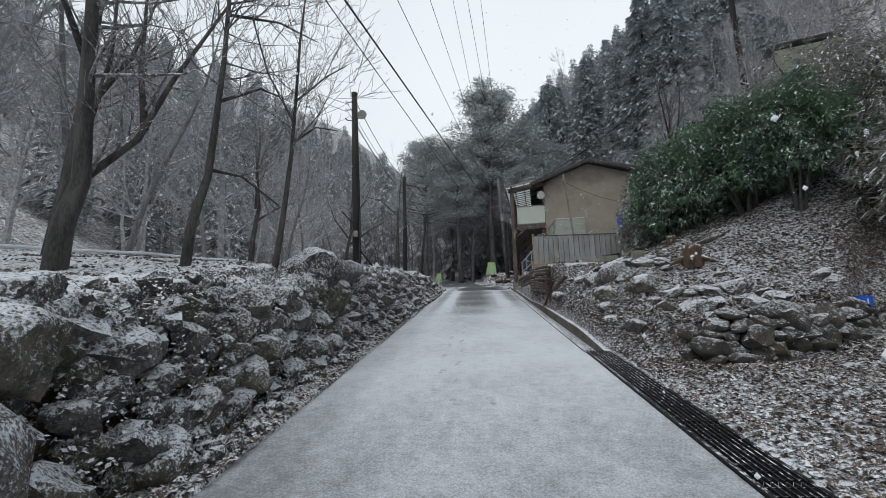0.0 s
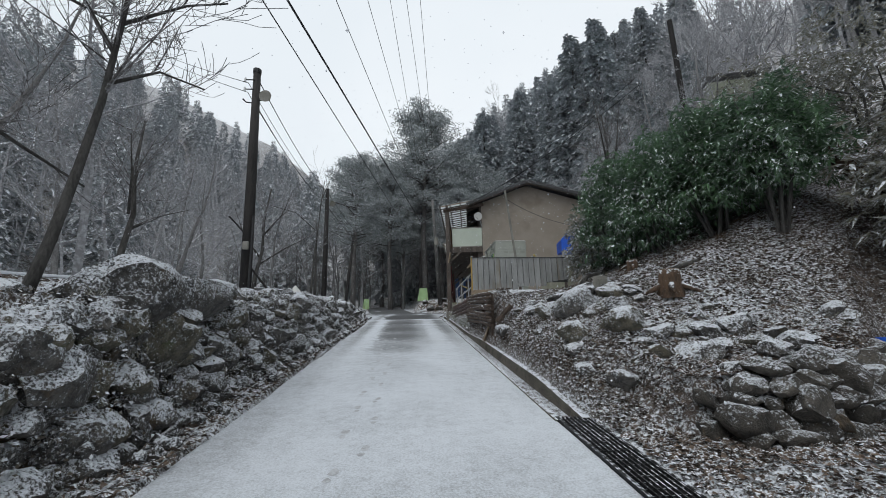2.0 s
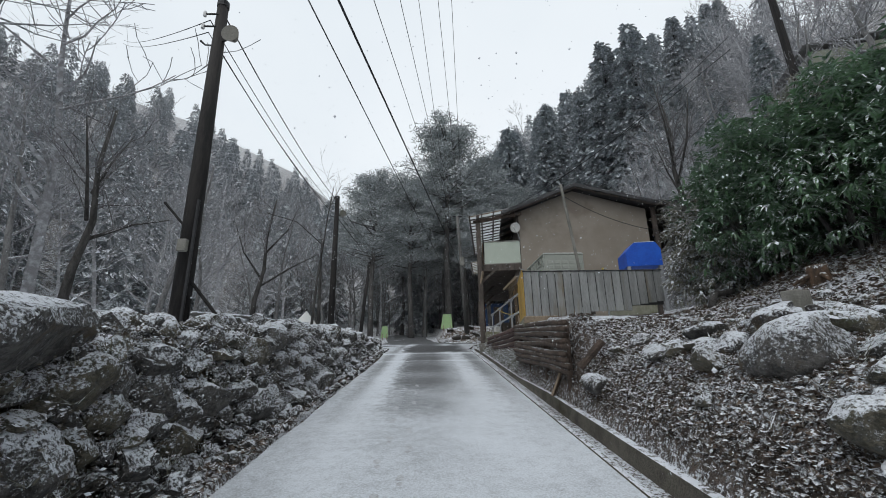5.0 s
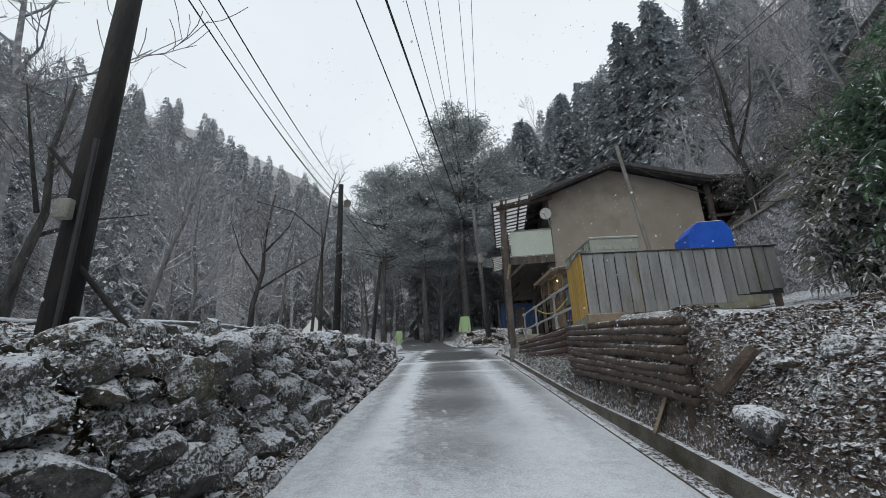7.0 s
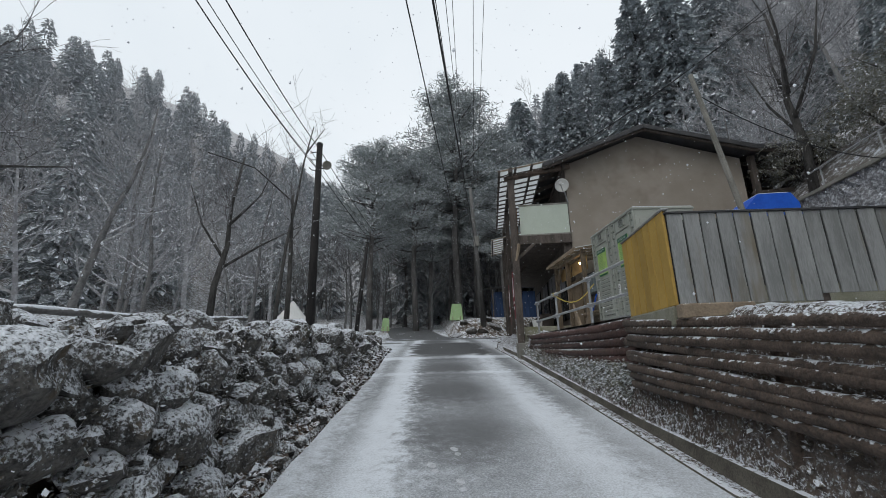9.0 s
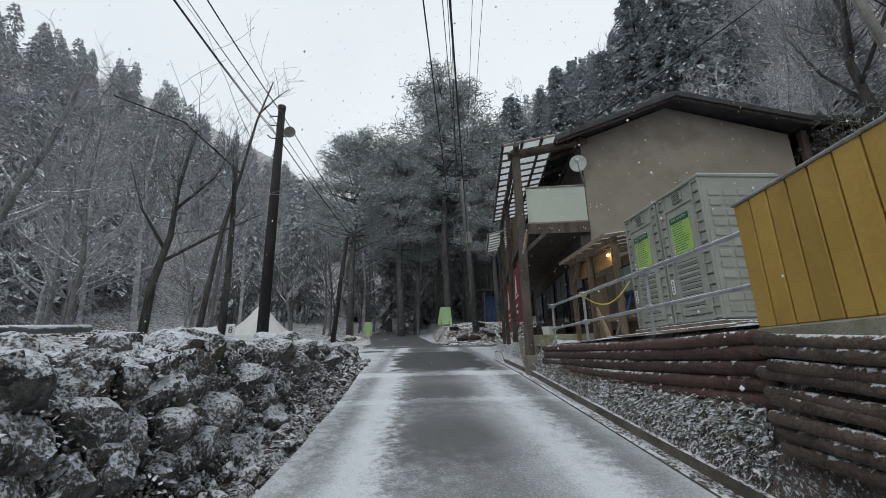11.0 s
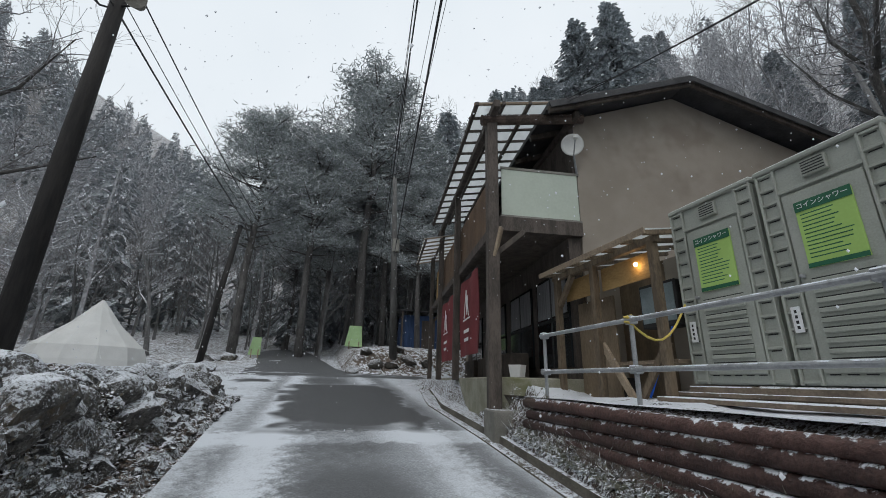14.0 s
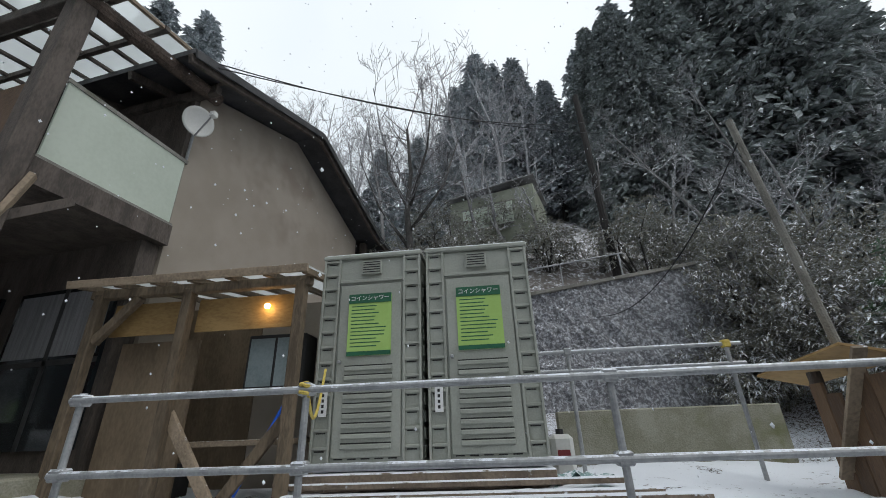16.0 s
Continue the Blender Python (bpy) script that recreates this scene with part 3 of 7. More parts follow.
def stone_wall_left():
    wall = thing("wall_left", RF, "dry-stone retaining wall of dark boulders dusted with snow", "wall", kind="structure")
    core = bmesh.new()
    ss = spread([(-6, 25.6, 0.4)])
    prev = None
    for s in ss:
        r, t = road_z(s), left_top(s)
        b = wall_back(s)
        ring = [core.verts.new(c) for c in ((-2.46 - b, s, r - 0.2), (-2.72 - b, s, t - 0.16), (-3.3, s, t - 0.06), (-3.3, s, r - 0.2))]
        if prev:
            for k in range(4):
                core.faces.new((prev[k], prev[(k + 1) % 4], ring[(k + 1) % 4], ring[k]))
        else:
            core.faces.new(ring)
        prev = ring
    core.faces.new(prev[::-1])
    bmesh.ops.recalc_face_normals(core, faces=core.faces)
    part("core", core, M_EARTH, wall)
    s = -2.2
    rest = bmesh.new()
    while s < 25.4:
        r, t = road_z(s), left_top(s)
        high = t - r
        size = 0.40 if s < 6 else 0.34
        back = wall_back(s)
        rows = max(2, int(round(high / (size * 0.66))))
        for k in range(rows + 1):
            f = (k + 0.4) / rows
            top = k == rows
            d = size * RND.choice((0.75, 0.9, 1.0, 1.1, 1.2, 1.35, 1.55)) * RND.uniform(0.9, 1.1)
            x = -2.34 - back - 0.3 * f + RND.uniform(-0.12, 0.10) if not top else RND.uniform(-3.0, -2.75) - back
            y = s + RND.uniform(-0.16, 0.16) + (k % 2) * size * 0.4
            z = r + high * min(f, 1.0) + RND.uniform(-0.05, 0.05) - (0.12 * (1 - soft(s, 5.5, 8)) if k >= rows - 1 else 0)
            if s < 12.0:
                stone_part(wall, x, y, z, d, 1.0)
            else:
                bit = RND.choice(STONES).copy()
                bit.transform(pose(x, y, z, RND.uniform(-25, 25), RND.uniform(-25, 25), RND.uniform(0, 360)) @ Matrix.Diagonal((d * 1.1, d, d, 1)))
                rest.from_mesh(bit)
                bpy.data.meshes.remove(bit)
        s += size * 0.86
    tagged(part("far_stones", rest, M_ROCK, wall, smooth=True), kind="stuff")
    small = bmesh.new()
    for _ in range(900):
        s = RND.uniform(-2, 25.4)
        f = RND.uniform(0, 1.02)
        r, t = road_z(s), left_top(s)
        if RND.random() < 0.4:
            f = RND.uniform(-0.02, 0.05)
        d = RND.uniform(0.05, 0.17)
        c = Vector((-2.34 - wall_back(s) - 0.3 * f + RND.uniform(0.0, 0.14) + (RND.uniform(0, 0.35) if f < 0.06 else 0), s, r + 0.03 + (t - r) * max(f, 0)))
        m = bmesh.ops.create_icosphere(small, subdivisions=1, radius=d * 0.6, matrix=Matrix.Translation(c) @ pose(0, 0, 0, RND.uniform(0, 90), RND.uniform(0, 90), RND.uniform(0, 90)))
        for v in m["verts"]:
            v.co += Vector((RND.gauss(0, 1), RND.gauss(0, 1), RND.gauss(0, 1))) * d * 0.09
    tagged(part("rubble", small, M_ROCK, wall), kind="stuff")
    for s, n, z, along, across, high in ((8.25, -2.85, 2.32, 2.1, 0.9, 0.95), (6.75, -2.8, 2.2, 1.05, 0.8, 0.85), (2.35, -2.75, 1.42, 0.9, 0.8, 0.55), (1.5, -2.45, 0.75, 1.0, 0.8, 0.9), (17.0, -2.75, 2.98, 1.1, 0.7, 0.55)):
        ob = new("boulder", STONES[int(s * 3) % 16])
        ob.parent = wall
        ob.matrix_basis = pose(n, s, z, 4, -6, 8) @ Matrix.Diagonal((across, along, high, 1))


stone_wall_left()


def low_stone_wall():
    wall = thing("wall_low", RF, "low dry-stone terrace wall with brown flat stones", "wall", kind="structure")
    for k in range(4):
        n = 2.8 + 0.13 * (k % 2) + 0.2 * (k == 3)
        while n < 6.4:
            size = RND.uniform(0.26, 0.46)
            n += size * 0.42
            stone_part(wall, n, low_wall_line(n) + 0.06 * k / 4 + RND.uniform(-0.04, 0.04), road_z(low_wall_line(n)) + 0.08 + k * 0.15, size, 0.9, "brown_stone")
            n += size * 0.42
    for n, d in ((3.5, 0.3), (3.9, 0.34), (4.35, 0.46), (4.9, 0.36), (5.4, 0.42), (5.9, 0.6)):
        stone_part(wall, n, low_wall_line(n) + 0.2, road_z(6.1) + 0.66, d, 0.75, "brown_stone")


low_stone_wall()


def loose_rocks():
    spots = []
    for _ in range(60):
        s = RND.uniform(6.9, 11.6)
        n = RND.uniform(2.2, 4.6)
        spots.append((s, n, RND.uniform(0.12, 0.36) * (1.2 if n < 3.2 else 0.75)))
    for _ in range(14):
        spots.append((RND.uniform(6.3, 7.6), RND.uniform(2.7, 6.0), RND.uniform(0.25, 0.5)))
    spots += [(9.6, 3.3, 0.6), (8.9, 2.9, 0.6), (10.3, 3.1, 0.5), (7.5, 2.9, 0.5), (9.2, 3.6, 0.5), (9.9, 3.7, 0.45), (8.6, 3.3, 0.4), (2.2, 9.2, 0.7), (3.4, 8.8, 0.5), (31.2, -4.3, 0.8), (31.9, -5.0, 0.9), (30.8, -5.4, 0.6), (32.6, -4.2, 0.7), (33.5, 0.9, 0.5), (33.7, 1.8, 0.6), (33.6, 2.5, 0.5), (33.8, 3.2, 0.6), (33.6, 3.9, 0.5), (34.2, 4.6, 0.6), (34.2, 1.4, 0.5), (34.4, 2.9, 0.5), (38.6, -4.6, 0.8), (38.2, -5.3, 0.9), (39.2, -4.4, 0.6), (33.8, -6.2, 0.7), (30.1, -6.5, 0.7)]
    for s, n, d in spots:
        ob = new("rock", RND.choice(BROWN_STONES if 33 < s < 35 else STONES))
        ob.matrix_world = at(s, n, d * 0.04) @ pose(0, 0, 0, RND.uniform(-25, 25), RND.uniform(-25, 25), RND.uniform(0, 360)) @ Matrix.Diagonal((d * RND.uniform(0.9, 1.35), d, d * RND.uniform(0.6, 0.9), 1))
        tagged(ob, "dark angular rock dusted with snow on the bank", "rock", "rocks on the bank")


loose_rocks()

# ---------------------------------------------------------------- house
GABLE = 22.6
M_CURTAIN = surface("grey_curtain", (0.16, 0.16, 0.17), (0.26, 0.26, 0.27), 4, 0.9, 0.3, stretch=(1, 6, 0.3))


def house():
    h = thing("house", pose(0, 0, 3.3), "two-storey beige stucco house with dark gable roof and timber veranda", "house")
    z = -3.3
    # stucco block, a gable prism with thick walls
    bm = bmesh.new()
    outline = [(0.65, 0.0), (5.9, 0.0), (5.9, 4.95), (3.0, 5.95), (0.65, 5.12)]
    a = [bm.verts.new((x, GABLE, q)) for x, q in outline]
    b = [bm.verts.new((x, GABLE + 10.5, q)) for x, q in outline]
    bm.faces.new(a)
    bm.faces.new(b[::-1])
    for k in range(5):
        bm.faces.new((a[k], b[k], b[(k + 1) % 5], a[(k + 1) % 5]))
    bmesh.ops.recalc_face_normals(bm, faces=bm.faces)
    part("wall", bm, M_STUCCO, h, "beige stucco gable wall with faint stains")
    # roof: two slabs and a flatter lean-to
    slope = (("roof", (-0.1, 8.31), (3.0, 9.37)), ("roof", (3.0, 9.37), (6.05, 8.42)), ("annex_roof", (6.05, 8.42), (8.3, 8.22)))
    for name, (xa, za), (xb, zb) in slope:
        bm = bmesh.new()
        lo = 0.09
        front = [bm.verts.new((x, 22.0, q + z)) for x, q in ((xa, za), (xb, zb), (xb, zb - lo), (xa, za - lo))]
        back = [bm.verts.new((x, 33.8, q + z)) for x, q in ((xa, za), (xb, zb), (xb, zb - lo), (xa, za - lo))]
        bm.faces.new(front)
        bm.faces.new(back[::-1])
        for k in range(4):
            bm.faces.new((front[k], back[k], back[(k + 1) % 4], front[(k + 1) % 4]))
        bmesh.ops.recalc_face_normals(bm, faces=bm.faces)
        slab = part(name, bm, M_ROOF, h, "dark sheet roof with a dusting of snow")
        for k in range(12):
            y = 22.06 + k * 0.98
            part("rafter", beamed((xa, y, za + z - lo - 0.07), (xb, y, zb + z - lo - 0.07), 0.07, 0.12), M_DARKWOOD, slab)
    part("barge_board", beamed((-0.1, 21.97, 8.2 + z), (3.0, 21.97, 9.26 + z), 0.03, 0.12), M_ROOF, h)
    part("barge_board", beamed((3.0, 21.97, 9.26 + z), (6.05, 21.97, 8.31 + z), 0.03, 0.12), M_ROOF, h)
    part("barge_board", beamed((6.05, 21.97, 8.31 + z), (8.3, 21.97, 8.12 + z), 0.03, 0.1), M_ROOF, h)
    # lean-to on the hill side: posts, rails, dark back
    for x in (6.15, 7.75):
        part("post", beamed((x, 22.5, 5.2 + z), (x, 22.5, 8.25 + z), 0.16, 0.16), M_PLANK if x > 7 else M_DARKWOOD, h)
    part("rail", beamed((6.0, 22.5, 7.05 + z), (8.0, 22.5, 7.15 + z), 0.08, 0.1), M_DARKWOOD, h)
    part("rail", beamed((6.0, 22.5, 7.75 + z), (8.0, 22.5, 7.75 + z), 0.06, 0.08), M_DARKWOOD, h)
    part("annex_wall", boxed(5.92, 8.2, 25.0, 25.1, 1.2, 4.85), M_DARKWOOD, h)
    part("annex_floor", boxed(5.92, 8.2, 22.4, 25.0, 2.5, 2.62), M_DARKWOOD, h)
    # veranda: floor, boards, posts
    part("veranda_floor", boxed(-1.0, 0.62, GABLE, 31.2, 2.55, 2.72), M_DARKWOOD, h)
    part("joist", boxed(-1.0, 0.64, GABLE - 0.08, GABLE + 0.02, 2.55, 2.82), M_DARKWOOD, h)
    panel = part("veranda_panel", boxed(-0.88, 0.62, GABLE - 0.03, GABLE + 0.0, 2.87, 3.8), M_PANEL, h, "pale green sheet closing the veranda end")
    for q in ((-0.9, 0.66, 2.82, 2.87), (-0.9, 0.66, 3.8, 3.85)):
        part("strip", boxed(q[0], q[1], GABLE - 0.045, GABLE + 0.01, q[2], q[3]), M_CONC, panel)
    for k in range(5):
        y = GABLE + 0.15 + k * 1.6
        part("board", boxed(-0.98, -0.94, y, y + 1.58, 2.72, 3.84, 0.005), M_BROWNBOARD if k < 4 else M_PLY, h, "brown board along the veranda")
    for k, (y, w) in enumerate(((22.45, 0.2), (25.9, 0.15), (28.8, 0.15), (31.1, 0.14))):
        base = 2.62 if k == 0 else 3.3
        part("post", beamed((-1.1, y, base + z), (-1.1, y, 8.15 + z), w, w), M_DARKWOOD, h, "dark timber post")
        part("brace", beamed((-1.08, y + 0.08, 5.35 + z), (-0.5, y + 0.08, 5.85 + z), 0.07, 0.09), M_DARKWOOD, h)
    part("brace", beamed((-1.08, 22.38, 5.3 + z), (-0.98, 22.3, 5.82 + z), 0.1, 0.05), M_PLANK, h)
    part("beam", beamed((-1.1, 22.0, 8.12 + z), (-1.1, 31.5, 8.12 + z), 0.12, 0.16), M_DARKWOOD, h)
    part("beam", beamed((-1.0, 22.5, 5.9 + z), (-1.0, 31.3, 5.9 + z), 0.14, 0.2), M_DARKWOOD, h)
    part("beam", tubed((-1.3, 22.4, 8.0 + z), (0.75, 22.4, 8.3 + z), 0.1, seg=10), M_LOG, h)
    part("beam", beamed((0.55, 22.2, 8.25 + z), (0.55, 31.5, 8.25 + z), 0.1, 0.14), M_DARKWOOD, h)
    part("upper_wall", boxed(0.56, 0.64, GABLE, 31.5, 2.7, 5.1), M_DARKWOOD, h)
    part("ground_wall", boxed(0.4, 0.64, GABLE + 0.05, 31.5, 0.0, 2.55), M_DARKWOOD, h)
    for y in (22.75, 24.6, 26.6, 29.2):
        pane = part("window", boxed(0.36, 0.4, y, y + 1.5, 0.25, 2.0), M_GLASS, h)
        part("window_sash", boxed(0.35, 0.36, y, y + 1.5, 1.1, 1.16), M_CABIN_DARK, pane)
        part("window_sash", boxed(0.35, 0.36, y + 0.72, y + 0.78, 0.25, 2.0), M_CABIN_DARK, pane)
        part("curtain", boxed(0.355, 0.358, y + 0.05, y + 1.45, 1.2, 1.95), M_CURTAIN, pane, "grey curtain behind the upper panes")
    # translucent veranda roof on laths
    roof = part("veranda_roof", boxed(-1.5, 0.72, 22.15, 28.4, 0.0, 0.012, m=pose(0, 0, 8.42 + z, 0, -9.0, 0)), M_CLEAR, h, "translucent corrugated sheet with snow")
    tilt = pose(0, 0, 8.42 + z, 0, -9.0, 0)
    for k in range(5):
        x = -1.47 + k * 0.52
        bm = boxed(x - 0.03, x + 0.03, 22.12, 28.45, -0.07, -0.003, m=tilt)
        part("rafter", bm, M_DARKWOOD, roof)
    for k in range(15):
        y = 22.16 + k * 0.443
        bm = boxed(-1.52, 0.72, y - 0.022, y + 0.022, -0.05, -0.008, m=tilt)
        part("lath", bm, M_PLANK if k == 0 else M_DARKWOOD, roof)
    roof2 = part("veranda_roof", boxed(-1.75, 0.4, 28.5, 31.6, 0.0, 0.012, m=pose(0, 0, 8.05 + z, 0, -12.0, 0)), M_CLEAR, h, "aged translucent corrugated sheet")
    tilt = pose(0, 0, 8.05 + z, 0, -12.0, 0)
    for k in range(8):
        y = 28.5 + k * 0.43
        part("lath", boxed(-1.77, 0.4, y - 0.022, y + 0.022, -0.05, -0.008, m=tilt), M_PLANK, roof2)
    for k in range(4):
        x = -1.72 + k * 0.6
        part("rafter", boxed(x - 0.03, x + 0.03, 28.45, 31.65, -0.1, -0.05, m=tilt), M_DARKWOOD, roof2)
    # concrete plinth along the lane
    part("plinth", boxed(-1.02, 0.5, 22.55, 31.4, -0.85, 0.05, 0.02), M_CONC_BARE, h, "mossy concrete plinth")
    part("step", boxed(-1.25, -0.2, 21.95, 22.53, -0.95, -0.42, 0.02), M_CONC, h)
    return h


house()


def dish():
    d = thing("satellite_dish", pose(0.5, GABLE, 7.65), "grey satellite dish on the stucco corner", "dish")
    bm = bmesh.new()
    rings = []
    for i in range(7):
        r = 0.215 * i / 6
        rings.append([bm.verts.new((r * math.cos(a), 0.13 * (r / 0.215) ** 2 * -0.45, r * math.sin(a) * 1.0)) for a in (2 * math.pi * k / 24 for k in range(24))])
    for a, b in zip(rings, rings[1:]):
        for k in range(24):
            bm.faces.new((a[k], a[(k + 1) % 24], b[(k + 1) % 24], b[k]))
    bmesh.ops.remove_doubles(bm, verts=bm.verts, dist=0.0005)
    bmesh.ops.solidify(bm, geom=bm.faces, thickness=0.012)
    bmesh.ops.transform(bm, matrix=pose(-0.02, -0.22, 0.0, 15, 0, -18), verts=bm.verts)
    part("reflector", bm, M_DISH, d, smooth=True)
    part("arm", tubed((0, -0.22, -0.22), (-0.15, -0.62, -0.1), 0.012), M_STEEL, d)
    part("receiver", boxed(-0.19, -0.11, -0.68, -0.6, -0.13, -0.05, 0.01), M_DISH, d)
    part("bracket", tubed((0.15, 0.0, -0.5), (0.0, -0.2, -0.02), 0.02), M_STEEL, d)


dish()


def bars(parent, mat, x0, x1, z0, z1, rows, y, rnd, thick=0.5):
    """Plain bars that stand for lines of unreadable print."""
    for k in range(rows):
        zz = z1 - (k + 0.5) * (z1 - z0) / rows
        hgt = (z1 - z0) / rows * thick / 2
        w = (x1 - x0) * rnd.uniform(0.6, 1.0)
        part("print_line", boxed(x0, x0 + w, y - 0.001, y, zz - hgt, zz + hgt), mat, parent)


def text_mesh(body, size, m, parent, mat, name="lettering"):
    cu = bpy.data.curves.new(name, "FONT")
    cu.body, cu.size, cu.align_x, cu.align_y, cu.extrude = body, size, "CENTER", "CENTER", 0.001
    tmp = bpy.data.objects.new(name, cu)
    scene.collection.objects.link(tmp)
    me = bpy.data.meshes.new_from_object(tmp.evaluated_get(bpy.context.evaluated_depsgraph_get()))
    bpy.data.objects.remove(tmp)
    me.materials.append(mat)
    ob = new(name, me)
    ob.parent = parent
    ob.matrix_basis = m
    return ob


def cabin():
    """A moulded shower cabin; local x along its front, front at y = 0 facing -y."""
    c = thing("shower_cabin", Matrix.Identity(4), "grey moulded coin shower cabin with a lime green notice", "cabin", "shower cabins in a row")
    w, hgt, dep = 1.07, 2.05, 1.25
    bm = boxed(0.02, w - 0.02, 0.03, dep, 0.0, hgt - 0.02, 0.02)
    part("body", bm, M_CABIN, c)
    part("roof_cap", boxed(0.0, w, -0.01, dep + 0.01, hgt - 0.03, hgt + 0.02, 0.012), M_CABIN, c)
    part("snow_cap", boxed(0.02, w - 0.02, 0.02, dep - 0.02, hgt + 0.02, hgt + 0.035, 0.006), M_SNOW, c, "thin snow on the roof")
    # raised ribs between the moulded pockets on the front and side
    bm = bmesh.new()
    for x in (0.025, 0.185, w - 0.19, w - 0.03):
        box(bm, x - 0.012, x + 0.012, 0.0, 0.035, 0.0, hgt - 0.03, 0.004)
    for k in range(14):
        zz = 0.03 + k * (hgt - 0.08) / 13
        for a, b in ((0.037, 0.173), (w - 0.178, w - 0.042)):
            box(bm, a, b, 0.004, 0.035, zz - 0.012, zz + 0.012, 0.004)
    box(bm, 0.2, w - 0.2, 0.0, 0.035, hgt - 0.3, hgt - 0.27, 0.004)
    part("rib_frame", bm, M_CABIN, c)
    for k in range(13):
        zz = 0.03 + (k + 0.5) * (hgt - 0.08) / 13
        for a in (0.1, w - 0.115):
            part("slot", boxed(a - 0.045, a + 0.045, 0.027, 0.031, zz + 0.045, zz + 0.056), M_CABIN_DARK, c)
    for k in range(5):
        a = 0.28 + k * 0.125
        part("slot", boxed(a - 0.04, a + 0.04, 0.027, 0.031, 0.085, 0.095), M_CABIN_DARK, c)
    for k in range(12):
        zz = 0.08 + k * 0.15
        for j in range(5):
            y = 0.12 + j * 0.225
            part("side_rib", boxed(w - 0.022, w - 0.004, y, y + 0.17, zz, zz + 0.1, 0.006), M_CABIN, c)
    door = part("door", boxed(0.215, w - 0.215, 0.004, 0.03, 0.1, hgt - 0.33, 0.006), M_CABIN, c)
    for k in range(9):
        zz = 0.17 + k * 0.085
        part("louvre", boxed(0.3, w - 0.3, -0.016, 0.006, zz, zz + 0.04, 0.006), M_CABIN, door)
        part("louvre_gap", boxed(0.3, w - 0.3, 0.0005, 0.0035, zz + 0.043, zz + 0.053), M_CABIN_DARK, door)
    vent = part("vent", boxed(0.43, w - 0.43, -0.008, 0.034, hgt - 0.22, hgt - 0.07, 0.004), M_CABIN, c)
    for k in range(5):
        part("slat", boxed(0.445, w - 0.445, -0.012, -0.008, hgt - 0.2 + k * 0.027, hgt - 0.19 + k * 0.027), M_CABIN_DARK, vent)
    sheet = part("notice", boxed(0.315, w - 0.315, -0.012, 0.002, 0.99, 1.60), M_LIME, c, "lime green notice with dark green heading")
    part("heading", boxed(0.315, w - 0.315, -0.02, -0.0125, 1.515, 1.61), M_DKGREEN, sheet)
    part("footer", boxed(0.315, w - 0.315, -0.016, -0.0125, 0.99, 1.03), M_DKGREEN, sheet)
    text_mesh("コインシャワー", 0.058, pose(w / 2, -0.022, 1.562, 90), sheet, M_WHITE, "heading_text")
    bars(sheet, M_DKGREEN, 0.345, w - 0.35, 1.06, 1.50, 12, -0.0125, random.Random(4), 0.26)
    knob = boxed(0.235, 0.265, -0.05, 0.004, 0.92, 0.95, 0.006)
    part("handle", knob, M_STEEL, door)
    label = part("label_plate", boxed(0.075, 0.15, -0.004, 0.004, 0.45, 0.68), M_WHITE, c, "white vertical label")
    bars(label, M_CABIN_DARK, 0.1, 0.125, 0.47, 0.66, 4, -0.0045, random.Random(5), 0.6)
    return c


# cabins face the lane: local x runs back down the lane, local -y looks to it
first = cabin()
first.matrix_world = RF @ pose(3.5, 19.98, 3.3, 0, 0, -90)
second = copy_thing(first, RF @ pose(3.5, 18.88, 3.3, 0, 0, -90))
for k in range(3):
    solid("plank", boxed(0, 2.9, -0.06, 0.06, 0, 0.045, 0.006), M_SNOWPLANK, RF @ pose(3.42 - 0.28 * k, 20.2 - 0.2 * k, 3.12 + (0.05 if k == 0 else 0), 0, 0, -90), "weathered plank on the ground beside the cabins", "plank", "planks by the cabins")
solid("pallet", boxed(0, 2.2, 0, 1.3, 0, 0.14, 0.01), M_SNOWPLANK, RF @ pose(3.45, 20.0, 3.14, 0, 0, -90), "timber base under the shower cabins", "pallet")


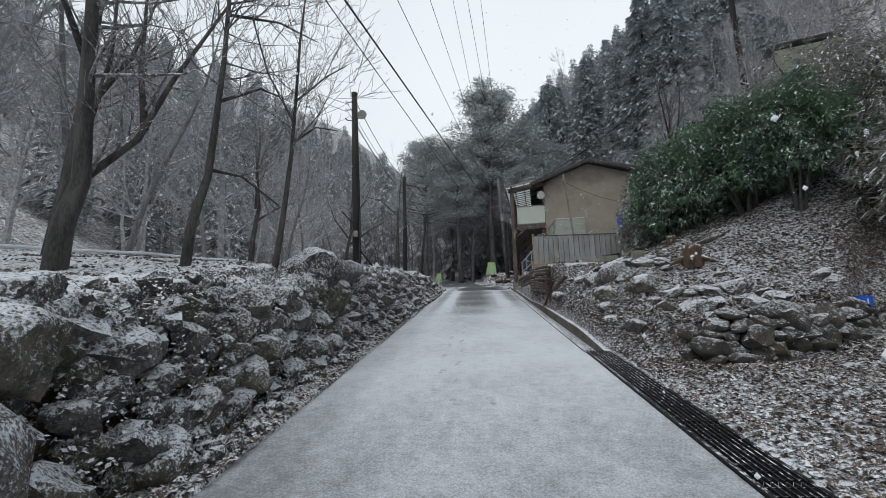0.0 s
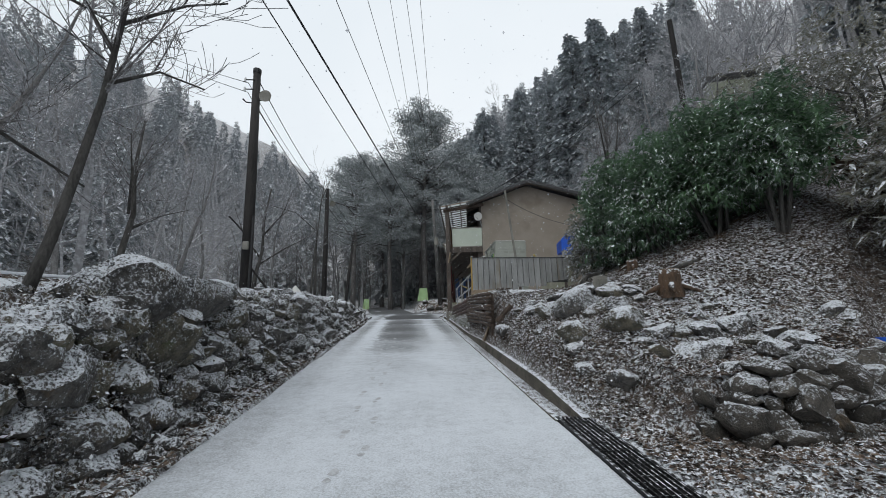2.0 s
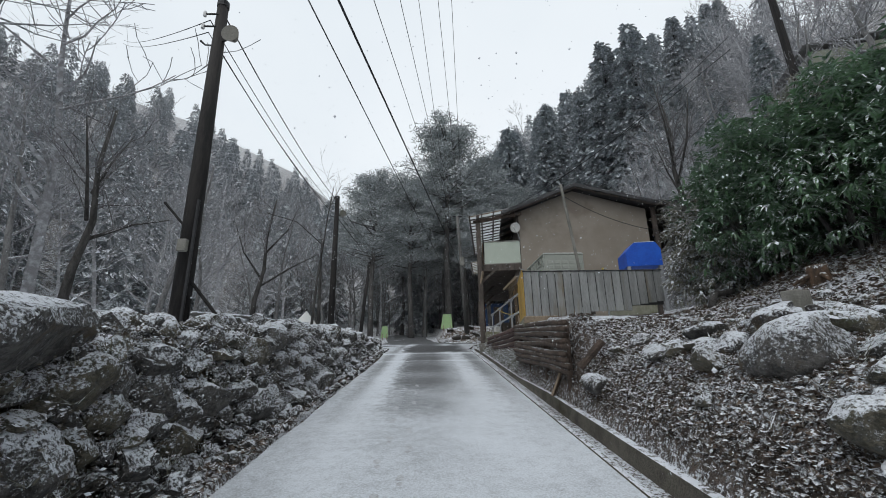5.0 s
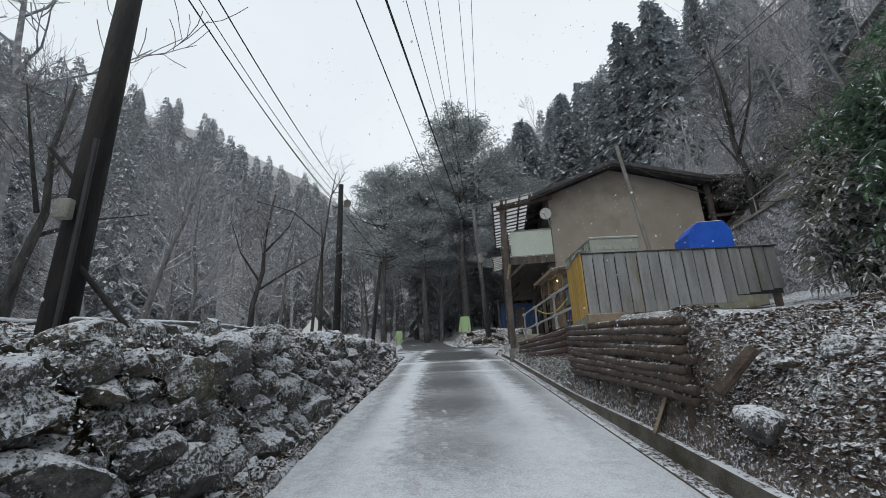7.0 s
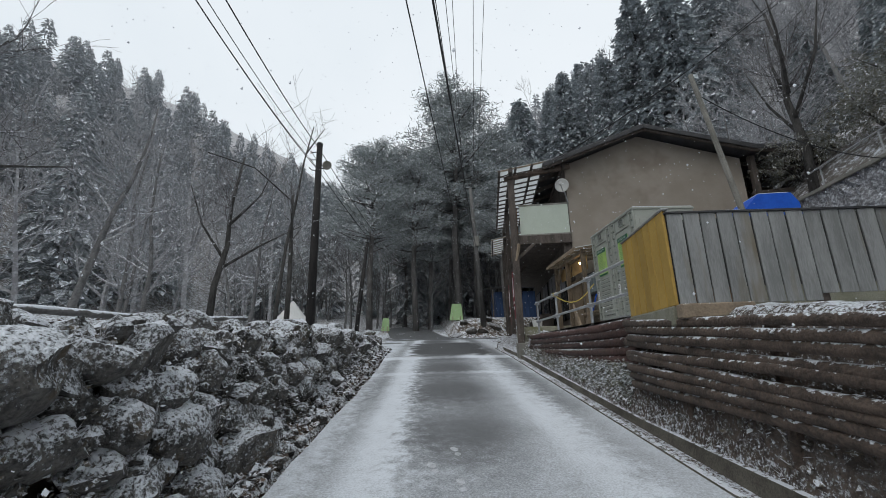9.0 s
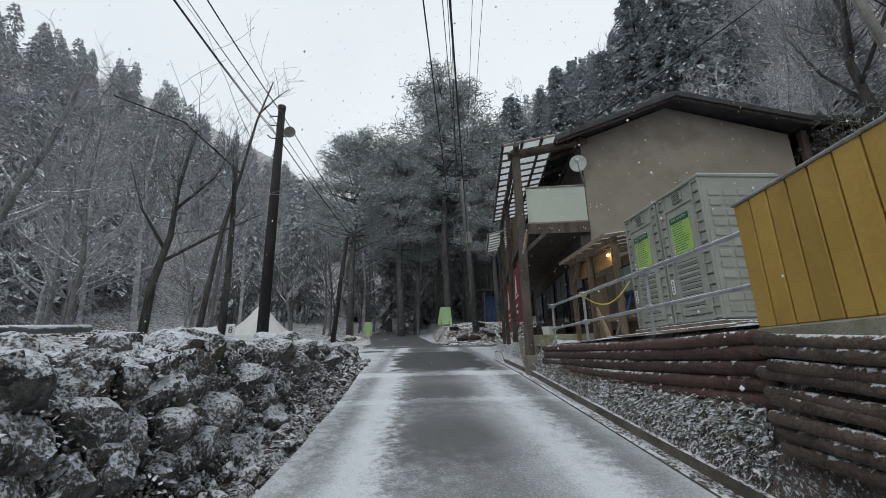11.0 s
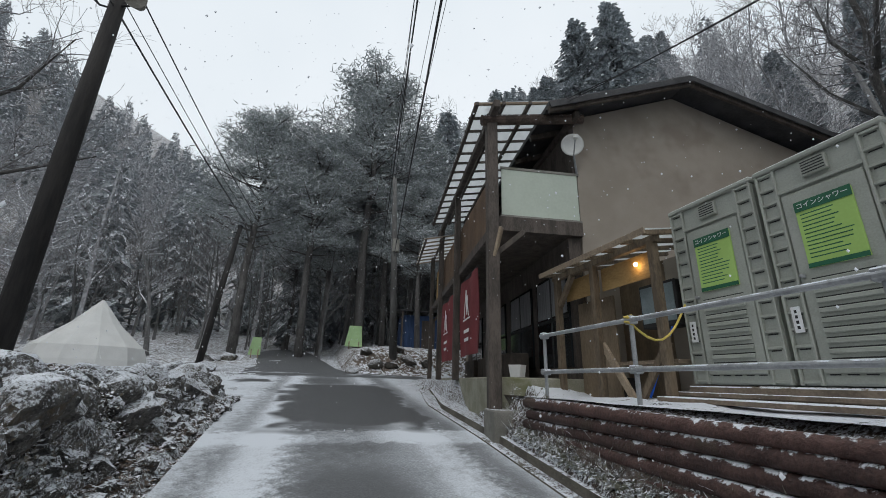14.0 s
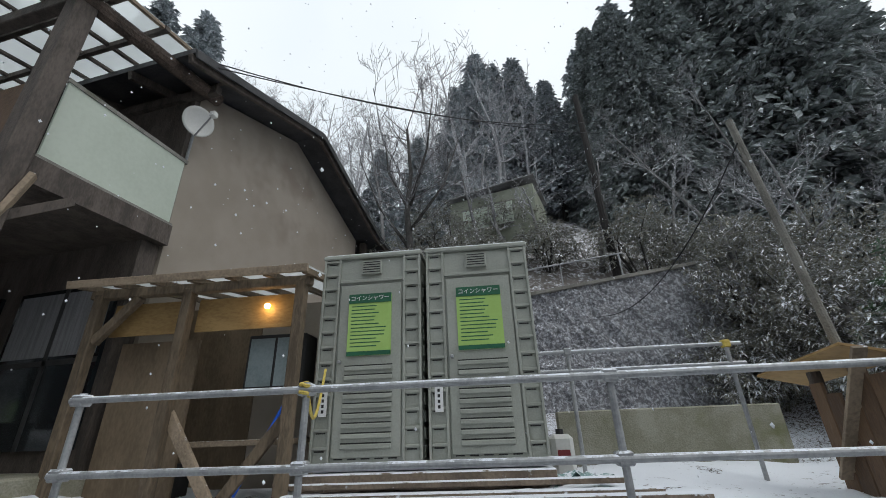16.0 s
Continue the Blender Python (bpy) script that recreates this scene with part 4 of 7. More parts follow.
def container():
    """A roofless store: sheet-metal front, mustard side, boards at the back."""
    c = thing("storage_screen", pose(-0.05, 14.5, 3.05), "low storage enclosure with mustard side panels and weathered tin front", "storage")
    part("rail", boxed(0.02, 2.8, 0.02, 0.06, 0.2, 0.28, 0.006), M_BROWNBOARD, c)
    part("rail", boxed(0.02, 2.8, 0.02, 0.06, 0.78, 0.86, 0.006), M_BROWNBOARD, c)
    part("backing", boxed(0.03, 2.81, 0.005, 0.02, 0.17, 0.9), M_CABIN_DARK, c)
    for x, y in ((0.06, 0.08), (1.4, 0.08), (2.76, 0.08), (0.06, 1.36), (1.36, 1.36)):
        part("post", boxed(x - 0.04, x + 0.04, y - 0.04, y + 0.04, -0.25, 0.9, 0.006), M_DARKWOOD, c)
    for k in range(17):
        x = k * 0.168
        low = -0.02 if k < 4 else 0.0 if k < 8 else 0.07 if k < 13 else 0.18 + 0.02 * (k - 13)
        part("sheet", boxed(x, x + 0.155, -0.018 if k % 2 else -0.010, 0.003, low, 0.975 - 0.0055 * k, 0.004), M_TIN, c)
    part("cap", beamed((-0.02, 0.0, 0.985), (2.86, 0.0, 0.895), 0.07, 0.02), M_ROOF, c)
    for k in range(7):
        y = 0.02 + k * 0.202
        part("side_panel", boxed(-0.035, 0.0, y, y + 0.188, 0.0, 1.02, 0.008), M_MUSTARD, c)
    part("side_seam", boxed(-0.004, 0.019, 0.02, 1.42, 0.02, 1.0), M_CABIN_DARK, c)
    part("side_cap", boxed(-0.05, 0.03, -0.01, 1.44, 1.02, 1.045, 0.008), M_TIN, c)
    for k in range(7):
        part("back_board", boxed(0.05 + k * 0.19, 0.225 + k * 0.19, 1.40, 1.425, 0.0, 0.62 + 0.09 * ((k * 5) % 4), 0.004), M_BROWNBOARD, c)
    part("broken_sheet", boxed(0, 1.2, -0.25, 0.2, 0, 0.025, 0.004, m=pose(0.75, 1.25, 0.98, 14, 5, 6)), M_PLY, c, "split plywood sheet lying on the boards")
    part("loose_plank", beamed((0.5, 1.46, 0.98), (1.25, 1.46, 0.1), 0.09, 0.03), M_PLANK, c)
    part("base_beam", boxed(-0.06, 0.62, -0.16, -0.022, -0.14, 0.0, 0.012), M_PLANK, c)
    part("base_beam", boxed(0.75, 2.8, -0.0, 0.14, -0.16, -0.02, 0.012), M_DARKWOOD, c)
    part("base_beam", boxed(-0.06, 0.1, 0.05, 1.42, -0.2, -0.002, 0.012), M_CONC_BARE, c)


container()


def rail():
    f = thing("pipe_railing", RF, "galvanised pipe railing with clamps dusted with snow", "railing")
    for s in (21.2, 19.53, 17.54, 15.75):
        post = part("post", tubed((2.35, s, 2.98), (2.35, s, 3.93), 0.024), M_STEEL, f)
        for z in (3.41, 3.88):
            part("clamp", boxed(2.30, 2.40, s - 0.05, s + 0.05, z - 0.04, z + 0.04, 0.012), M_STEEL, post)
    for z in (3.41, 3.88):
        part("tube", tubed((2.32, 15.4, z), (2.32, 21.25, z), 0.0243, seg=12), M_STEEL, f)


rail()


def log_wall(name, s0, s1, n, top, rows, mat, label, d, fall=0.0):
    w = thing(name, RF, label, "log wall")
    for k in range(rows):
        z = top - d * (k + 0.5)
        a, b = s0 + RND.uniform(-0.1, 0.1), s1 + RND.uniform(-0.1, 0.1)
        bend = RND.uniform(-0.03, 0.03)
        pts = [(n + RND.uniform(-0.015, 0.015), a + (b - a) * q / 5, z + bend * math.sin(q) - fall * (1 - q / 5)) for q in range(6)]
        part("log", path_tubed(pts, [d * RND.uniform(0.5, 0.56) for _ in pts], 8), mat, w, smooth=True)
    for s in np.arange(s0 + 0.3, s1, 1.2):
        part("stake", tubed((n + 0.1, float(s), top - d * rows - 0.5), (n + 0.1, float(s), top - 0.03 - fall * (1 - (float(s) - s0) / (s1 - s0))), 0.05), mat, w)


log_wall("log_wall", 11.9, 15.6, 2.02, 3.02, 9, M_LOG, "retaining wall of weathered brown logs", 0.092, 0.28)
solid("leaning_log", tubed((0, 0, 0), (0.34, -0.10, 0.36), 0.06, 0.055, seg=8), M_LOG, RF @ pose(2.12, 11.75, 2.04), "short weathered log leaning on the bank", "log")
log_wall("log_wall", 15.65, 21.5, 2.2, 3.05, 5, M_REDLOG, "retaining wall of red-brown round rails with snow", 0.125)


def kerb():
    bm = bmesh.new()
    prev = None
    for s in spread([(6.9, 31, 0.5)]):
        r = road_z(s)
        o = road_right(s) - 1.7
        up = lerp_table(s, (6.9, 8.5, 13, 15.5), (0.03, 0.13, 0.12, 0.035))
        ring = [bm.verts.new((x + o, s, r + z)) for x, z in ((1.68, -0.2), (1.68, 0.02), (1.74, 0.02), (1.76, -0.1), (1.96, -0.1), (1.98, up), (2.08, up), (2.1, -0.2))]
        if prev:
            for k in range(8):
                bm.faces.new((prev[k], prev[(k + 1) % 8], ring[(k + 1) % 8], ring[k]))
        prev = ring
    bmesh.ops.recalc_face_normals(bm, faces=bm.faces)
    solid("kerb", bm, M_GUTTER, RF, "concrete side gutter with a low kerb", "kerb", kind="structure")


kerb()


def grate():
    g = thing("drain_grate", RF, "wet black iron drain grating along the lane", "grating")
    for s in np.arange(-2.0, 6.9, 1.0):
        s = float(s)
        a, b = road_z(s), road_z(s + 1.0)
        run = part("grate_section", bmesh.new(), M_IRON, g)
        bm = bmesh.new()
        for n in np.linspace(1.74, 2.06, 8):
            beam(bm, (n, s + 0.01, a + 0.012), (n, s + 0.99, b + 0.012), 0.012, 0.03)
        for k in range(10):
            q = s + 0.05 + k * 0.1
            beam(bm, (1.73, q, road_z(q) + 0.008), (2.07, q, road_z(q) + 0.008), 0.01, 0.015)
        for n in (1.72, 2.08):
            beam(bm, (n, s, a + 0.012), (n, s + 1.0, b + 0.012), 0.022, 0.035)
        bm.to_mesh(run.data)
        bm.free()


grate()

# ---------------------------------------------------------------- trees


def grow(rnd, p, d, length, radius, depth, out, bend=0.18, kids=(3, 5), up=0.1, shrink=0.62):
    """Branches as lists of points and radii; out collects (points, radii, depth)."""
    pts, rad = [p.copy()], [radius]
    n = 4 if depth > 1 else 3
    for k in range(n):
        d = (d + Vector((rnd.gauss(0, bend), rnd.gauss(0, bend), rnd.gauss(0, bend * 0.6) + up))).normalized()
        p = p + d * length / n
        pts.append(p.copy())
        rad.append(radius * (1 - 0.75 * (k + 1) / n))
    out.append((pts, rad, depth))
    if depth <= 0:
        return
    for _ in range(rnd.randint(*kids)):
        i = rnd.uniform(0.3, 1.0) * n
        j = min(int(i), n - 1)
        q = pts[j].lerp(pts[j + 1], i - j)
        away = Vector((rnd.gauss(0, 1), rnd.gauss(0, 1), rnd.gauss(0.25, 0.5))).normalized()
        nd2 = (d * 0.75 + away * 0.85).normalized()
        grow(rnd, q, nd2, length * shrink * rnd.uniform(0.7, 1.15), max(0.003, rad[j] * 0.6), depth - 1, out, bend, kids, up, shrink)


def bare_tree(seed, height, radius, lean=(0, 0), depth=4, kids=(4, 6), first=0.25, twig=0.006, density=1.9):
    rnd = random.Random(seed)
    out = []
    p, d = Vector((0, 0, -0.15)), Vector((lean[0], lean[1], 1)).normalized()
    pts, rad = [p.copy()], [radius * 1.25]
    n = 8
    for k in range(n):
        d = (d + Vector((rnd.gauss(0, 0.07), rnd.gauss(0, 0.07), 0.05))).normalized()
        p = p + d * height / n
        pts.append(p.copy())
        rad.append(radius * (1 - 0.82 * (k + 1) / n))
    trunk = (pts, rad)
    for _ in range(int(height * density)):
        i = rnd.uniform(first, 0.98) * n
        j = min(int(i), n - 1)
        q = pts[j].lerp(pts[j + 1], i - j)
        a = rnd.uniform(0, 2 * math.pi)
        away = Vector((math.cos(a), math.sin(a), rnd.uniform(0.25, 1.0))).normalized()
        grow(rnd, q, away, height * 0.32 * (1.15 - i / n * 0.6) * rnd.uniform(0.6, 1.1), max(twig, rad[j] * 0.5), depth - 2, out, kids=(3, kids[1]))
    return trunk, out


def tubes_mesh(branches, seg_thick=5, smallest=0.004):
    bm = bmesh.new()
    for pts, rad, depth in branches:
        path_tube(bm, pts, [max(smallest, r) for r in rad], seg_thick if depth > 1 else 3)
    return bm


def deciduous(m, seed, height, radius, lean=(0, 0), label="bare deciduous tree with snow on its twigs", depth=4, first=0.25, mat=None, twigs=None):
    t = thing("tree", m, label, "tree", "bare trees")
    (pts, rad), br = bare_tree(seed, height, radius, lean, depth, first=first)
    part("trunk", path_tubed(pts, rad, 8), mat or M_BARK, t, smooth=True)
    part("crown", tubes_mesh(br), twigs or M_TWIG, t)
    return t


def cedar_mesh(seed, height, spread_r, arms, sprays, big=1.0, bare=0.06):
    """Drooping sprays of needles hung along upswept arms; (verts, faces)."""
    rnd = random.Random(seed)
    verts, faces = [], []
    for k in range(arms):
        f = (k + rnd.random()) / arms
        z = height * (bare + (1 - bare) * f)
        a = k * 2.399963 + rnd.uniform(-0.5, 0.5)
        reach = (spread_r * (1 - f) ** 0.7 * (1 + 0.28 * noise.noise((math.cos(a) * 1.5, math.sin(a) * 1.5, f * 7 + seed))) + 0.14) * rnd.uniform(0.72, 1.08)
        c, s = math.cos(a), math.sin(a)
        rise = rnd.uniform(-0.28, 0.1)
        for q in range(max(3, int(sprays * (0.45 + 0.55 * reach / spread_r)))):
            u = rnd.uniform(0.12, 1.0) ** 0.75
            r = reach * u
            off = rnd.gauss(0, 0.13) * (0.4 + reach * 0.5)
            o = Vector((c * r - s * off, s * r + c * off, z + rise * r - 0.12 * r * u + rnd.gauss(0, 0.1)))
            d = Vector((c * 0.7 - s * rnd.gauss(0, 0.6), s * 0.7 + c * rnd.gauss(0, 0.6), rnd.uniform(-0.85, 0.3))).normalized()
            size = big * rnd.uniform(0.35, 0.75) * (0.6 + 0.5 * (1 - f))
            w = d.cross(Vector((rnd.gauss(0, 0.6), rnd.gauss(0, 0.6), 1))).normalized() * size * rnd.uniform(0.16, 0.28)
            i = len(verts)
            verts += [tuple(o), tuple(o + d * size * 0.55 + w), tuple(o + d * size - Vector((0, 0, size * 0.22))), tuple(o + d * size * 0.5 - w)]
            faces += [(i, i + 1, i + 2), (i, i + 2, i + 3)]
    return verts, faces


def pine_mesh(seed, height, spread_r):
    """Flat-topped clumps of needles on spreading arms."""
    rnd = random.Random(seed)
    verts, faces, arms = [], [], []
    for k in range(84):
        f = 0.42 + 0.58 * ((k + rnd.random()) / 84) ** 0.85
        a = k * 2.399963 + rnd.uniform(-0.6, 0.6)
        r = spread_r * (1.08 - 0.62 * abs(f - 0.6) / 0.4) * rnd.uniform(0.35, 1.0)
        c = Vector((math.cos(a) * r, math.sin(a) * r, height * f + r * 0.12))
        arms.append(((0, 0, height * f - r * 0.15), c))
        for _ in range(6):
            e = c * 1.0
            e.x *= rnd.uniform(0.55, 1.1)
            e.y *= rnd.uniform(0.55, 1.1)
            e.z += rnd.uniform(-0.3, 0.45)
            for _ in range(38):
                o = Vector((rnd.gauss(0, 0.42), rnd.gauss(0, 0.42), rnd.gauss(0, 0.12)))
                d = Vector((rnd.gauss(0, 1), rnd.gauss(0, 1), rnd.gauss(0.3, 0.5))).normalized() * rnd.uniform(0.25, 0.5)
                w = d.cross(Vector((rnd.gauss(0, 1), rnd.gauss(0, 1), rnd.gauss(0, 1)))).normalized() * 0.032
                i = len(verts)
                q = e + o
                verts += [tuple(q - w), tuple(q + w), tuple(q + d)]
                faces.append((i, i + 1, i + 2))
    return verts, faces, arms


def plain_mesh(name, verts, faces, mat):
    me = bpy.data.meshes.new(name)
    me.from_pydata(verts, [], faces)
    me.materials.append(mat)
    return me


TR = random.Random(5)


def cedars():
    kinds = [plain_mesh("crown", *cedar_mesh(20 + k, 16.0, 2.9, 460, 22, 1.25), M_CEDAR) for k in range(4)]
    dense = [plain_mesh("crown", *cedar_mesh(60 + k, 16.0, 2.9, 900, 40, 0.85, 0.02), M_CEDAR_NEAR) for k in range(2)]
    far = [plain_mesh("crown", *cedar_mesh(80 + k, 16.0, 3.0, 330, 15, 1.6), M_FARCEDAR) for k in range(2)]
    stem = finish("trunk", tubed((0, 0, -0.5), (0, 0, 15.0), 0.24, 0.03, seg=8), M_BARK)
    # along, across, height of the tip
    tips = [(37.8, 19.5, 33.5), (40.0, 17.8, 33.3), (36.2, 22.4, 25.6), (42.4, 16.0, 28.6), (41.5, 20.5, 31.0), (44.5, 17.5, 30.2), (60.9, 21.5, 43.0), (54.5, 10.8, 32.6), (50.5, 15.0, 33.4), (57.0, 17.5, 37.6), (47.5, 13.5, 28.2),
            (63.0, 14.0, 37.0), (52.0, 20.5, 36.5), (46.5, 21.0, 34.0), (66.0, 18.5, 42.0), (58.5, 8.2, 30.5), (70.0, 12.0, 38.0), (64.5, 25.0, 45.0)]
    spots = [(s, n, (z - ground_z(s, n)) / 16.0) for s, n, z in tips]
    spots += [(10.0, 20.8, 0.97), (9.9, 18.2, 0.93), (8.6, 19.6, 1.05), (6.6, 18.2, 1.2), (4.4, 19.4, 1.6), (2.2, 17.6, 1.6), (9.4, 17.2, 0.9), (0.2, 18.5, 1.6), (9.6, 24.5, 0.95), (8.0, 23.5, 1.0), (5, 24, 1.1), (7.2, 22.4, 1.2),
              (17.6, 24.0, 0.95), (16.2, 25.5, 0.9), (14.6, 24.5, 0.9), (19.4, 26.5, 0.8), (12.8, 23.0, 0.72), (13.4, 27.5, 0.8), (20.8, 15.2, 0.36), (23.4, 18.0, 0.5), (26.0, 17.0, 0.5), (57, 0.4, 0.55), (60, -3.0, 0.6), (64, 2.2, 0.65), (58.5, -6.5, 0.55), (66, -1.5, 0.7)]
    for _ in range(16):
        spots.append((TR.uniform(50, 74), TR.uniform(23, 46), TR.uniform(0.7, 1.0)))
    for s, n, k in spots:
        t = thing("cedar_tree", at(s, n, 0, TR.uniform(0, 360)) @ Matrix.Diagonal((max(k, 0.75) if k > 0.7 else k, max(k, 0.75) if k > 0.7 else k, k, 1)), "tall dark green cedar on the slope dusted with snow", "tree", "cedars on the slope")
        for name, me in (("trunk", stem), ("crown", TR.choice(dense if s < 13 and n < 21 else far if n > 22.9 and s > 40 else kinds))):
            ob = new(name, me)
            ob.parent = t


cedars()


def pines():
    kinds = []
    for k in range(3):
        v, f, arms = pine_mesh(40 + k, 15.0, 3.9)
        bm = bmesh.new()
        path_tube(bm, [(0, 0, -0.4), (0.15, 0.1, 5), (-0.1, 0.2, 10), (0.1, 0.1, 15)], [0.26, 0.2, 0.13, 0.04], 8)
        for a, b in arms:
            tube(bm, a, b, 0.06, 0.015, seg=4)
        kinds.append((finish("trunk", bm, M_PINEBARK, True), plain_mesh("crown", v, f, M_PINE)))
    for s, n, k in ((43.6, 1.9, 1.37), (41.8, -5.1, 1.0), (42.6, -1.6, 0.98), (46, 3.8, 1.0), (41, 5.2, 0.72), (46, -0.5, 0.88), (47, 6.0, 1.12), (50, 1.5, 1.15), (38.5, 7.6, 0.6), (46, 9, 0.9), (52, -3, 0.8), (43.5, 7.5, 0.8), (62, 1, 1.15), (54, 8.5, 1.05), (57, 4, 1.15)):
        t = thing("pine_tree", at(s, n, 0, TR.uniform(0, 360)) @ Matrix.Diagonal((k, k, k, 1)), "tall red pine with flat snow-dusted needle clumps", "tree", "pines beyond the bend")
        trunk, crown = TR.choice(kinds)
        for name, me in (("trunk", trunk), ("crown", crown)):
            ob = new(name, me)
            ob.parent = t


pines()


def far_woods():
    """The woods that nobody could count: bare trees on the far slopes, joined."""
    temps = []
    for k in range(6):
        (pts, rad), br = bare_tree(70 + k, 11.0, 0.15, (0, 0), 4, kids=(4, 4), first=0.22, twig=0.016, density=1.35)
        bm = tubes_mesh([(pts, rad, 0)] + br, 3, 0.012)
        bm.verts.index_update()
        temps.append((np.array([v.co for v in bm.verts]), [[v.index for v in f.verts] for f in bm.faces if len(f.verts) == 4]))
        bm.free()
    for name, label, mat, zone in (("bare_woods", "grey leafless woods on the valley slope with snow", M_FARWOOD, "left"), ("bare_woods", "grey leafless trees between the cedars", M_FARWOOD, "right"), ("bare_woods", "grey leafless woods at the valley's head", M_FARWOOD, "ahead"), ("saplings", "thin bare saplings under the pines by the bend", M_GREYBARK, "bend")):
        vs, fs, base = [], [], 0
        spots = []
        if zone == "left":
            for _ in range(152):
                s = TR.uniform(-4, 84)
                n = -TR.uniform(11, 56)
                spots.append((s, n))
        elif zone == "bend":
            for _ in range(60):
                spots.append((TR.uniform(43, 56), TR.uniform(-18, 8)))
        elif zone == "right":
            for _ in range(74):
                spots.append((TR.uniform(13, 52), TR.uniform(17, 44)))
            for _ in range(24):
                spots.append((TR.uniform(24, 42), TR.uniform(12.5, 18)))
        else:
            for _ in range(66):
                spots.append((TR.uniform(46, 115), TR.uniform(-40, 30)))

        for s, n in spots:
            v, f = temps[TR.randrange(6)]
            k = TR.uniform(0.7, 1.3) * (0.62 if 0 < n < 18.5 or zone == "bend" else 1.0)
            a = TR.uniform(0, 6.28)
            rot = np.array([[math.cos(a), -math.sin(a), 0], [math.sin(a), math.cos(a), 0], [0, 0, 1]])
            vs.append(v @ rot.T * k + np.array([n, s, ground_z(s, n)]))
            fs += [[i + base for i in q] for q in f]
            base += len(v)
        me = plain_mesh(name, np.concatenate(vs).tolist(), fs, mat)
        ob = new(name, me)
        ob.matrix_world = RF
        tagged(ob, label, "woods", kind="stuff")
    for name, label, zone in (("conifer_woods", "far conifers on the misty slope", "left"), ("conifer_woods", "far conifers at the valley's head", "ahead")):
        v, f = cedar_mesh(33, 15.0, 2.7, 150, 6, 2.0)
        v = np.array(v)
        vs, fs, base = [], [], 0
        for _ in range(120 if zone == "left" else 150):
            s, n = (TR.uniform(10, 120), -TR.uniform(24, 95)) if zone == "left" else (TR.uniform(47, 125), TR.uniform(-55, 50))
            k = TR.uniform(0.5, 0.92) if zone == "left" else TR.uniform(0.55, 1.0)
            vs.append(v * k + np.array([n, s, ground_z(s, n)]))
            fs += [[i + base for i in q] for q in f]
            base += len(v)
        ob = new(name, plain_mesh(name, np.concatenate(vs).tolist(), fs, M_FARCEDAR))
        ob.matrix_world = RF
        tagged(ob, label, "woods", kind="stuff")


far_woods()

# ---------------------------------------------------------------- shrubs, near trees, stumps


def leaf_mass(seed, size, count, leaf=0.11, wide=0.034, droop=0.35):
    """Rosettes of narrow leaves over a lumpy mass; (verts, faces)."""
    rnd = random.Random(seed)
    verts, faces = [], []
    for _ in range(count):
        d = Vector((rnd.gauss(0, 1), rnd.gauss(0, 1), rnd.gauss(0.35, 0.9))).normalized()
        r = rnd.uniform(0.62, 1.0) + noise.noise(d * 2.3 + Vector((seed, 0, 0))) * 0.6
        c = Vector((d.x * size[0] * r, d.y * size[1] * r, size[2] * 0.45 + d.z * size[2] * 0.6 * r))
        if c.z < 0.05:
            continue
        for _ in range(rnd.randint(5, 7)):
            e = (d * 0.5 + Vector((rnd.gauss(0, 1), rnd.gauss(0, 1), rnd.gauss(-droop, 0.5)))).normalized()
            side = e.cross(Vector((0, 0, 1)))
            if side.length < 0.05:
                continue
            side = side.normalized() * wide * rnd.uniform(0.7, 1.2) / 2
            n = leaf * rnd.uniform(0.7, 1.25)
            i = len(verts)
            verts += [tuple(c), tuple(c + e * n * 0.45 + side), tuple(c + e * n - Vector((0, 0, n * 0.2))), tuple(c + e * n * 0.45 - side)]
            faces += [(i, i + 1, i + 2), (i, i + 2, i + 3)]
    return verts, faces


def shrub(s, n, size, seed, count, mat, label, leaf=0.145, wide=0.042, dz=0.0):
    t = thing("shrub", at(s, n, dz), label, "shrub", "shrubs on the bank")
    rnd = random.Random(seed)
    for _ in range(8):
        a = rnd.uniform(0, 6.28)
        top = Vector((math.cos(a) * size[0] * 0.7, math.sin(a) * size[1] * 0.7, size[2] * rnd.uniform(0.4, 1.0)))
        part("stem", path_tubed([(0.1 * math.cos(a), 0.1 * math.sin(a), -0.2 - dz), tuple(top * 0.5 + Vector((rnd.gauss(0, 0.15), rnd.gauss(0, 0.15), 0.1))), tuple(top)], [0.035, 0.022, 0.008], 5), M_BARK, t)
    ob = new("foliage", plain_mesh("foliage", *leaf_mass(seed, size, count, leaf, wide), mat))
    ob.parent = t
    return t


for k, (s, n, size, mat) in enumerate((
        (8.7, 6.6, (1.0, 1.0, 1.7), M_LEAF), (9.6, 6.2, (1.15, 1.05, 2.1), M_LEAF), (10.7, 5.7, (1.1, 1.1, 2.3), M_LEAF), (11.9, 5.5, (1.0, 1.1, 2.3), M_LEAF), (10.0, 7.6, (1.2, 1.2, 2.2), M_GRASS),
        (12.9, 5.3, (0.85, 0.8, 1.7), M_GRASS), (12.0, 7.2, (1.4, 1.4, 2.2), M_GRASS), (7.4, 8.4, (1.1, 1.2, 1.7), M_GRASS), (9.0, 9.2, (1.5, 1.5, 2.4), M_GRASS), (11.0, 9.4, (1.7, 1.6, 2.4), M_GRASS), (6.0, 9.2, (1.2, 1.2, 2.0), M_GRASS))):
    shrub(s, n, size, 100 + k, 2200 if n < 7 else 1000, mat, "evergreen shrub with long green leaves dusted with snow" if mat == M_LEAF else "dry bamboo grass thicket with snow", dz=(0.65, 0.4, 0.1)[k] if k < 3 else 0.0)
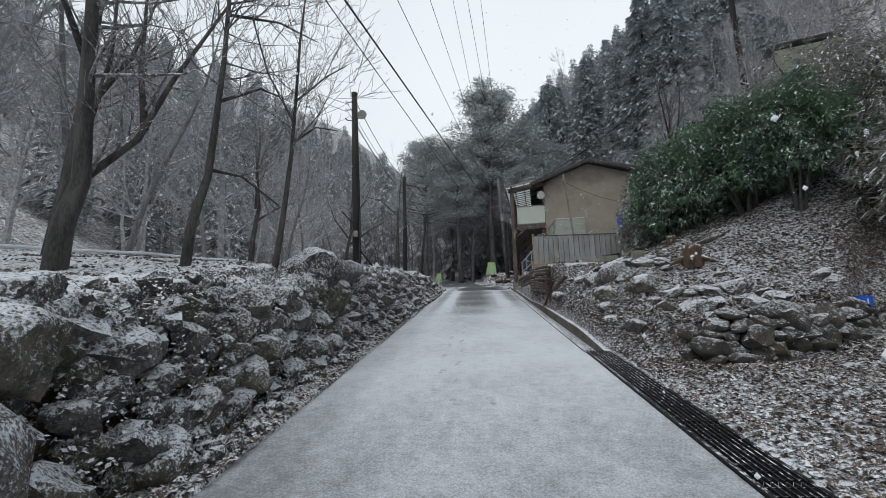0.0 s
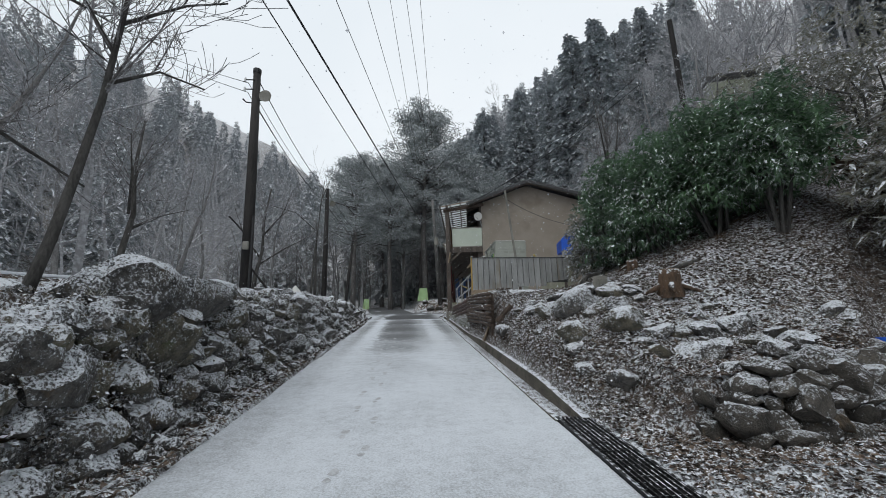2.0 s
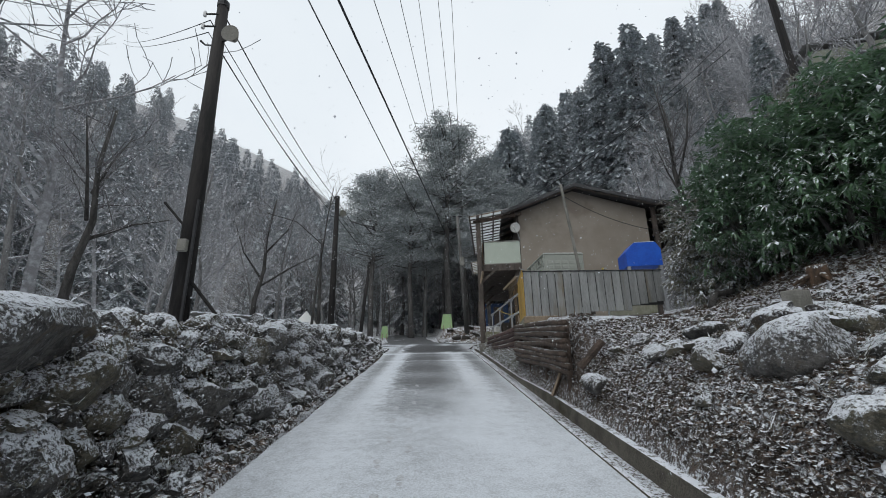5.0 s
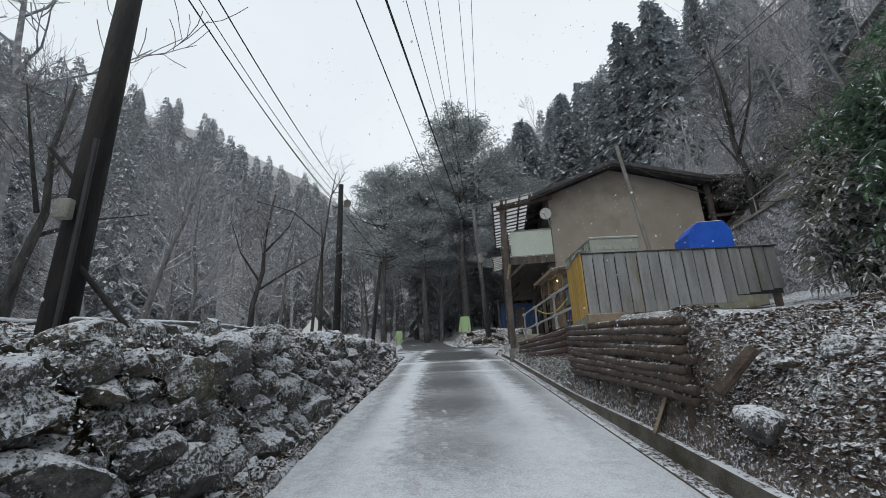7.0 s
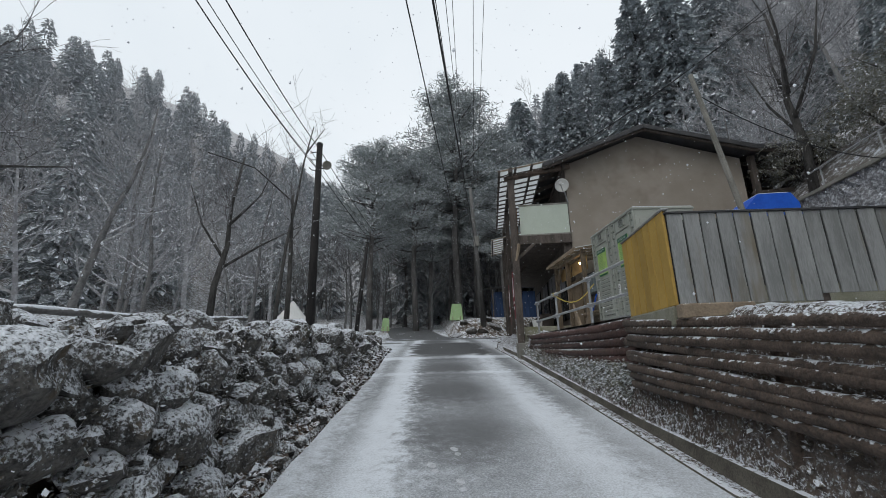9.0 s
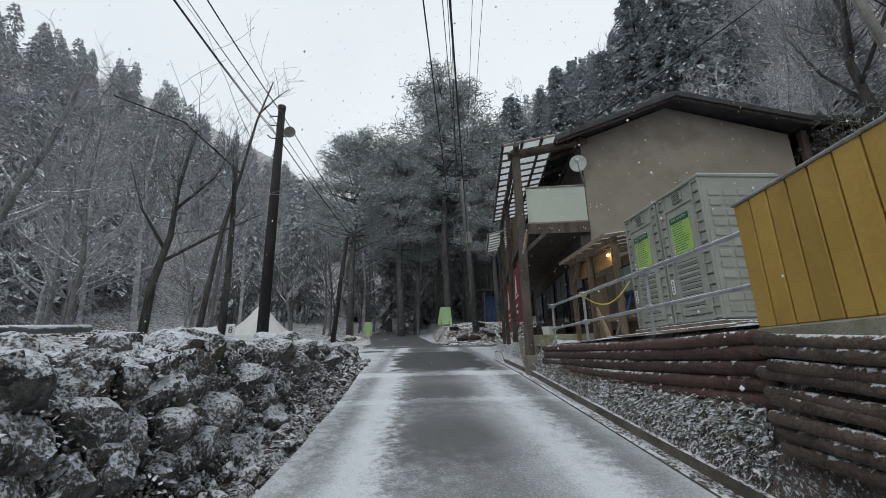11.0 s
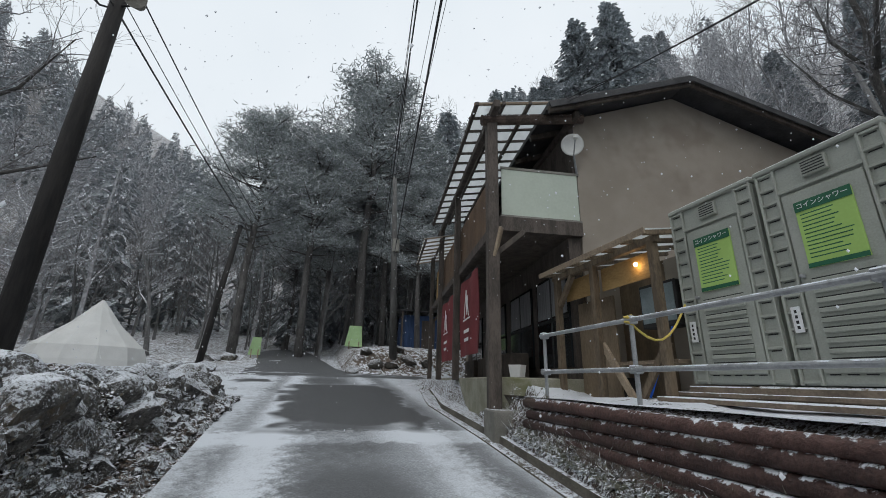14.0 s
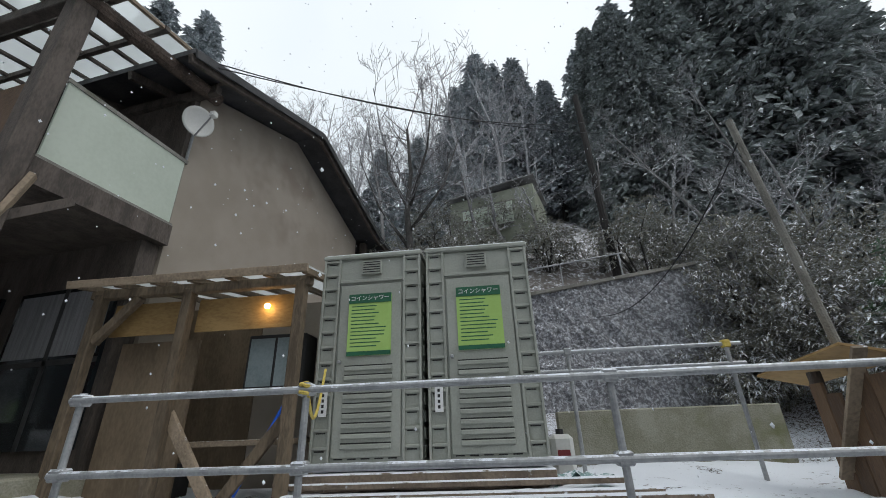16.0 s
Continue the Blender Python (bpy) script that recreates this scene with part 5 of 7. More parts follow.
shrub(5.2, 7.7, (0.95, 0.9, 2.6), 131, 1500, M_GRASS, "bamboo grass clump with drooping pale leaves", 0.2, 0.035, 0.9)
shrub(13.0, 8.4, (1.2, 1.3, 1.6), 133, 1600, M_GRASS, "snowy bamboo grass on the retaining wall", 0.16, 0.03)
shrub(12.5, 9.1, (1.6, 1.5, 2.8), 137, 2400, M_GRASS, "tall snowy bamboo grass on the bank", 0.17, 0.035)
shrub(12.2, 10.2, (1.5, 1.5, 1.6), 134, 1400, M_GRASS, "snowy bamboo grass on the slope", 0.16, 0.03)
shrub(14.0, 10.2, (1.3, 1.3, 1.9), 135, 1500, M_GRASS, "snowy bamboo grass above the wall", 0.14, 0.03)


for k, (s, n, r) in enumerate(((16.4, 10.8, 1.1), (18.6, 10.7, 1.2), (21.0, 10.5, 1.1), (22.6, 12.0, 1.3), (24.4, 11.2, 1.2), (19.8, 13.0, 1.4), (17.2, 13.2, 1.4), (26.5, 12.2, 1.3))):
    shrub(s, n, (r, r, r * 1.1), 150 + k, 700, M_GRASS, "snow-dusted brushwood on the slope behind the yard", 0.17, 0.03)


def near_tree(name_label, base, trunk, limbs, radius, seed, twigs=3, extra=14):
    """A tree whose trunk and chief limbs are given as offsets (along s, across n, up)."""
    t = thing("tree", at(*base), name_label, "tree", "bare trees")
    rnd = random.Random(seed)
    pts = [Vector((n, s, z)) for s, n, z in trunk]
    rad = [radius * (1.15 - 0.8 * k / (len(pts) - 1)) for k in range(len(pts))]
    part("trunk", path_tubed(pts, rad, 9), M_BARK, t, smooth=True)
    out = []
    for limb in limbs:
        q = [Vector((n, s, z)) for s, n, z in limb]
        w = radius * 0.5
        lr = [max(0.012, w * (1 - 0.75 * k / (len(q) - 1))) for k in range(len(q))]
        part("limb", path_tubed(q, lr, 6), M_BARK, t, smooth=True)
        for a, b, r in zip(q, q[1:], lr):
            for _ in range(3):
                grow(rnd, a.lerp(b, rnd.random()), ((b - a).normalized() + Vector((rnd.gauss(0, 0.6), rnd.gauss(0, 0.6), rnd.gauss(0.2, 0.4)))).normalized(), (b - a).length * rnd.uniform(0.6, 1.2), r * 0.45, twigs - 1, out, kids=(3, 4))
    for _ in range(extra):
        k = rnd.randrange(len(pts) // 2, len(pts) - 1)
        d = Vector((rnd.gauss(0, 1), rnd.gauss(0, 1), rnd.uniform(0.1, 0.9))).normalized()
        grow(rnd, pts[k].lerp(pts[k + 1], rnd.random()), d, rnd.uniform(0.8, 1.7), rad[k] * 0.35, twigs - 1, out, kids=(3, 5))
    part("crown", tubes_mesh(out, 4, 0.0035), M_TWIG, t)


near_tree("grey-barked bare tree forking low on the field", (4.0, -4.5), [(0, 0, -0.2), (0.05, 0, 0.5), (0.2, 0, 1.05), (0.1, 0.05, 2.0), (0.05, 0.05, 3.2), (0.0, 0, 4.6), (0.1, 0.1, 6.4)],
          [[(0.2, 0, 1.05), (0.8, 0.1, 1.8), (1.3, 0.1, 2.9), (2.4, 0.2, 5.1), (3.6, 0.2, 6.2)], [(0.2, 0, 1.15), (0.5, -0.3, 1.9), (0.9, -0.5, 3.1), (1.0, -0.6, 5.0)], [(0.9, 0.1, 2.0), (1.4, -0.5, 3.2), (1.5, -0.6, 5.4)]], 0.105, 1)
near_tree("slender dark tree leaning over the field", (4.9, -3.7), [(0, 0, -0.2), (0.1, 0, 0.6), (0.35, 0, 1.3), (0.45, 0, 2.2), (0.55, 0, 3.2), (0.6, 0, 4.6), (0.8, 0, 6.0)],
          [[(0.38, 0, 1.4), (1.0, 0.1, 1.5), (2.0, 0.2, 1.3)], [(0.5, 0, 2.5), (0.9, 0.4, 2.9), (1.5, 0.6, 3.0)], [(0.6, 0, 4.0), (1.6, 0.3, 4.6), (2.6, 0.6, 4.9)]], 0.06, 2)
near_tree("young bare sapling at the wall's edge", (5.8, -3.0), [(0, 0, -0.2), (0.2, 0, 0.5), (0.35, 0, 1.2), (0.5, 0, 2.0), (0.6, 0, 3.0), (0.7, 0, 4.2), (0.9, 0, 5.4)],
          [[(0.5, 0, 2.2), (1.0, 0.2, 2.7), (1.8, 0.3, 3.0)], [(0.55, 0, 2.6), (0.2, -0.3, 3.3), (0.0, -0.5, 4.2)], [(0.6, 0, 3.0), (1.2, 0.3, 3.8), (1.8, 0.5, 4.4)]], 0.045, 3, extra=20)
near_tree("dark bare tree behind the field", (5.8, -6.6), [(0, 0, -0.2), (0.15, 0, 1.2), (0.25, 0, 2.6), (0.3, 0, 4.2), (0.35, 0, 6.0), (0.4, 0, 8.0)], [[(0.2, 0, 2.4), (0.9, 0.2, 4.0), (1.4, 0.3, 6.0)], [(0.25, 0, 3.4), (-0.6, 0, 4.8), (-0.8, 0.2, 6.5)]], 0.12, 4)
near_tree("long leaning bare tree beside the wall", (19.0, -3.8), [(0, 0, -0.2), (0.2, 0, 0.9), (0.45, 0, 2.0), (0.9, 0, 3.2), (1.35, 0, 4.6), (2.0, 0, 6.0)], [[(0.9, 0, 3.2), (0.3, -0.8, 3.9), (-0.3, -1.6, 4.0)], [(1.5, 0, 4.9), (2.2, 0.1, 5.8), (2.8, 0.1, 6.4)]], 0.042, 5, twigs=2, extra=2)
near_tree("cut dark trunk standing beside the wall", (19.8, -3.8), [(0, 0, -0.2), (0.03, 0, 1.0), (-0.02, 0, 2.0), (-0.08, 0, 2.7), (-0.12, 0, 3.35)], [[(-0.05, 0, 2.3), (-0.3, 0.05, 2.9), (-0.32, 0, 3.5)]], 0.06, 6, extra=1)
near_tree("bare tree with snowy limbs on the field", (16.5, -9.5), [(0, 0, -0.2), (0.1, 0, 1.2), (0.3, 0.1, 2.6), (0.2, 0, 4.2), (0.4, 0, 6.2)], [[(0.2, 0, 2.0), (1.5, 0.3, 2.9), (3.0, 0.5, 3.6)], [(0.2, 0, 2.6), (-0.8, 0.6, 3.6), (-1.4, 0.8, 4.8)], [(0.2, 0, 3.4), (1.2, -0.5, 4.8), (1.9, -0.5, 6.2)]], 0.11, 7)
near_tree("bare tree with snowy limbs by the campsite", (24.5, -8.0), [(0, 0, -0.2), (0.1, 0, 1.4), (0.1, 0.3, 2.8), (0.3, 0.2, 4.4), (0.3, 0.5, 6.4)], [[(0.1, 0.1, 2.0), (0.6, 1.3, 3.0), (0.9, 2.6, 3.8)], [(0.1, 0.2, 2.4), (0.5, -0.9, 3.8), (0.5, -1.5, 5.4)], [(0.2, 0.2, 3.6), (0.8, 1.0, 5.0), (1.0, 1.5, 6.6)]], 0.11, 8)
near_tree("wide bare tree on the slope behind the house", (20.2, 9.8), [(0, 0, -0.2), (0, 0.1, 1.4), (0.1, 0, 2.8), (0, 0.1, 4.2), (0.1, 0, 5.8)], [[(0.0, 0.1, 1.6), (1.0, 0.3, 3.2), (1.7, 0.4, 5.0)], [(0, 0, 2.2), (-1.0, 0, 3.6), (-1.5, 0, 5.2)], [(0.1, 0, 3.0), (0.8, 0.5, 4.6), (1.0, 0.8, 6.0)], [(0, 0, 3.0), (-0.6, -0.5, 4.6), (-0.8, -0.8, 6.0)]], 0.11, 9, extra=22)
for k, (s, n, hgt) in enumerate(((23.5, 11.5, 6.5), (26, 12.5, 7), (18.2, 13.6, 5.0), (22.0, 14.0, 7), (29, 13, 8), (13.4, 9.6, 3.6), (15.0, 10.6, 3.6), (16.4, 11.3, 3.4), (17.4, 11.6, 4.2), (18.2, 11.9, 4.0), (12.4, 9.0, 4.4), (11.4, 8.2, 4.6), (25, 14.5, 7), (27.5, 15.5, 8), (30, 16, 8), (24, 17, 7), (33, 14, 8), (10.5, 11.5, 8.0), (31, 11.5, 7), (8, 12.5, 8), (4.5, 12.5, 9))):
    deciduous(at(s, n, 0, 40 * k), 200 + k, hgt, 0.085, (0.05, 0.02 * k), "bare snowy tree on the slope", 4, mat=M_GREYBARK, twigs=M_HAZETWIG)
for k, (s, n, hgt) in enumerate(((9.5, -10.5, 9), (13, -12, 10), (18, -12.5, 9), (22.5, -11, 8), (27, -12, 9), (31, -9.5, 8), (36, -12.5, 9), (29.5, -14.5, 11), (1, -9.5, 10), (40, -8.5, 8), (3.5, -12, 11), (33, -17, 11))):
    deciduous(at(s, n, 0, 55 * k), 230 + k, hgt, 0.12, (0.03 * (k % 3) - 0.03, 0.02), "bare grey tree at the edge of the woods", 4, mat=M_GREYBARK, twigs=M_HAZETWIG)


def stump(s, n, r, hgt):
    t = thing("tree_stump", at(s, n), "cut tree stump with orange-brown wood on the bank", "stump")
    bm = bmesh.new()
    rings = []
    for k in range(5):
        f = k / 4
        rings.append([bm.verts.new(((r * (1.25 - 0.3 * f) + 0.03 * noise.noise((a * 2, f, 1))) * math.cos(a), (r * (1.25 - 0.3 * f) + 0.03 * noise.noise((a * 2, f, 7))) * math.sin(a), -0.1 + (hgt + 0.1) * f)) for a in (2 * math.pi * j / 16 for j in range(16))])
    for a, b in zip(rings, rings[1:]):
        for j in range(16):
            bm.faces.new((a[j], a[(j + 1) % 16], b[(j + 1) % 16], b[j]))
    bm.faces.new(rings[-1])
    part("bark", bm, M_STUMP, t, smooth=True)
    for k in range(5):
        a = 0.4 + k * 1.27
        d = Vector((math.cos(a), math.sin(a), 0))
        part("root", path_tubed([d * r * 0.7 + Vector((0, 0, hgt * 0.35)), d * r * 1.5 + Vector((0, 0, 0.06)), d * r * 2.6 + Vector((0, 0, -0.03))], [r * 0.34, r * 0.26, r * 0.1], 7), M_STUMP, t, smooth=True)
    part("cut_face", tubed((0, 0, hgt + 0.002), (0, 0, hgt + 0.012), r * 0.9, seg=16), M_PLANK, t)


def broken_trunk():
    t = thing("broken_trunk", at(7.5, 7.6, -0.1), "snapped leaning tree trunk with orange-brown wood", "trunk")
    top = Vector((-0.2, 0.75, 4.75 - ground_z(7.5, 7.6)))
    pts = [top * f + Vector((0.05 * math.sin(5 * f), -0.16 * math.sin(math.pi * f), 0)) for f in (0, 0.2, 0.4, 0.6, 0.8, 1.0)]
    part("bark", path_tubed(pts, [0.17, 0.14, 0.125, 0.12, 0.12, 0.125], 12), M_STUMP, t, smooth=True)
    for k in range(9):
        a = k * 0.7
        o = top + Vector((0.09 * math.cos(a), 0.09 * math.sin(a), -0.05))
        part("splinter", tubed(o, o + Vector((0.01, 0.02, 0.08 + 0.12 * (k % 3) / 2)), 0.035, 0.005, seg=5), M_STUMP, t)
    part("limb", path_tubed([top * 0.45, top * 0.45 + Vector((0.4, -0.25, 0.4)), top * 0.45 + Vector((0.8, -0.3, 1.1))], [0.07, 0.055, 0.03], 8), M_STUMP, t, smooth=True)


M_STUMP = surface("orange_bark", (0.05, 0.034, 0.024), (0.14, 0.088, 0.055), 5, 0.9, 0.9, snow=0.46, fine=40, stretch=(1, 1, 0.3), grain=0.8)
broken_trunk()
shrub(7.0, 7.6, (0.9, 0.9, 2.2), 139, 480, M_GRASS, "bamboo grass with broad pale leaves round the trunk", 0.3, 0.055, 0.7)
stump(8.6, 4.35, 0.17, 0.36)
stump(10.6, 4.9, 0.12, 0.2)
solid("concrete_block", boxed(-0.11, 0.11, -0.08, 0.08, -0.05, 0.2, 0.01), M_CONC, at(9.7, 3.7, 0.05, 20), "small grey concrete block on the bank", "block")
t = thing("number_marker", at(7.1, 6.1, -0.03), "blue plastic tub marked with a number one", "marker")
part("tub", tubed((0, 0, -0.03), (0, 0, 0.24), 0.09, 0.105, seg=16), M_BLUE, t)
text_mesh("1", 0.16, pose(-0.03, -0.104, 0.13, 90, 0, -15), t, M_WHITE, "numeral")
solid("driftwood", path_tubed([(0, 0, 0), (0.3, 0.3, 0.25), (0.75, 0.5, 0.32), (1.1, 0.9, 0.6)], [0.05, 0.06, 0.05, 0.03], 7), M_BARK, at(11.7, 4.2, 0.02), "bent grey branch lying on the bank", "branch", smooth=True)
solid("fallen_branch", path_tubed([(0, 0, 0), (0.6, -0.1, 0.2), (1.3, 0.2, 0.5)], [0.06, 0.05, 0.02], 7), M_BARK, at(9.1, 4.6, 0.02), "broken root lying beside the stump", "branch", smooth=True)

# ---------------------------------------------------------------- poles and wires


def power_pole(s, n, top, lean, label, lamp=True, guard=True):
    base = ground_z(s, n)
    h = top - base
    p = thing("power_pole", RF @ pose(n, s, base), label, "pole", "wooden power poles")
    ls, ln = lean
    part("shaft", path_tubed([(0, 0, -0.4), (ln * 0.5, ls * 0.5, h * 0.5), (ln, ls, h)], [0.125, 0.11, 0.085], 12), M_POLE, p, smooth=True)
    part("cap", tubed((ln, ls, h - 0.02), (ln, ls, h + 0.09), 0.095, seg=12), M_IRON, p)
    for z in (0.25, 0.5):
        rack = part("bracket", tubed((ln, ls - 0.1, h - z), (ln - 0.22, ls - 0.1, h - z), 0.015, seg=6), M_IRON, p)
        part("insulator", tubed((ln - 0.22, ls - 0.1, h - z - 0.04), (ln - 0.22, ls - 0.1, h - z + 0.05), 0.03, 0.022, seg=8), M_WHITE, rack)
    if lamp:
        arm = part("lamp_arm", path_tubed([(ln, ls, h - 0.75), (ln + 0.18, ls - 0.1, h - 0.78), (ln + 0.3, ls - 0.15, h - 0.72)], [0.018, 0.016, 0.016], 6), M_IRON, p)
        part("lamp_shade", tubed((ln + 0.3, ls - 0.22, h - 0.74), (ln + 0.3, ls - 0.06, h - 0.72), 0.14, 0.06, seg=16), M_CONC, arm, "round grey lamp shade")
        part("side_arm", path_tubed([(ln, ls, h - 0.8), (ln - 0.2, ls, h - 0.78), (ln - 0.28, ls, h - 0.7)], [0.015, 0.014, 0.02], 6), M_IRON, p)
    if guard:
        part("meter_box", boxed(-0.07, 0.05, -0.18, -0.11, 0.95, 1.12, 0.01), M_CONC, p, "pale green meter box")
        part("conduit", tubed((0.09, -0.1, 0.0), (0.09, -0.1, 1.7), 0.022, seg=8), M_WIRE, p)
        part("stay", tubed((0.02, 0, 0.65), (0.5, 0.2, 0.0), 0.022, seg=8), M_POLE, p)
        part("stay", tubed((-0.02, 0, 1.25), (-0.5, 0.1, 1.75), 0.018, seg=8), M_POLE, p)
    return RF @ Vector((n + ln, s + ls, top))


top1 = power_pole(11.15, -3.3, 8.06, (0.25, -0.2), "tall tarred wooden power pole beside the wall")
top2 = power_pole(21.7, -3.8, 8.85, (0.0, 0.0), "tarred wooden power pole with a round lamp", True, False)
top3 = power_pole(33.1, -4.6, 8.95, (0.3, 0.5), "short leaning wooden pole by the bend", False, False)
top4 = RF @ Vector((2.1, 34.0, 12.6))
p = thing("utility_pole", RF @ pose(2.1, 34.0, ground_z(34, 2.1)), "grey concrete utility pole beyond the house", "pole")
part("shaft", tubed((0.45, 0, -0.3), (0, 0, 12.6 - ground_z(34, 2.1)), 0.17, 0.1, seg=14), M_POLECONC, p, smooth=True)
part("crossarm", boxed(-0.35, 0.35, -0.04, 0.04, 8.3, 8.36, 0.01), M_IRON, p)
part("transformer", tubed((0.25, -0.1, 4.6), (0.25, -0.1, 5.2), 0.16, seg=14), M_CONC, p)


def cable(a, b, sag, r, label="thin black overhead power cable"):
    a, b = Vector(a), Vector(b)
    pts = [a.lerp(b, k / 24) - Vector((0, 0, sag * 4 * (k / 24) * (1 - k / 24))) for k in range(25)]
    solid("cable", path_tubed([p - a for p in pts], [r] * 25, 5), M_WIRE, Matrix.Translation(a), label, "cable", "overhead cables")


for n1, z1, n0, z0, r in ((1.65, 7.4, -1.83, 5.39, 0.008), (2.3, 8.67, -1.87, 5.8, 0.016), (2.0, 10.0, -1.95, 7.8, 0.008), (1.9, 11.0, -1.75, 9.8, 0.008), (1.73, 10.4, -1.37, 12.9, 0.008), (2.31, 12.4, -0.82, 11.4, 0.008), (2.5, 12.2, -0.36, 12.4, 0.008)):
    k = 18.0 / 30.0
    cable(RF @ Vector((n1, 34.0, z1)), RF @ Vector((n0 + (n0 - n1) * k, -14.0, z0 + (z0 - z1) * k)), 0.0, r)
for dz, dn, r in ((-0.1, 0, 0.012), (-0.25, -0.2, 0.008), (-0.5, -0.2, 0.008), (-0.8, 0, 0.010)):
    off = Vector((dn, 0, dz))
    cable(top1 + off, top2 + off, 0.25, r)
    cable(top2 + off, RF @ Vector((-3.0 + dn, 47.0, 11.0 + dz)), 0.5, r)
for dz in (-0.25, -0.5):
    cable(top1 + Vector((-0.2, 0, dz)), RF @ Vector((-20.0, 28.7, 23.4 + dz)), 0.3, 0.008)
cable((0.0, 22.2, 8.25), RF @ Vector((8.5, 15.0, 10.5)), 0.25, 0.009)
cable((0.0, 22.2, 8.35), RF @ Vector((8.5, 15.0, 10.9)), 0.5, 0.009)
lean_top, lean_foot = Vector((1.2, 15.8, 6.6)), Vector((1.48, 15.45, 3.1))
solid("leaning_pole", tubed((0, 0, 0), lean_top - lean_foot, 0.04, 0.035, seg=10), M_CONC, Matrix.Translation(lean_foot), "thin grey pole leaning behind the storage box", "pole")
cable(lean_top - Vector((0, 0, 0.3)), RF @ Vector((8.0, 16.0, 5.6)), 0.5, 0.008, "thin cable to a leaning pole")
foot = at(14.8, 10.0).translation
solid("hillside_pole", tubed((0, 0, -0.3), (0.0, 0.1, 13.2 - foot.z), 0.11, 0.09, seg=10), M_POLE, Matrix.Translation(foot), "weathered wooden pole on the hillside", "pole", "wooden power poles")

# ---------------------------------------------------------------- campsite and bend


M_SNOWPIPE = surface("snowy_pipe", (0.12, 0.115, 0.11), (0.2, 0.195, 0.19), 5, 0.8, 0.3, snow=0.8, flecks=9)


def tent():
    t = thing("tent", at(34.8, -8.6, 0.14) @ Matrix.Diagonal((1.06, 1.06, 1.06, 1)), "white canvas bell tent at the campsite", "tent")
    bm = bmesh.new()
    seg = 12
    low = [bm.verts.new((1.75 * math.cos(a), 1.75 * math.sin(a), 0.0)) for a in (2 * math.pi * k / seg for k in range(seg))]
    eave = [bm.verts.new((1.6 * math.cos(a), 1.6 * math.sin(a), 0.45)) for a in (2 * math.pi * k / seg for k in range(seg))]
    mid = [bm.verts.new((0.72 * math.cos(a), 0.72 * math.sin(a), 1.25)) for a in (2 * math.pi * k / seg for k in range(seg))]
    top = bm.verts.new((0, 0, 2.15))
    for k in range(seg):
        j = (k + 1) % seg
        bm.faces.new((low[k], low[j], eave[j], eave[k]))
        bm.faces.new((eave[k], eave[j], mid[j], mid[k]))
        bm.faces.new((mid[k], mid[j], top))
    part("canvas", bm, M_TENT, t)
    part("ground_flap", tubed((0, 0, -0.35), (0, 0, 0.01), 1.78, 1.75, seg=12), M_TENT, t)
    part("pole_cap", tubed((0, 0, 2.1), (0, 0, 2.25), 0.04, seg=8), M_WIRE, t)
    for k in range(6):
        a = k * math.pi / 3
        part("guy_rope", tubed((1.6 * math.cos(a), 1.6 * math.sin(a), 0.45), (2.6 * math.cos(a), 2.6 * math.sin(a), 0.0), 0.008, seg=5), M_WHITE, t)


tent()


def board_sign(s, n, w, h, lean, label, dz=0.0):
    t = thing("sign_board", at(s, n, dz), label, "sign", "green signs by the bend")
    m = pose(0, 0, 0.1, -lean)
    bm = bmesh.new()
    v = [bm.verts.new(c) for c in ((-w / 2, -0.02, 0), (w / 2, -0.02, 0), (w * 0.42, -0.02, h), (-w * 0.28, -0.02, h), (-w / 2, 0.02, 0), (w / 2, 0.02, 0), (w * 0.42, 0.02, h), (-w * 0.28, 0.02, h))]
    for f in ((0, 1, 2, 3), (7, 6, 5, 4), (0, 4, 5, 1), (1, 5, 6, 2), (2, 6, 7, 3), (3, 7, 4, 0)):
        bm.faces.new([v[k] for k in f])
    bmesh.ops.transform(bm, matrix=m, verts=bm.verts)
    part("board", bm, M_SIGN, t)
    for x in (-w * 0.25, w * 0.3):
        part("leg", boxed(x - 0.03, x + 0.03, -0.02, 0.05, -0.2, 0.4, 0.005), M_PLANK, t)


board_sign(40.9, -3.8, 0.62, 0.95, 4, "small pale green notice board by the bend")
board_sign(42.1, 1.5, 1.05, 1.3, 12, "leaning pale green sign board on the verge", 0.0)
solid("field_rope", path_tubed([(0, k * 2.0, left_top(4 + 2 * k) + 0.62 + 0.05 * (k % 2)) for k in range(9)], [0.035] * 9, 6), M_SNOW, RF @ pose(-8.6, 4.0, 0), "snow-covered pipe along the field's far edge", "pipe")
solid("wall_pipe", path_tubed([(0.05 * (k % 2), 0.98 * k, 0.062 * k + 0.02 * ((k * 7) % 3)) for k in range(6)], [0.03] * 6, 7), M_SNOWPIPE, RF @ pose(-3.05, 11.0, 2.80), "snow-covered pipe lying along the top of the stone wall", "pipe", smooth=True)
t = thing("number_post", at(20.9, -4.1), "small post with a white number plate on the field", "marker")
part("post", boxed(-0.03, 0.03, -0.03, 0.03, -0.1, 0.35), M_PLANK, t)
plate = part("plate", boxed(-0.08, 0.08, -0.045, -0.03, 0.12, 0.36, 0.005), M_WHITE, t)
text_mesh("8", 0.18, pose(0, -0.047, 0.24, 90), plate, M_CABIN_DARK, "numeral")
t = thing("number_post", at(5.6, -4.2), "small post with a white number plate on the field", "marker")
part("post", boxed(-0.04, 0.04, -0.03, 0.03, -0.1, 0.2), M_CONC, t)


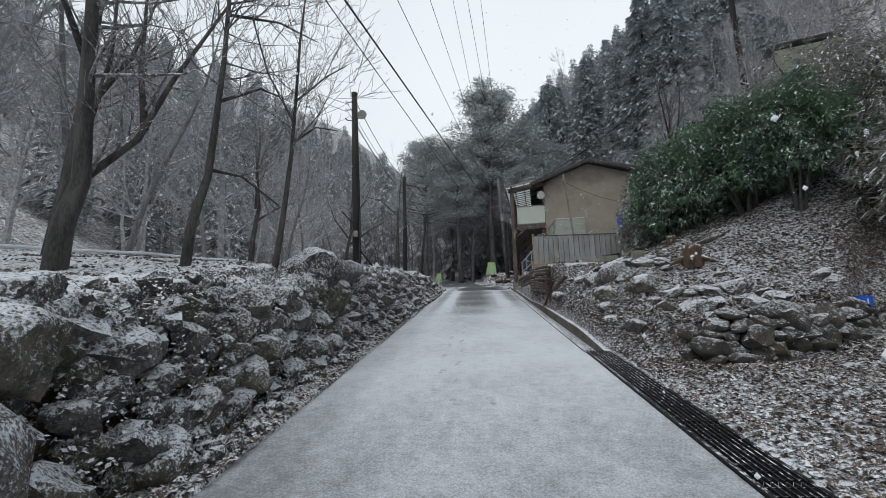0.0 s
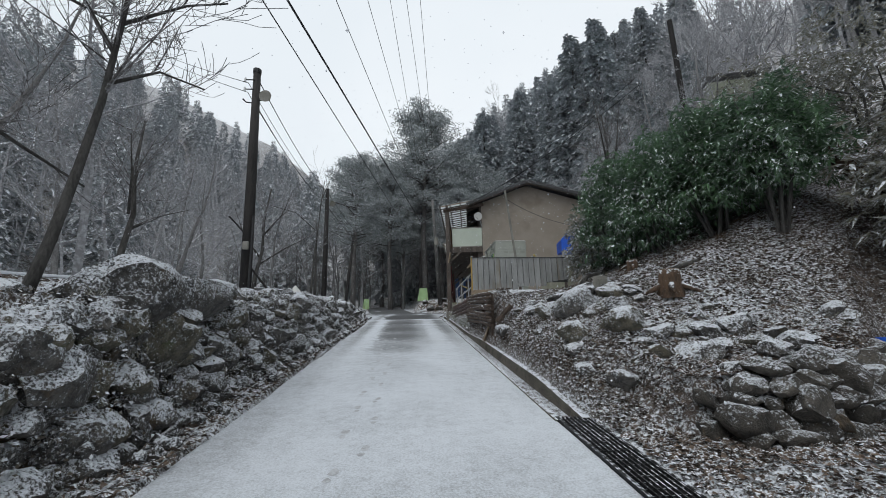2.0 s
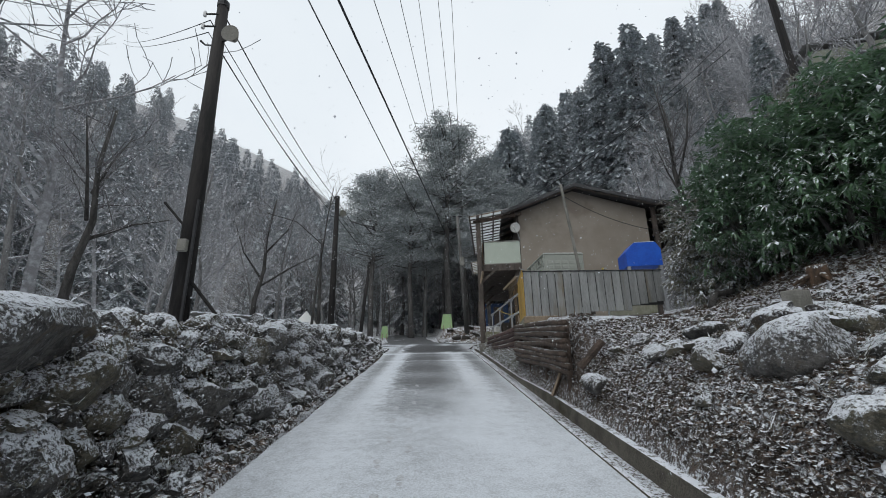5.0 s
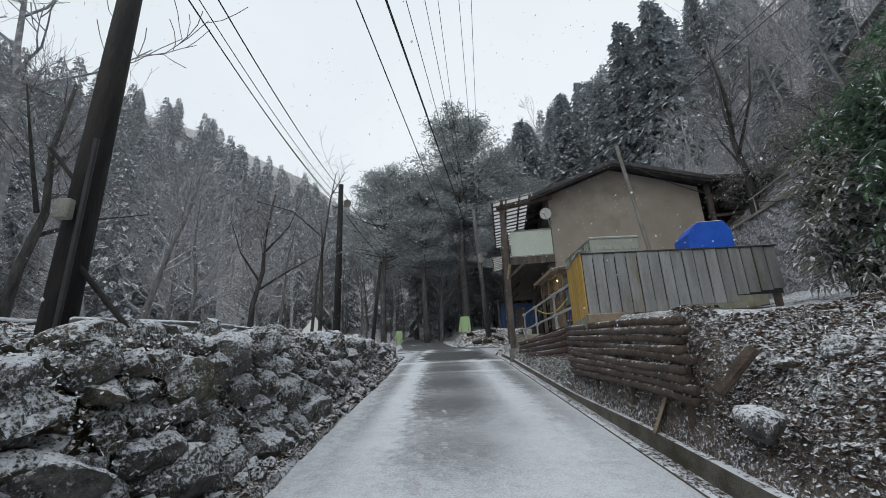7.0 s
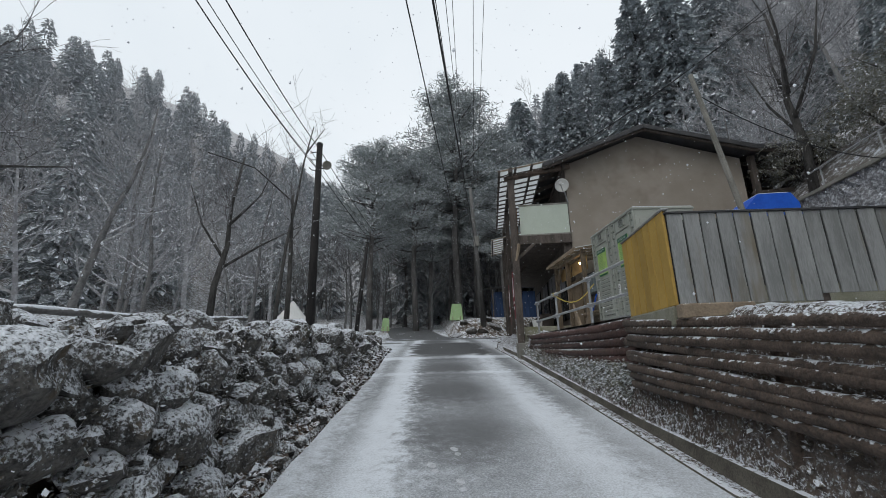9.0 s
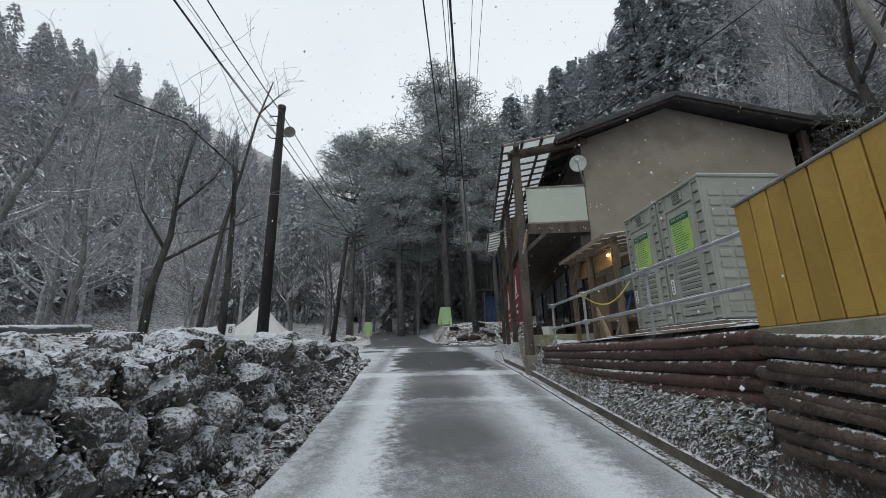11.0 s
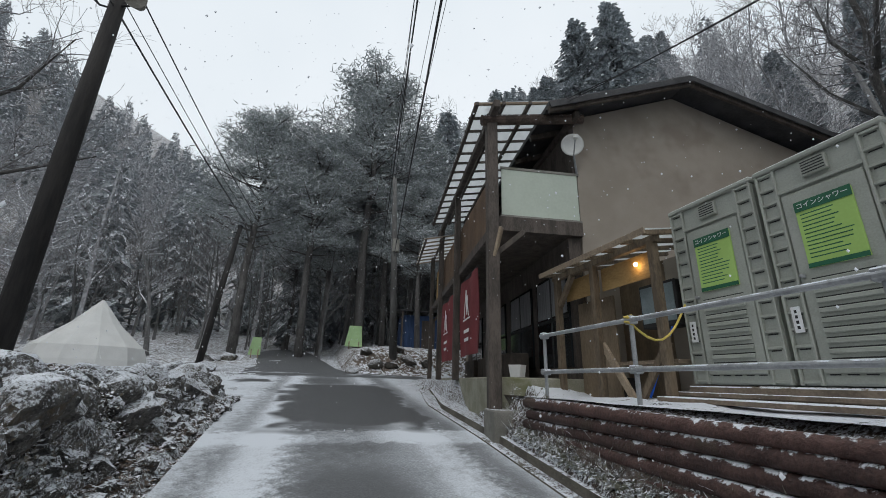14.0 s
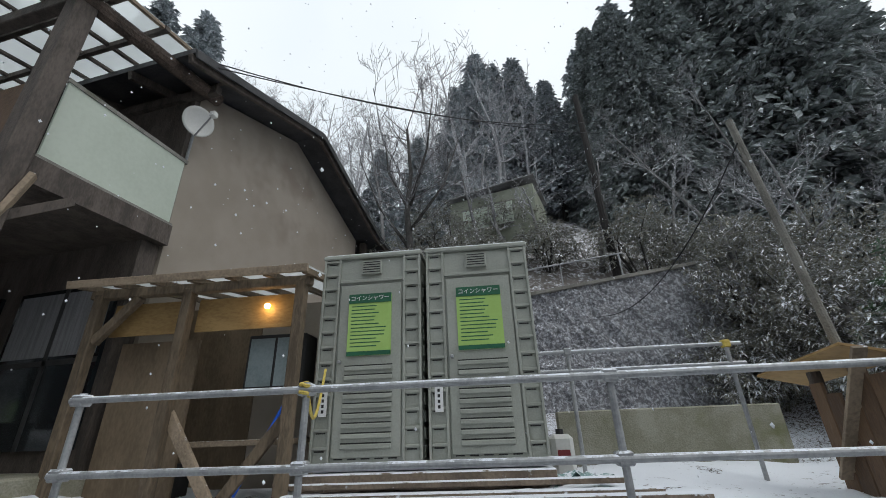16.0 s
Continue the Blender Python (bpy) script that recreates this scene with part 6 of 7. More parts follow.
def hut():
    """The blue hut beyond the bend."""
    h = thing("hut", RF @ pose(6.2, 42.0, ground_z(42.0, 6.2)), "small hut with dark blue walls and a dark roof", "hut")
    part("wall", boxed(-1.6, 1.6, 0, 2.4, -0.2, 2.1), surface("blue_boards", (0.02, 0.045, 0.11), (0.04, 0.08, 0.18), 3, 0.8, 0.3, stretch=(4, 4, 0.4)), h)
    part("roof", boxed(-2.1, 2.1, -0.7, 2.8, 0, 0.08, m=pose(0, 0, 2.35, 8)), M_ROOF, h)
    part("door", boxed(-0.5, 0.35, -0.03, 0.0, -0.1, 1.8), M_DARKWOOD, h)
    for x in (-1.9, 1.9):
        part("post", boxed(x - 0.05, x + 0.05, -0.6, -0.5, -0.2, 2.25), M_DARKWOOD, h)


hut()

# ---------------------------------------------------------------- yard beside the house


def lean_to():
    t = thing("lean_to", RF @ pose(3.3, 20.05, 3.08), "open timber lean-to with plywood boards and a warm bulb", "shelter")
    L, D, H = 2.3, 1.25, 1.95
    for y in (0.05, 1.25, 2.25):
        part("post", beamed((0, y, -0.05), (0, y, H), 0.1, 0.1), M_LOG2, t)
    for y in (0.05, 2.25):
        part("post", beamed((D, y, -0.05), (D, y, H + 0.25), 0.09, 0.09), M_LOG2, t)
    part("brace", beamed((0, 2.2, 1.45), (0, 1.8, H - 0.05), 0.07, 0.09), M_LOG2, t)
    part("brace", beamed((0.05, 1.25, 0.75), (0.05, 0.7, 0.0), 0.05, 0.1), M_PLANK, t)
    part("brace", beamed((0.1, 0.1, 0.7), (0.1, 0.65, 0.0), 0.05, 0.1), M_LOG2, t)
    part("front_beam", beamed((0, -0.05, H), (0, L + 0.05, H), 0.09, 0.1), M_LOG2, t)
    roof = part("roof", boxed(-0.22, D + 0.1, -0.1, L + 0.15, 0, 0.012, m=pose(0, 0, H + 0.1, 0, -9, 0)), M_CLEAR, t, "translucent sheet with snow")
    for k in range(7):
        y = -0.06 + k * 0.395
        part("lath", boxed(-0.22, D + 0.1, y - 0.03, y + 0.03, -0.06, -0.004, m=pose(0, 0, H + 0.1, 0, -9, 0)), M_LOG2, roof)
    part("eave_board", boxed(-0.25, -0.22, -0.1, L + 0.15, -0.05, 0.03, 0.005, m=pose(0, 0, H + 0.1, 0, -9, 0)), M_PLANK, roof)
    part("plywood", boxed(0.10, 0.115, 0.08, 1.2, 1.52, 1.86), M_PLY, t, "yellow plywood band")
    part("plywood", boxed(0.10, 0.115, 1.28, 2.15, 1.52, 1.86), M_PLY, t, "yellow plywood band")
    part("back_wall", boxed(D - 0.05, D - 0.02, 1.1, L, 0, 2.1), M_LEANWALL, t)
    part("back_panel", boxed(D - 0.05, D - 0.02, 0, 1.09, 0, 2.1), M_STUCCO, t, "grey-beige panel")
    part("low_board", boxed(0.35, 0.38, 1.3, 2.2, 0.0, 1.5), M_LEANWALL, t, "brown board between the posts")
    part("crate", boxed(0.45, 0.75, 1.4, 1.8, 0.0, 0.3, 0.01), M_CABIN_DARK, t)
    part("shovel_handle", tubed((0.15, 0.55, 0.05), (0.3, 0.2, 0.9), 0.016, seg=6), M_BLUE, t)
    cabinet = part("wall_cabinet", boxed(0.32, 0.62, 0.1, 0.72, 0.92, 1.5, 0.01), M_CABIN_DARK, t, "dark cabinet with grey glass doors")
    part("pane", boxed(0.312, 0.318, 0.43, 0.69, 0.98, 1.46), M_GLASS2, cabinet)
    part("pane", boxed(0.312, 0.318, 0.13, 0.40, 0.98, 1.46), M_GLASS2, cabinet)
    part("counter", boxed(0.2, 0.75, 0.1, 1.15, 0.45, 0.5, 0.005), M_PLANK, t)
    part("cord", tubed((0.12, 0.42, H - 0.1), (0.12, 0.42, H - 0.16), 0.006, seg=5), M_WIRE, t)
    bulb = bmesh.new()
    bmesh.ops.create_uvsphere(bulb, u_segments=12, v_segments=8, radius=0.03, matrix=Matrix.Translation((0.05, 0.42, H - 0.22)))
    part("bulb", bulb, M_BULB, t, "warm glowing bulb", smooth=True)


M_LOG2 = surface("aged_brown_timber", (0.10, 0.075, 0.05), (0.2, 0.15, 0.1), 5, 0.8, 0.4, fine=40, stretch=(1, 1, 0.3))
M_GLASS2 = surface("grey_pane", (0.2, 0.25, 0.26), (0.28, 0.33, 0.34), 2, 0.2, 0)
lean_to()
lamp = new("bulb_light", bpy.data.lights.new("bulb_light", "POINT"))
lamp.data.energy, lamp.data.color, lamp.data.shadow_soft_size = 0.8, (1.0, 0.66, 0.3), 0.04
lamp.matrix_world = RF @ pose(3.33, 20.47, 4.78)


def banner(y0, y1, label):
    b = thing("banner", pose(-1.06, y0, 3.8), label, "banner", "red banners under the veranda")
    w = y1 - y0
    bm = bmesh.new()
    cols = 10
    for side in (0.0, 0.012):
        rows = [[bm.verts.new((side + 0.03 * math.sin(k * 0.9 + z * 2), w * k / cols, z)) for k in range(cols + 1)] for z in (0, 0.4, 0.8, 1.2, 1.68)]
        for a, c in zip(rows, rows[1:]):
            for k in range(cols):
                bm.faces.new((a[k], a[k + 1], c[k + 1], c[k]))
    bmesh.ops.recalc_face_normals(bm, faces=bm.faces)
    part("cloth", bm, M_RED, b, smooth=True)
    part("rod", tubed((0, -0.05, 1.7), (0, w + 0.05, 1.7), 0.015, seg=8), M_WIRE, b)
    mark = bmesh.new()
    m = pose(-0.045, w * 0.5, 0.95, 90, 0, -90)
    for (x0, y0_), (x1, y1_) in (((-0.25, -0.15), (-0.05, 0.45)), ((-0.05, 0.45), (0.02, -0.1)), ((-0.02, 0.3), (0.22, -0.15)), ((-0.35, -0.2), (0.35, -0.2)), ((0.02, 0.02), (0.12, 0.3))):
        beam(mark, m @ Vector((x0, y0_, 0)), m @ Vector((x1, y1_, 0)), 0.012, 0.035)
    part("emblem", mark, M_WHITE, b)
    for ww, zz in ((0.5, 0.5), (0.4, 0.32)):
        part("print_line", boxed(-0.05, -0.042, w * 0.5 - ww / 2, w * 0.5 + ww / 2, zz - 0.035, zz + 0.035), M_WHITE, b)


banner(23.75, 25.5, "dark red cloth banner with a white emblem")
banner(26.6, 28.5, "dark red cloth banner with a white emblem")


def water_tank():
    t = thing("water_tank", pose(3.8, 19.4, 5.12, 0, 0, 0), "bright blue plastic water tank with sloping corners and snow", "tank")
    bm = bmesh.new()
    prof = [(0, 0), (1.12, 0), (1.12, 0.56), (0.98, 0.8), (0.3, 0.8), (0, 0.48)]
    a = [bm.verts.new((x, 0, z)) for x, z in prof]
    c = [bm.verts.new((x, 0.9, z)) for x, z in prof]
    bm.faces.new(a)
    bm.faces.new(c[::-1])
    for k in range(6):
        bm.faces.new((a[k], c[k], c[(k + 1) % 6], a[(k + 1) % 6]))
    bmesh.ops.recalc_face_normals(bm, faces=bm.faces)
    part("body", bm, M_BLUE, t)
    for x in (0.06, 1.06):
        for y in (0.06, 0.84):
            part("stand_leg", boxed(x - 0.05, x + 0.05, y - 0.05, y + 0.05, -1.9, 0.0), M_STEEL, t)
    part("lid", tubed((0.64, 0.45, 0.8), (0.64, 0.45, 0.86), 0.2, seg=16), M_BLUE, t)
    part("snow_cap", boxed(0.32, 0.96, 0.02, 0.88, 0.802, 0.825, 0.01), M_SNOW, t, "thin snow on the tank")


water_tank()


def retaining_wall():
    w = thing("wall_retaining", RF, "rough grey retaining wall flecked with snow", "wall", kind="structure")
    bm = bmesh.new()
    rows = []
    for s in spread([(13.1, 21.6, 0.14)]):
        top = lerp_table(s, (13.1, 17.5, 21.6), (6.9, 6.35, 6.0))
        col = []
        for k in range(19):
            f = k / 18
            col.append(bm.verts.new((8.62 + 0.28 * f + 0.08 * noise.noise((s * 3.1, f * 8, 5)) + 0.08 * noise.noise((s * 6, f * 17, 2)), s, 3.4 + (top - 3.4) * f)))
        col.append(bm.verts.new((9.3, s, top)))
        rows.append(col)
    for a, b in zip(rows, rows[1:]):
        for k in range(19):
            bm.faces.new((a[k], a[k + 1], b[k + 1], b[k]))
    part("stonework", bm, M_GREYTREND, w, smooth=False)
    part("coping", beamed((8.95, 13.1, 6.93), (8.95, 17.5, 6.38), 0.24, 0.08), M_CONC, w)
    part("coping", beamed((8.95, 17.5, 6.38), (8.95, 21.6, 6.03), 0.24, 0.08), M_CONC, w)


retaining_wall()
t = thing("handrail", RF, "thin pipe handrail above the retaining wall", "railing")
part("tube", tubed((9.05, 14.9, 7.35), (9.05, 19.5, 6.8), 0.02), M_STEEL, t)
for s, z in ((15.0, 7.34), (16.4, 7.17), (17.8, 7.0), (19.2, 6.83)):
    part("post", tubed((9.05, s, z - 0.65), (9.05, s, z), 0.018), M_STEEL, t)
solid("block_wall", boxed(5.15, 5.32, 14.9, 17.5, 3.0, 3.76, 0.015), M_CONC_BARE, RF, "low mossy concrete wall behind the cabins", "wall")
t = thing("pipe_railing", RF, "second galvanised pipe railing beside the cabins", "railing")
for z in (4.15, 4.36):
    part("tube", tubed((4.4, 15.55, z), (4.4, 17.9, z), 0.022), M_STEEL, t)
for s in (15.7, 17.4):
    part("post", tubed((4.4, s, 3.0), (4.4, s, 4.4), 0.022), M_STEEL, t)
    part("clamp", boxed(4.36, 4.44, s - 0.04, s + 0.04, 4.32, 4.4, 0.01), M_YROPE if s < 16 else M_STEEL, t)


def hillside_shed():
    h = thing("hillside_shed", pose(10.4, 21.0, 9.45, 0, 0, -100), "pale green shed on the hillside with a flat roof", "shed")
    part("wall", boxed(0, 3.2, 0, 2.2, -0.8, 2.1, 0.01), M_SHEDWALL, h)
    part("roof", boxed(-0.2, 3.3, -0.2, 2.3, 0, 0.06, 0.01, m=pose(0, 0, 2.14, 0, -3)), M_SHEDROOF, h)
    window = part("window", boxed(0.5, 2.4, -0.03, 0.0, 0.75, 1.6, 0.005), M_PANEL, h)
    part("window_rail", boxed(0.45, 2.45, -0.05, -0.03, 1.6, 1.66), M_CONC, window)
    part("window_rail", boxed(0.45, 2.45, -0.05, -0.03, 0.69, 0.75), M_CONC, window)


hillside_shed()
rope = [(2.34 + 1.08 * k / 8, 19.5 + 0.32 * k / 8, 3.86 - 0.28 * math.sin(math.pi * k / 8) + 0.3 * k / 8) for k in range(9)]
solid("rope", path_tubed([(x - 0.04, y, z) for x, y, z in rope], [0.012] * 9, 6), M_YROPE, RF, "yellow and white rope tied to the railing", "rope")
solid("rope_knot", path_tubed([(2.33 + 0.04 * math.cos(k * 0.8), 19.53 + 0.04 * math.sin(k * 0.8), 3.93 - 0.006 * k) for k in range(14)], [0.013] * 14, 6), M_YROPE, RF, "yellow rope knotted round a railing post", "rope")
t = thing("water_jug", RF @ pose(4.3, 17.62, 3.1), "white plastic water jug with a red label beside the cabins", "jug")
part("body", boxed(-0.14, 0.14, -0.11, 0.11, 0.0, 0.42, 0.04), M_DISH, t)
part("cap", tubed((0, 0, 0.42), (0, 0, 0.47), 0.04, seg=12), M_WIRE, t)
part("label", boxed(-0.146, -0.141, -0.06, 0.06, 0.15, 0.28), M_RED, t)
t = thing("bucket", pose(-0.55, 22.95, 3.36), "white square bucket under the veranda", "bucket")
part("body", tubed((0, 0, 0), (0, 0, 0.2), 0.13, 0.16, seg=4), M_WHITE, t)
for k in range(3):
    solid("firewood_rack", boxed(-0.05, 0.35, 0, 1.2, 0, 0.5, 0.01), M_DARKWOOD, pose(-0.2, 24.3 + 1.7 * k, 3.36), "dark stacked timber under the veranda", "woodpile", "stacks under the veranda")
bm = bmesh.new()
grid = [[bm.verts.new((0.7 * i / 10, 0.34 * j / 6, max(0.01, 0.09 + 0.09 * noise.noise((i * 0.55, j * 0.7, 4))) * math.sin(math.pi * (i + 0.6) / 11.2))) for j in range(7)] for i in range(11)]
for p, q in zip(grid, grid[1:]):
    for j in range(6):
        bm.faces.new((p[j], q[j], q[j + 1], p[j + 1]))
solid("plastic_sheet", bm, surface("pale_teal_plastic", (0.16, 0.30, 0.29), (0.26, 0.42, 0.40), 3, 0.45, 0.1, snow=0.3), RF @ pose(3.35, 17.85, 3.13, 0, 0, -68), "crumpled pale teal plastic sheet on the snow", "sheet", smooth=True)
solid("prop_plank", beamed((0, 0, 0), (0.16, -0.12, 0.42), 0.11, 0.035), M_PLANK, RF @ pose(1.98, 12.75, road_z(12.75) + 0.12), "pale plank propped against the bank", "plank")

# ---------------------------------------------------------------- litter, grass, footprints


M_LITTER = surface("dead_leaves", (0.05, 0.038, 0.03), (0.17, 0.12, 0.085), 9, 0.85, 0.2, snow=0.36, fine=60, flecks=30, grain=0.6, rime_haze=0.08)


def litter():
    """Small stones and leaves on the verge and the banks."""
    rnd = random.Random(77)
    verts, faces = [], []
    for _ in range(64000):
        if rnd.random() < 0.3:
            s, n = rnd.uniform(0.5, 7), rnd.uniform(2.12, 5.5)
        elif rnd.random() < 0.66:
            s, n = rnd.uniform(5.5, 12.6), 2.15 + 5.4 * rnd.random() ** 1.3
        elif rnd.random() < 0.5:
            s, n = rnd.uniform(-1, 25), rnd.uniform(-2.35, -1.8)
        else:
            s, n = rnd.uniform(2, 24), rnd.uniform(-7.5, -2.7)
        z = ground_z(s, n) + 0.012
        d = rnd.uniform(0.015, 0.05) if n < -1.5 and n > -2.4 else rnd.uniform(0.014, 0.04)
        i = len(verts)
        a = rnd.uniform(0, 6.28)
        c, q = math.cos(a) * d, math.sin(a) * d
        e = rnd.uniform(0.3, 0.9) * d
        verts += [(n + c, s + q, z + rnd.uniform(-0.01, 0.02)), (n - q * 0.6, s + c * 0.6, z + e), (n - c, s - q, z + rnd.uniform(-0.01, 0.02)), (n + q * 0.6, s - c * 0.6, z + rnd.uniform(-0.005, 0.01))]
        faces += [(i, i + 1, i + 2), (i, i + 2, i + 3)]
    ob = new("leaf_litter", plain_mesh("leaf_litter", verts, faces, M_LITTER))
    ob.matrix_world = RF
    tagged(ob, "dead leaves and small stones scattered over the banks", "litter", kind="stuff")


litter()


def wall_moss():
    """Moss, dead leaves and snow crumbs that cling to the dry-stone wall."""
    rnd = random.Random(79)
    verts, faces = [], []
    for _ in range(46000):
        s = rnd.uniform(-1.5, 25.3)
        f = rnd.uniform(0.0, 1.05)
        r, t = road_z(s), left_top(s)
        o = Vector((-2.27 - wall_back(s) - 0.3 * f + rnd.gauss(0, 0.075) - (rnd.uniform(0, 0.5) if f > 1 else 0), s, r + (t - r) * min(f, 1.02) + 0.02))
        d = rnd.uniform(0.01, 0.028)
        a = Vector((rnd.gauss(0, 1), rnd.gauss(0, 1), rnd.gauss(0, 0.6))).normalized() * d
        b = a.cross(Vector((rnd.gauss(0, 1), rnd.gauss(0, 1), rnd.gauss(0, 1)))).normalized() * d * 0.6
        i = len(verts)
        verts += [tuple(o - a), tuple(o + b), tuple(o + a), tuple(o - b)]
        faces += [(i, i + 1, i + 2), (i, i + 2, i + 3)]
    ob = new("wall_moss", plain_mesh("wall_moss", verts, faces, M_MOSS))
    ob.matrix_world = RF
    tagged(ob, "moss and dead leaves clinging to the dry-stone wall", "moss", kind="stuff")


M_MOSS = surface("moss_and_leaves", (0.05, 0.045, 0.034), (0.15, 0.124, 0.09), 3, 0.9, 0.1, snow=0.74, fine=50, flecks=30, c3=(0.12, 0.088, 0.045), rime_haze=0.62)
wall_moss()


def verge_leaves():
    """Low creeping leaves on the strip between the gutter and the log walls."""
    rnd = random.Random(80)
    verts, faces = [], []
    for k in range(13200):
        s = rnd.uniform(12.2, 23.0)
        f = rnd.random()
        r = road_z(s)
        o = Vector((2.1 + 0.12 * f + rnd.gauss(0, 0.03), s, r + 0.12 + f * max(0.1, 2.5 - r) * 0.8))
        if k < 8000:
            s = rnd.uniform(6.6, 12.2)
            n = 2.08 + 1.6 * f * f
            o = Vector((n, s, ground_z(s, n) + 0.025))
        d = rnd.uniform(0.02, 0.05) * (0.55 if k < 8000 else 1.0)
        a = Vector((rnd.gauss(-0.6, 0.6), rnd.gauss(0, 1), rnd.gauss(0.2, 0.6))).normalized() * d
        b = a.cross(Vector((rnd.gauss(-1, 0.4), rnd.gauss(0, 0.4), rnd.gauss(0.5, 0.4)))).normalized() * d * 0.5
        i = len(verts)
        verts += [tuple(o - a), tuple(o + b), tuple(o + a), tuple(o - b)]
        faces += [(i, i + 1, i + 2), (i, i + 2, i + 3)]
    ob = new("verge_leaves", plain_mesh("verge_leaves", verts, faces, M_MOSS))
    ob.matrix_world = RF
    tagged(ob, "creeping leaves and litter on the verge beside the gutter", "litter", kind="stuff")


verge_leaves()


def verge_grass():
    """Dwarf bamboo on the slope between the gutter and the red rails."""
    rnd = random.Random(83)
    verts, faces = [], []
    for _ in range(2300):
        s = rnd.uniform(15.8, 21.6)
        f = rnd.random()
        high = max(0.12, 2.42 - road_z(s))
        o = Vector((2.09 + 0.1 * f, s, road_z(s) + 0.1 + f * high * 0.9))
        for _ in range(7):
            d = Vector((rnd.gauss(-0.5, 0.45), rnd.gauss(0, 0.8), rnd.gauss(0.35, 0.5))).normalized()
            n = rnd.uniform(0.05, 0.11)
            w = d.cross(Vector((rnd.gauss(-1, 0.4), rnd.gauss(0, 0.4), rnd.gauss(0.8, 0.3)))).normalized() * n * 0.17
            i = len(verts)
            verts += [tuple(o), tuple(o + d * n * 0.5 + w), tuple(o + d * n - Vector((0, 0, n * 0.25))), tuple(o + d * n * 0.5 - w)]
            faces += [(i, i + 1, i + 2), (i, i + 2, i + 3)]
    ob = new("verge_grass", plain_mesh("verge_grass", verts, faces, M_VERGE))
    ob.matrix_world = RF
    tagged(ob, "snow-dusted dwarf bamboo on the strip below the rails", "grass", kind="stuff")


verge_grass()


def dry_tufts():
    rnd = random.Random(78)
    verts, faces = [], []
    for _ in range(620):
        u = rnd.random()
        if u < 0.45:
            s, n = rnd.uniform(12.5, 22), rnd.uniform(2.08, 2.3)
            z = road_z(s) + 0.1 + (n - 2.08) * 2.5
        elif u < 0.75:
            s = rnd.uniform(6, 25)
            f = rnd.uniform(0.1, 1.0)
            n, z = -2.3 - 0.3 * f, road_z(s) + (left_top(s) - road_z(s)) * f
        else:
            s, n = rnd.uniform(7, 12), rnd.uniform(2.3, 6)
            z = ground_z(s, n)
        for _ in range(9):
            d = Vector((rnd.gauss(0, 0.6), rnd.gauss(0, 0.6), rnd.uniform(0.2, 1.0))).normalized() * rnd.uniform(0.06, 0.2)
            w = Vector((rnd.gauss(0, 1), rnd.gauss(0, 1), 0)).normalized() * 0.006
            i = len(verts)
            o = Vector((n + rnd.gauss(0, 0.03), s + rnd.gauss(0, 0.03), z))
            verts += [tuple(o - w), tuple(o + w), tuple(o + d)]
            faces.append((i, i + 1, i + 2))
    ob = new("dry_grass", plain_mesh("dry_grass", verts, faces, M_GRASS))
    ob.matrix_world = RF
    tagged(ob, "dry grass and moss tufts between the stones", "grass", kind="stuff")


dry_tufts()


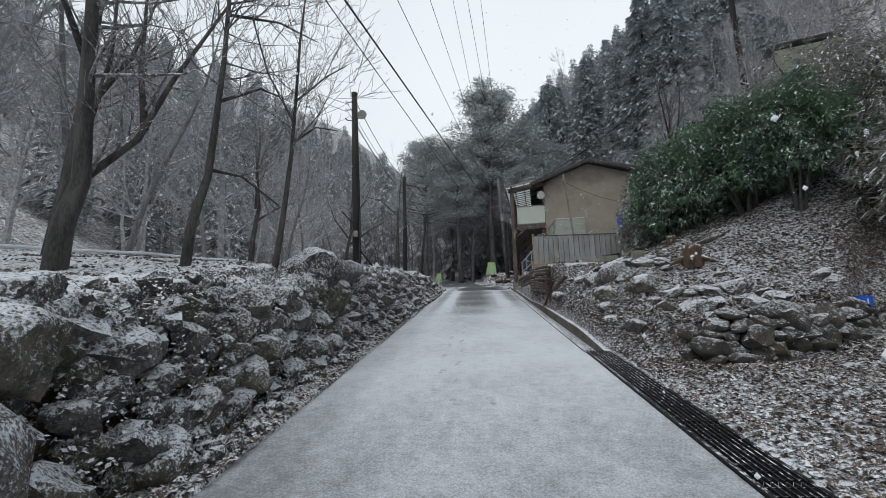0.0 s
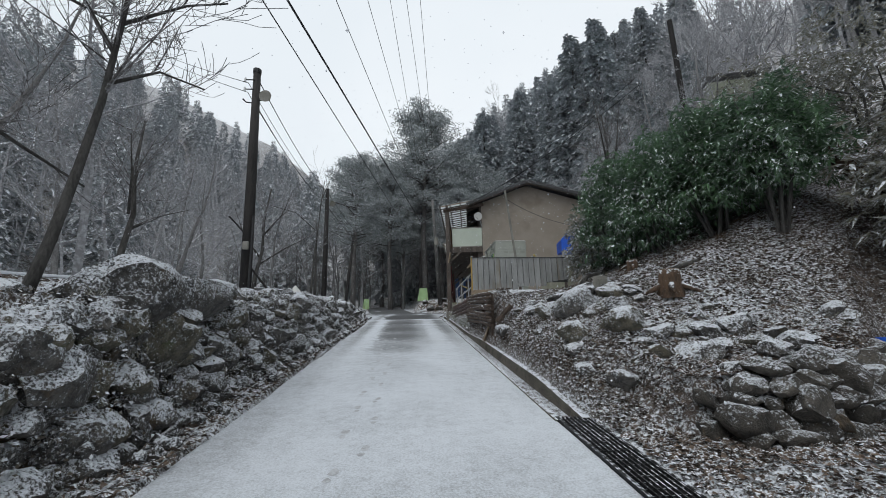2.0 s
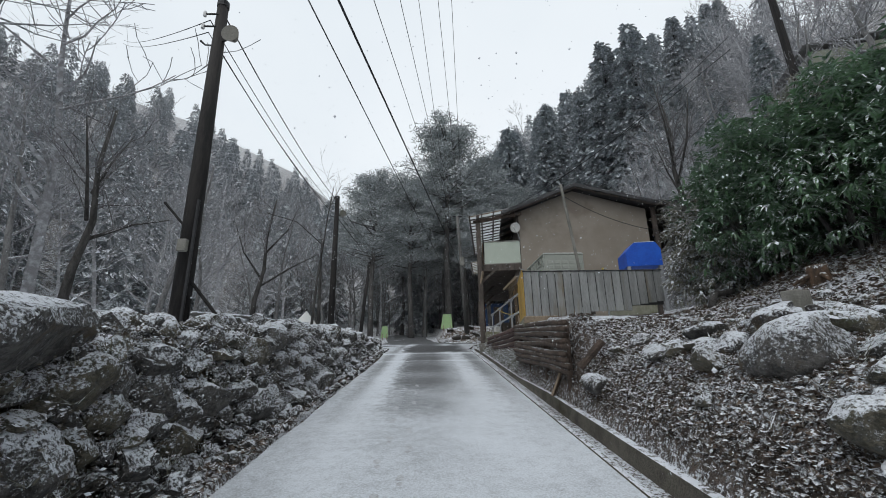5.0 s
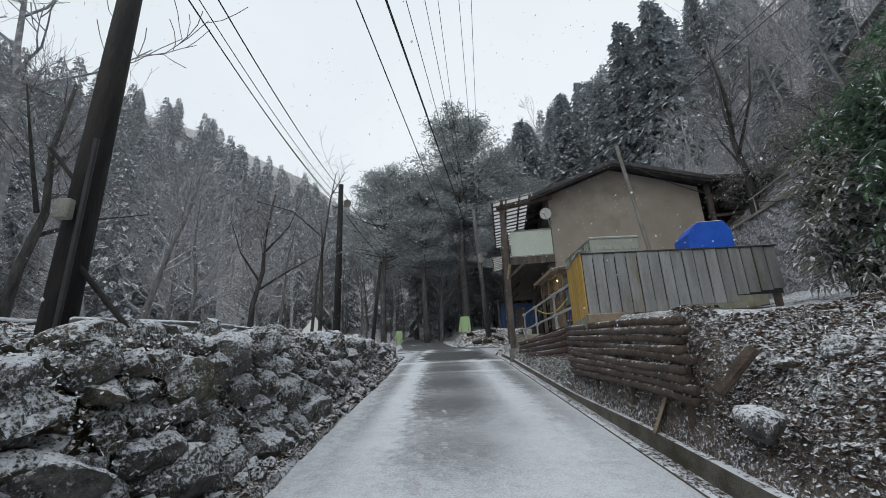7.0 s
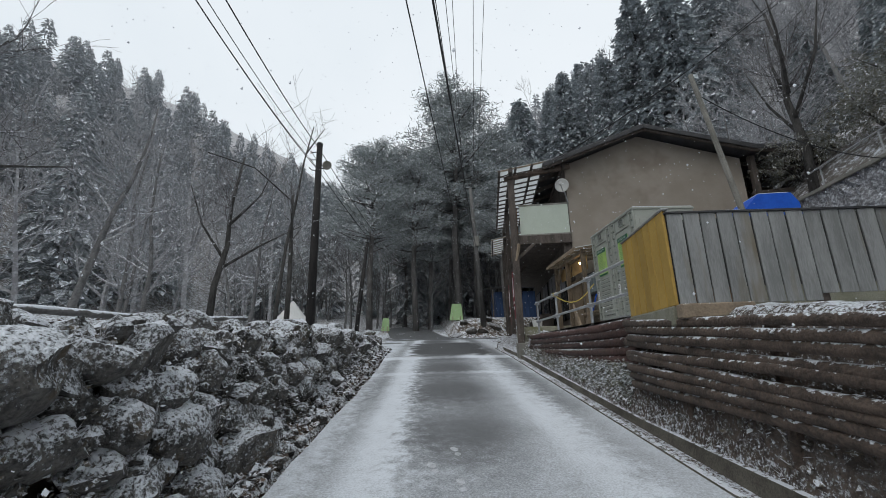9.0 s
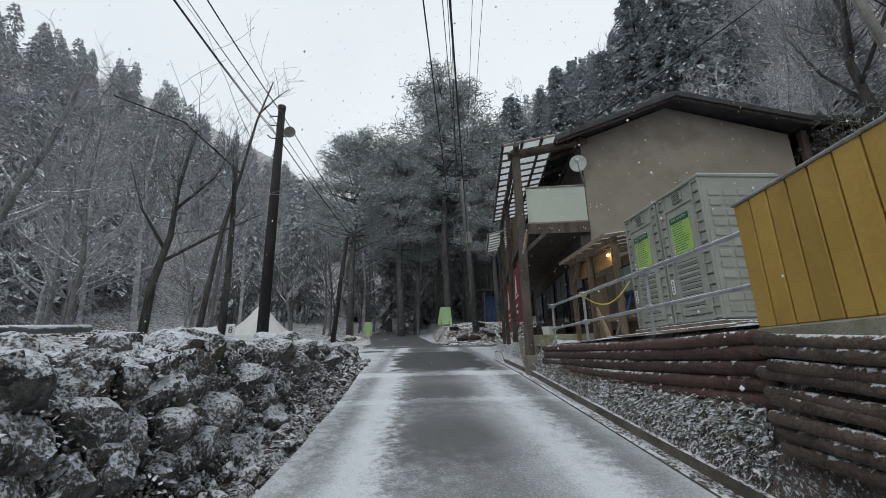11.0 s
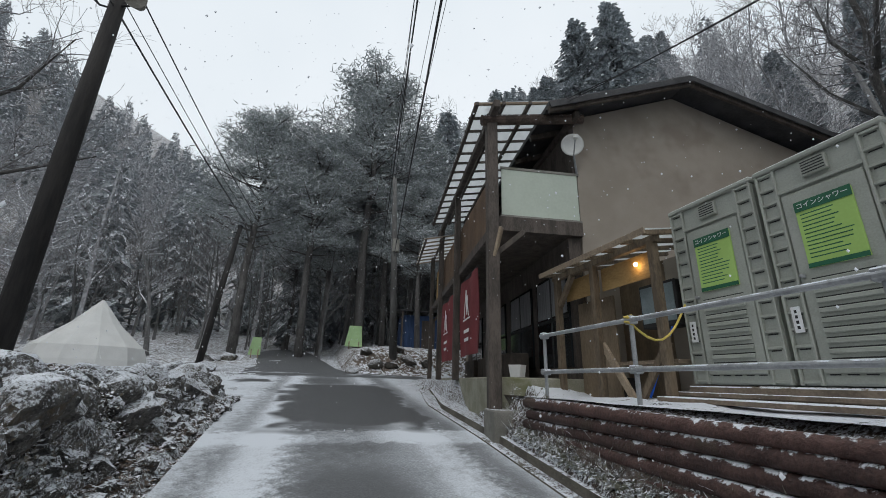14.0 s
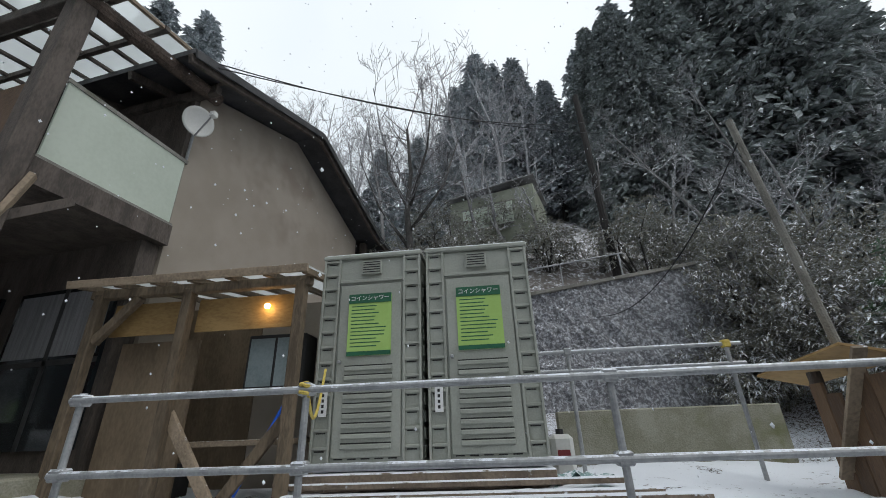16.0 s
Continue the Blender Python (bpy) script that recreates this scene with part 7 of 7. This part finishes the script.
def footprints():
    rnd = random.Random(9)
    bm = bmesh.new()
    side = 1
    spots = []
    s = 1.6
    while s < 15.0:
        side = -side
        spots.append((-0.42 + 0.11 * side + rnd.uniform(-0.04, 0.04), s))
        s += rnd.uniform(0.36, 0.5)
    spots += [(0.35, 3.7), (0.5, 4.05), (0.2, 3.2), (0.1, 4.6), (-0.3, 3.95)]
    for n, s in spots:
        m = pose(n, s, road_z(s) + 0.021, math.degrees(math.atan(0.115)), 0, rnd.uniform(-14, 14))
        for y, rx, ry in ((0.055, 0.042, 0.075), (-0.085, 0.034, 0.045)):
            ring = [bm.verts.new(m @ Vector((rx * math.cos(a) * rnd.uniform(0.7, 1.15), y + ry * math.sin(a) * rnd.uniform(0.75, 1.15), 0.002))) for a in (2 * math.pi * k / 10 for k in range(10))]
            bm.faces.new(ring)
    tagged(solid("footprint_trail", bm, M_TRACK, RF, "trail of grey footprints in the thin snow", "footprints"), kind="stuff")


M_TRACK = surface("trodden_snow", (0.36, 0.37, 0.385), (0.6, 0.615, 0.64), 14, 0.7, 0.3, fine=60, wobble=0)
footprints()


def terrace_snow():
    """The levelled yard beside the house, under fresh snow."""
    bm = bmesh.new()
    rows = []
    for s in spread([(14.45, 22.4, 0.3)]):
        rows.append([bm.verts.new((n, s, max(ground_z(s, n) + 0.012, 3.085 if n < 2.45 else 0) + rumple(s, n, 0.5, 0.008))) for n in spread([(2.28, 5.1, 0.25)])])
    for a, b in zip(rows, rows[1:]):
        for k in range(len(a) - 1):
            bm.faces.new((a[k], a[k + 1], b[k + 1], b[k]))
    solid("terrace", bm, M_YARD, RF, "levelled yard under patchy fresh snow", "ground", kind="structure", smooth=True)


M_YARD = surface("snowy_yard", (0.10, 0.085, 0.07), (0.2, 0.175, 0.15), 5, 0.9, 0.8, snow=0.66, fine=60, flecks=14)
terrace_snow()


def snowfall():
    """Flakes hanging in the air over the lane and the field."""
    rnd = random.Random(21)
    verts, faces = [], []
    for _ in range(9000):
        s, n = rnd.uniform(-1, 34), rnd.uniform(-9, 9)
        if s < 14 and rnd.random() < 0.5:
            continue
        z = road_z(s) + rnd.uniform(0.4, 9.0)
        if -1.4 < n < 0.9 and s < 19.5 and z - road_z(s) < 2.6:
            continue
        d = rnd.uniform(0.005, 0.014)
        i = len(verts)
        verts += [(n - d, s, z), (n + d * 0.8, s - d * 0.7, z), (n + d * 0.2, s + d, z + d * 0.3), (n, s, z + d * 1.3), (n, s, z - d * 1.1)]
        faces += [(i, i + 1, i + 3), (i + 1, i + 2, i + 3), (i + 2, i, i + 3), (i + 1, i, i + 4), (i + 2, i + 1, i + 4), (i, i + 2, i + 4)]
    ob = new("snowfall", plain_mesh("snowfall", verts, faces, M_SNOW))
    ob.matrix_world = RF
    tagged(ob, "small snowflakes falling through the air", "snowflakes", kind="stuff")


snowfall()
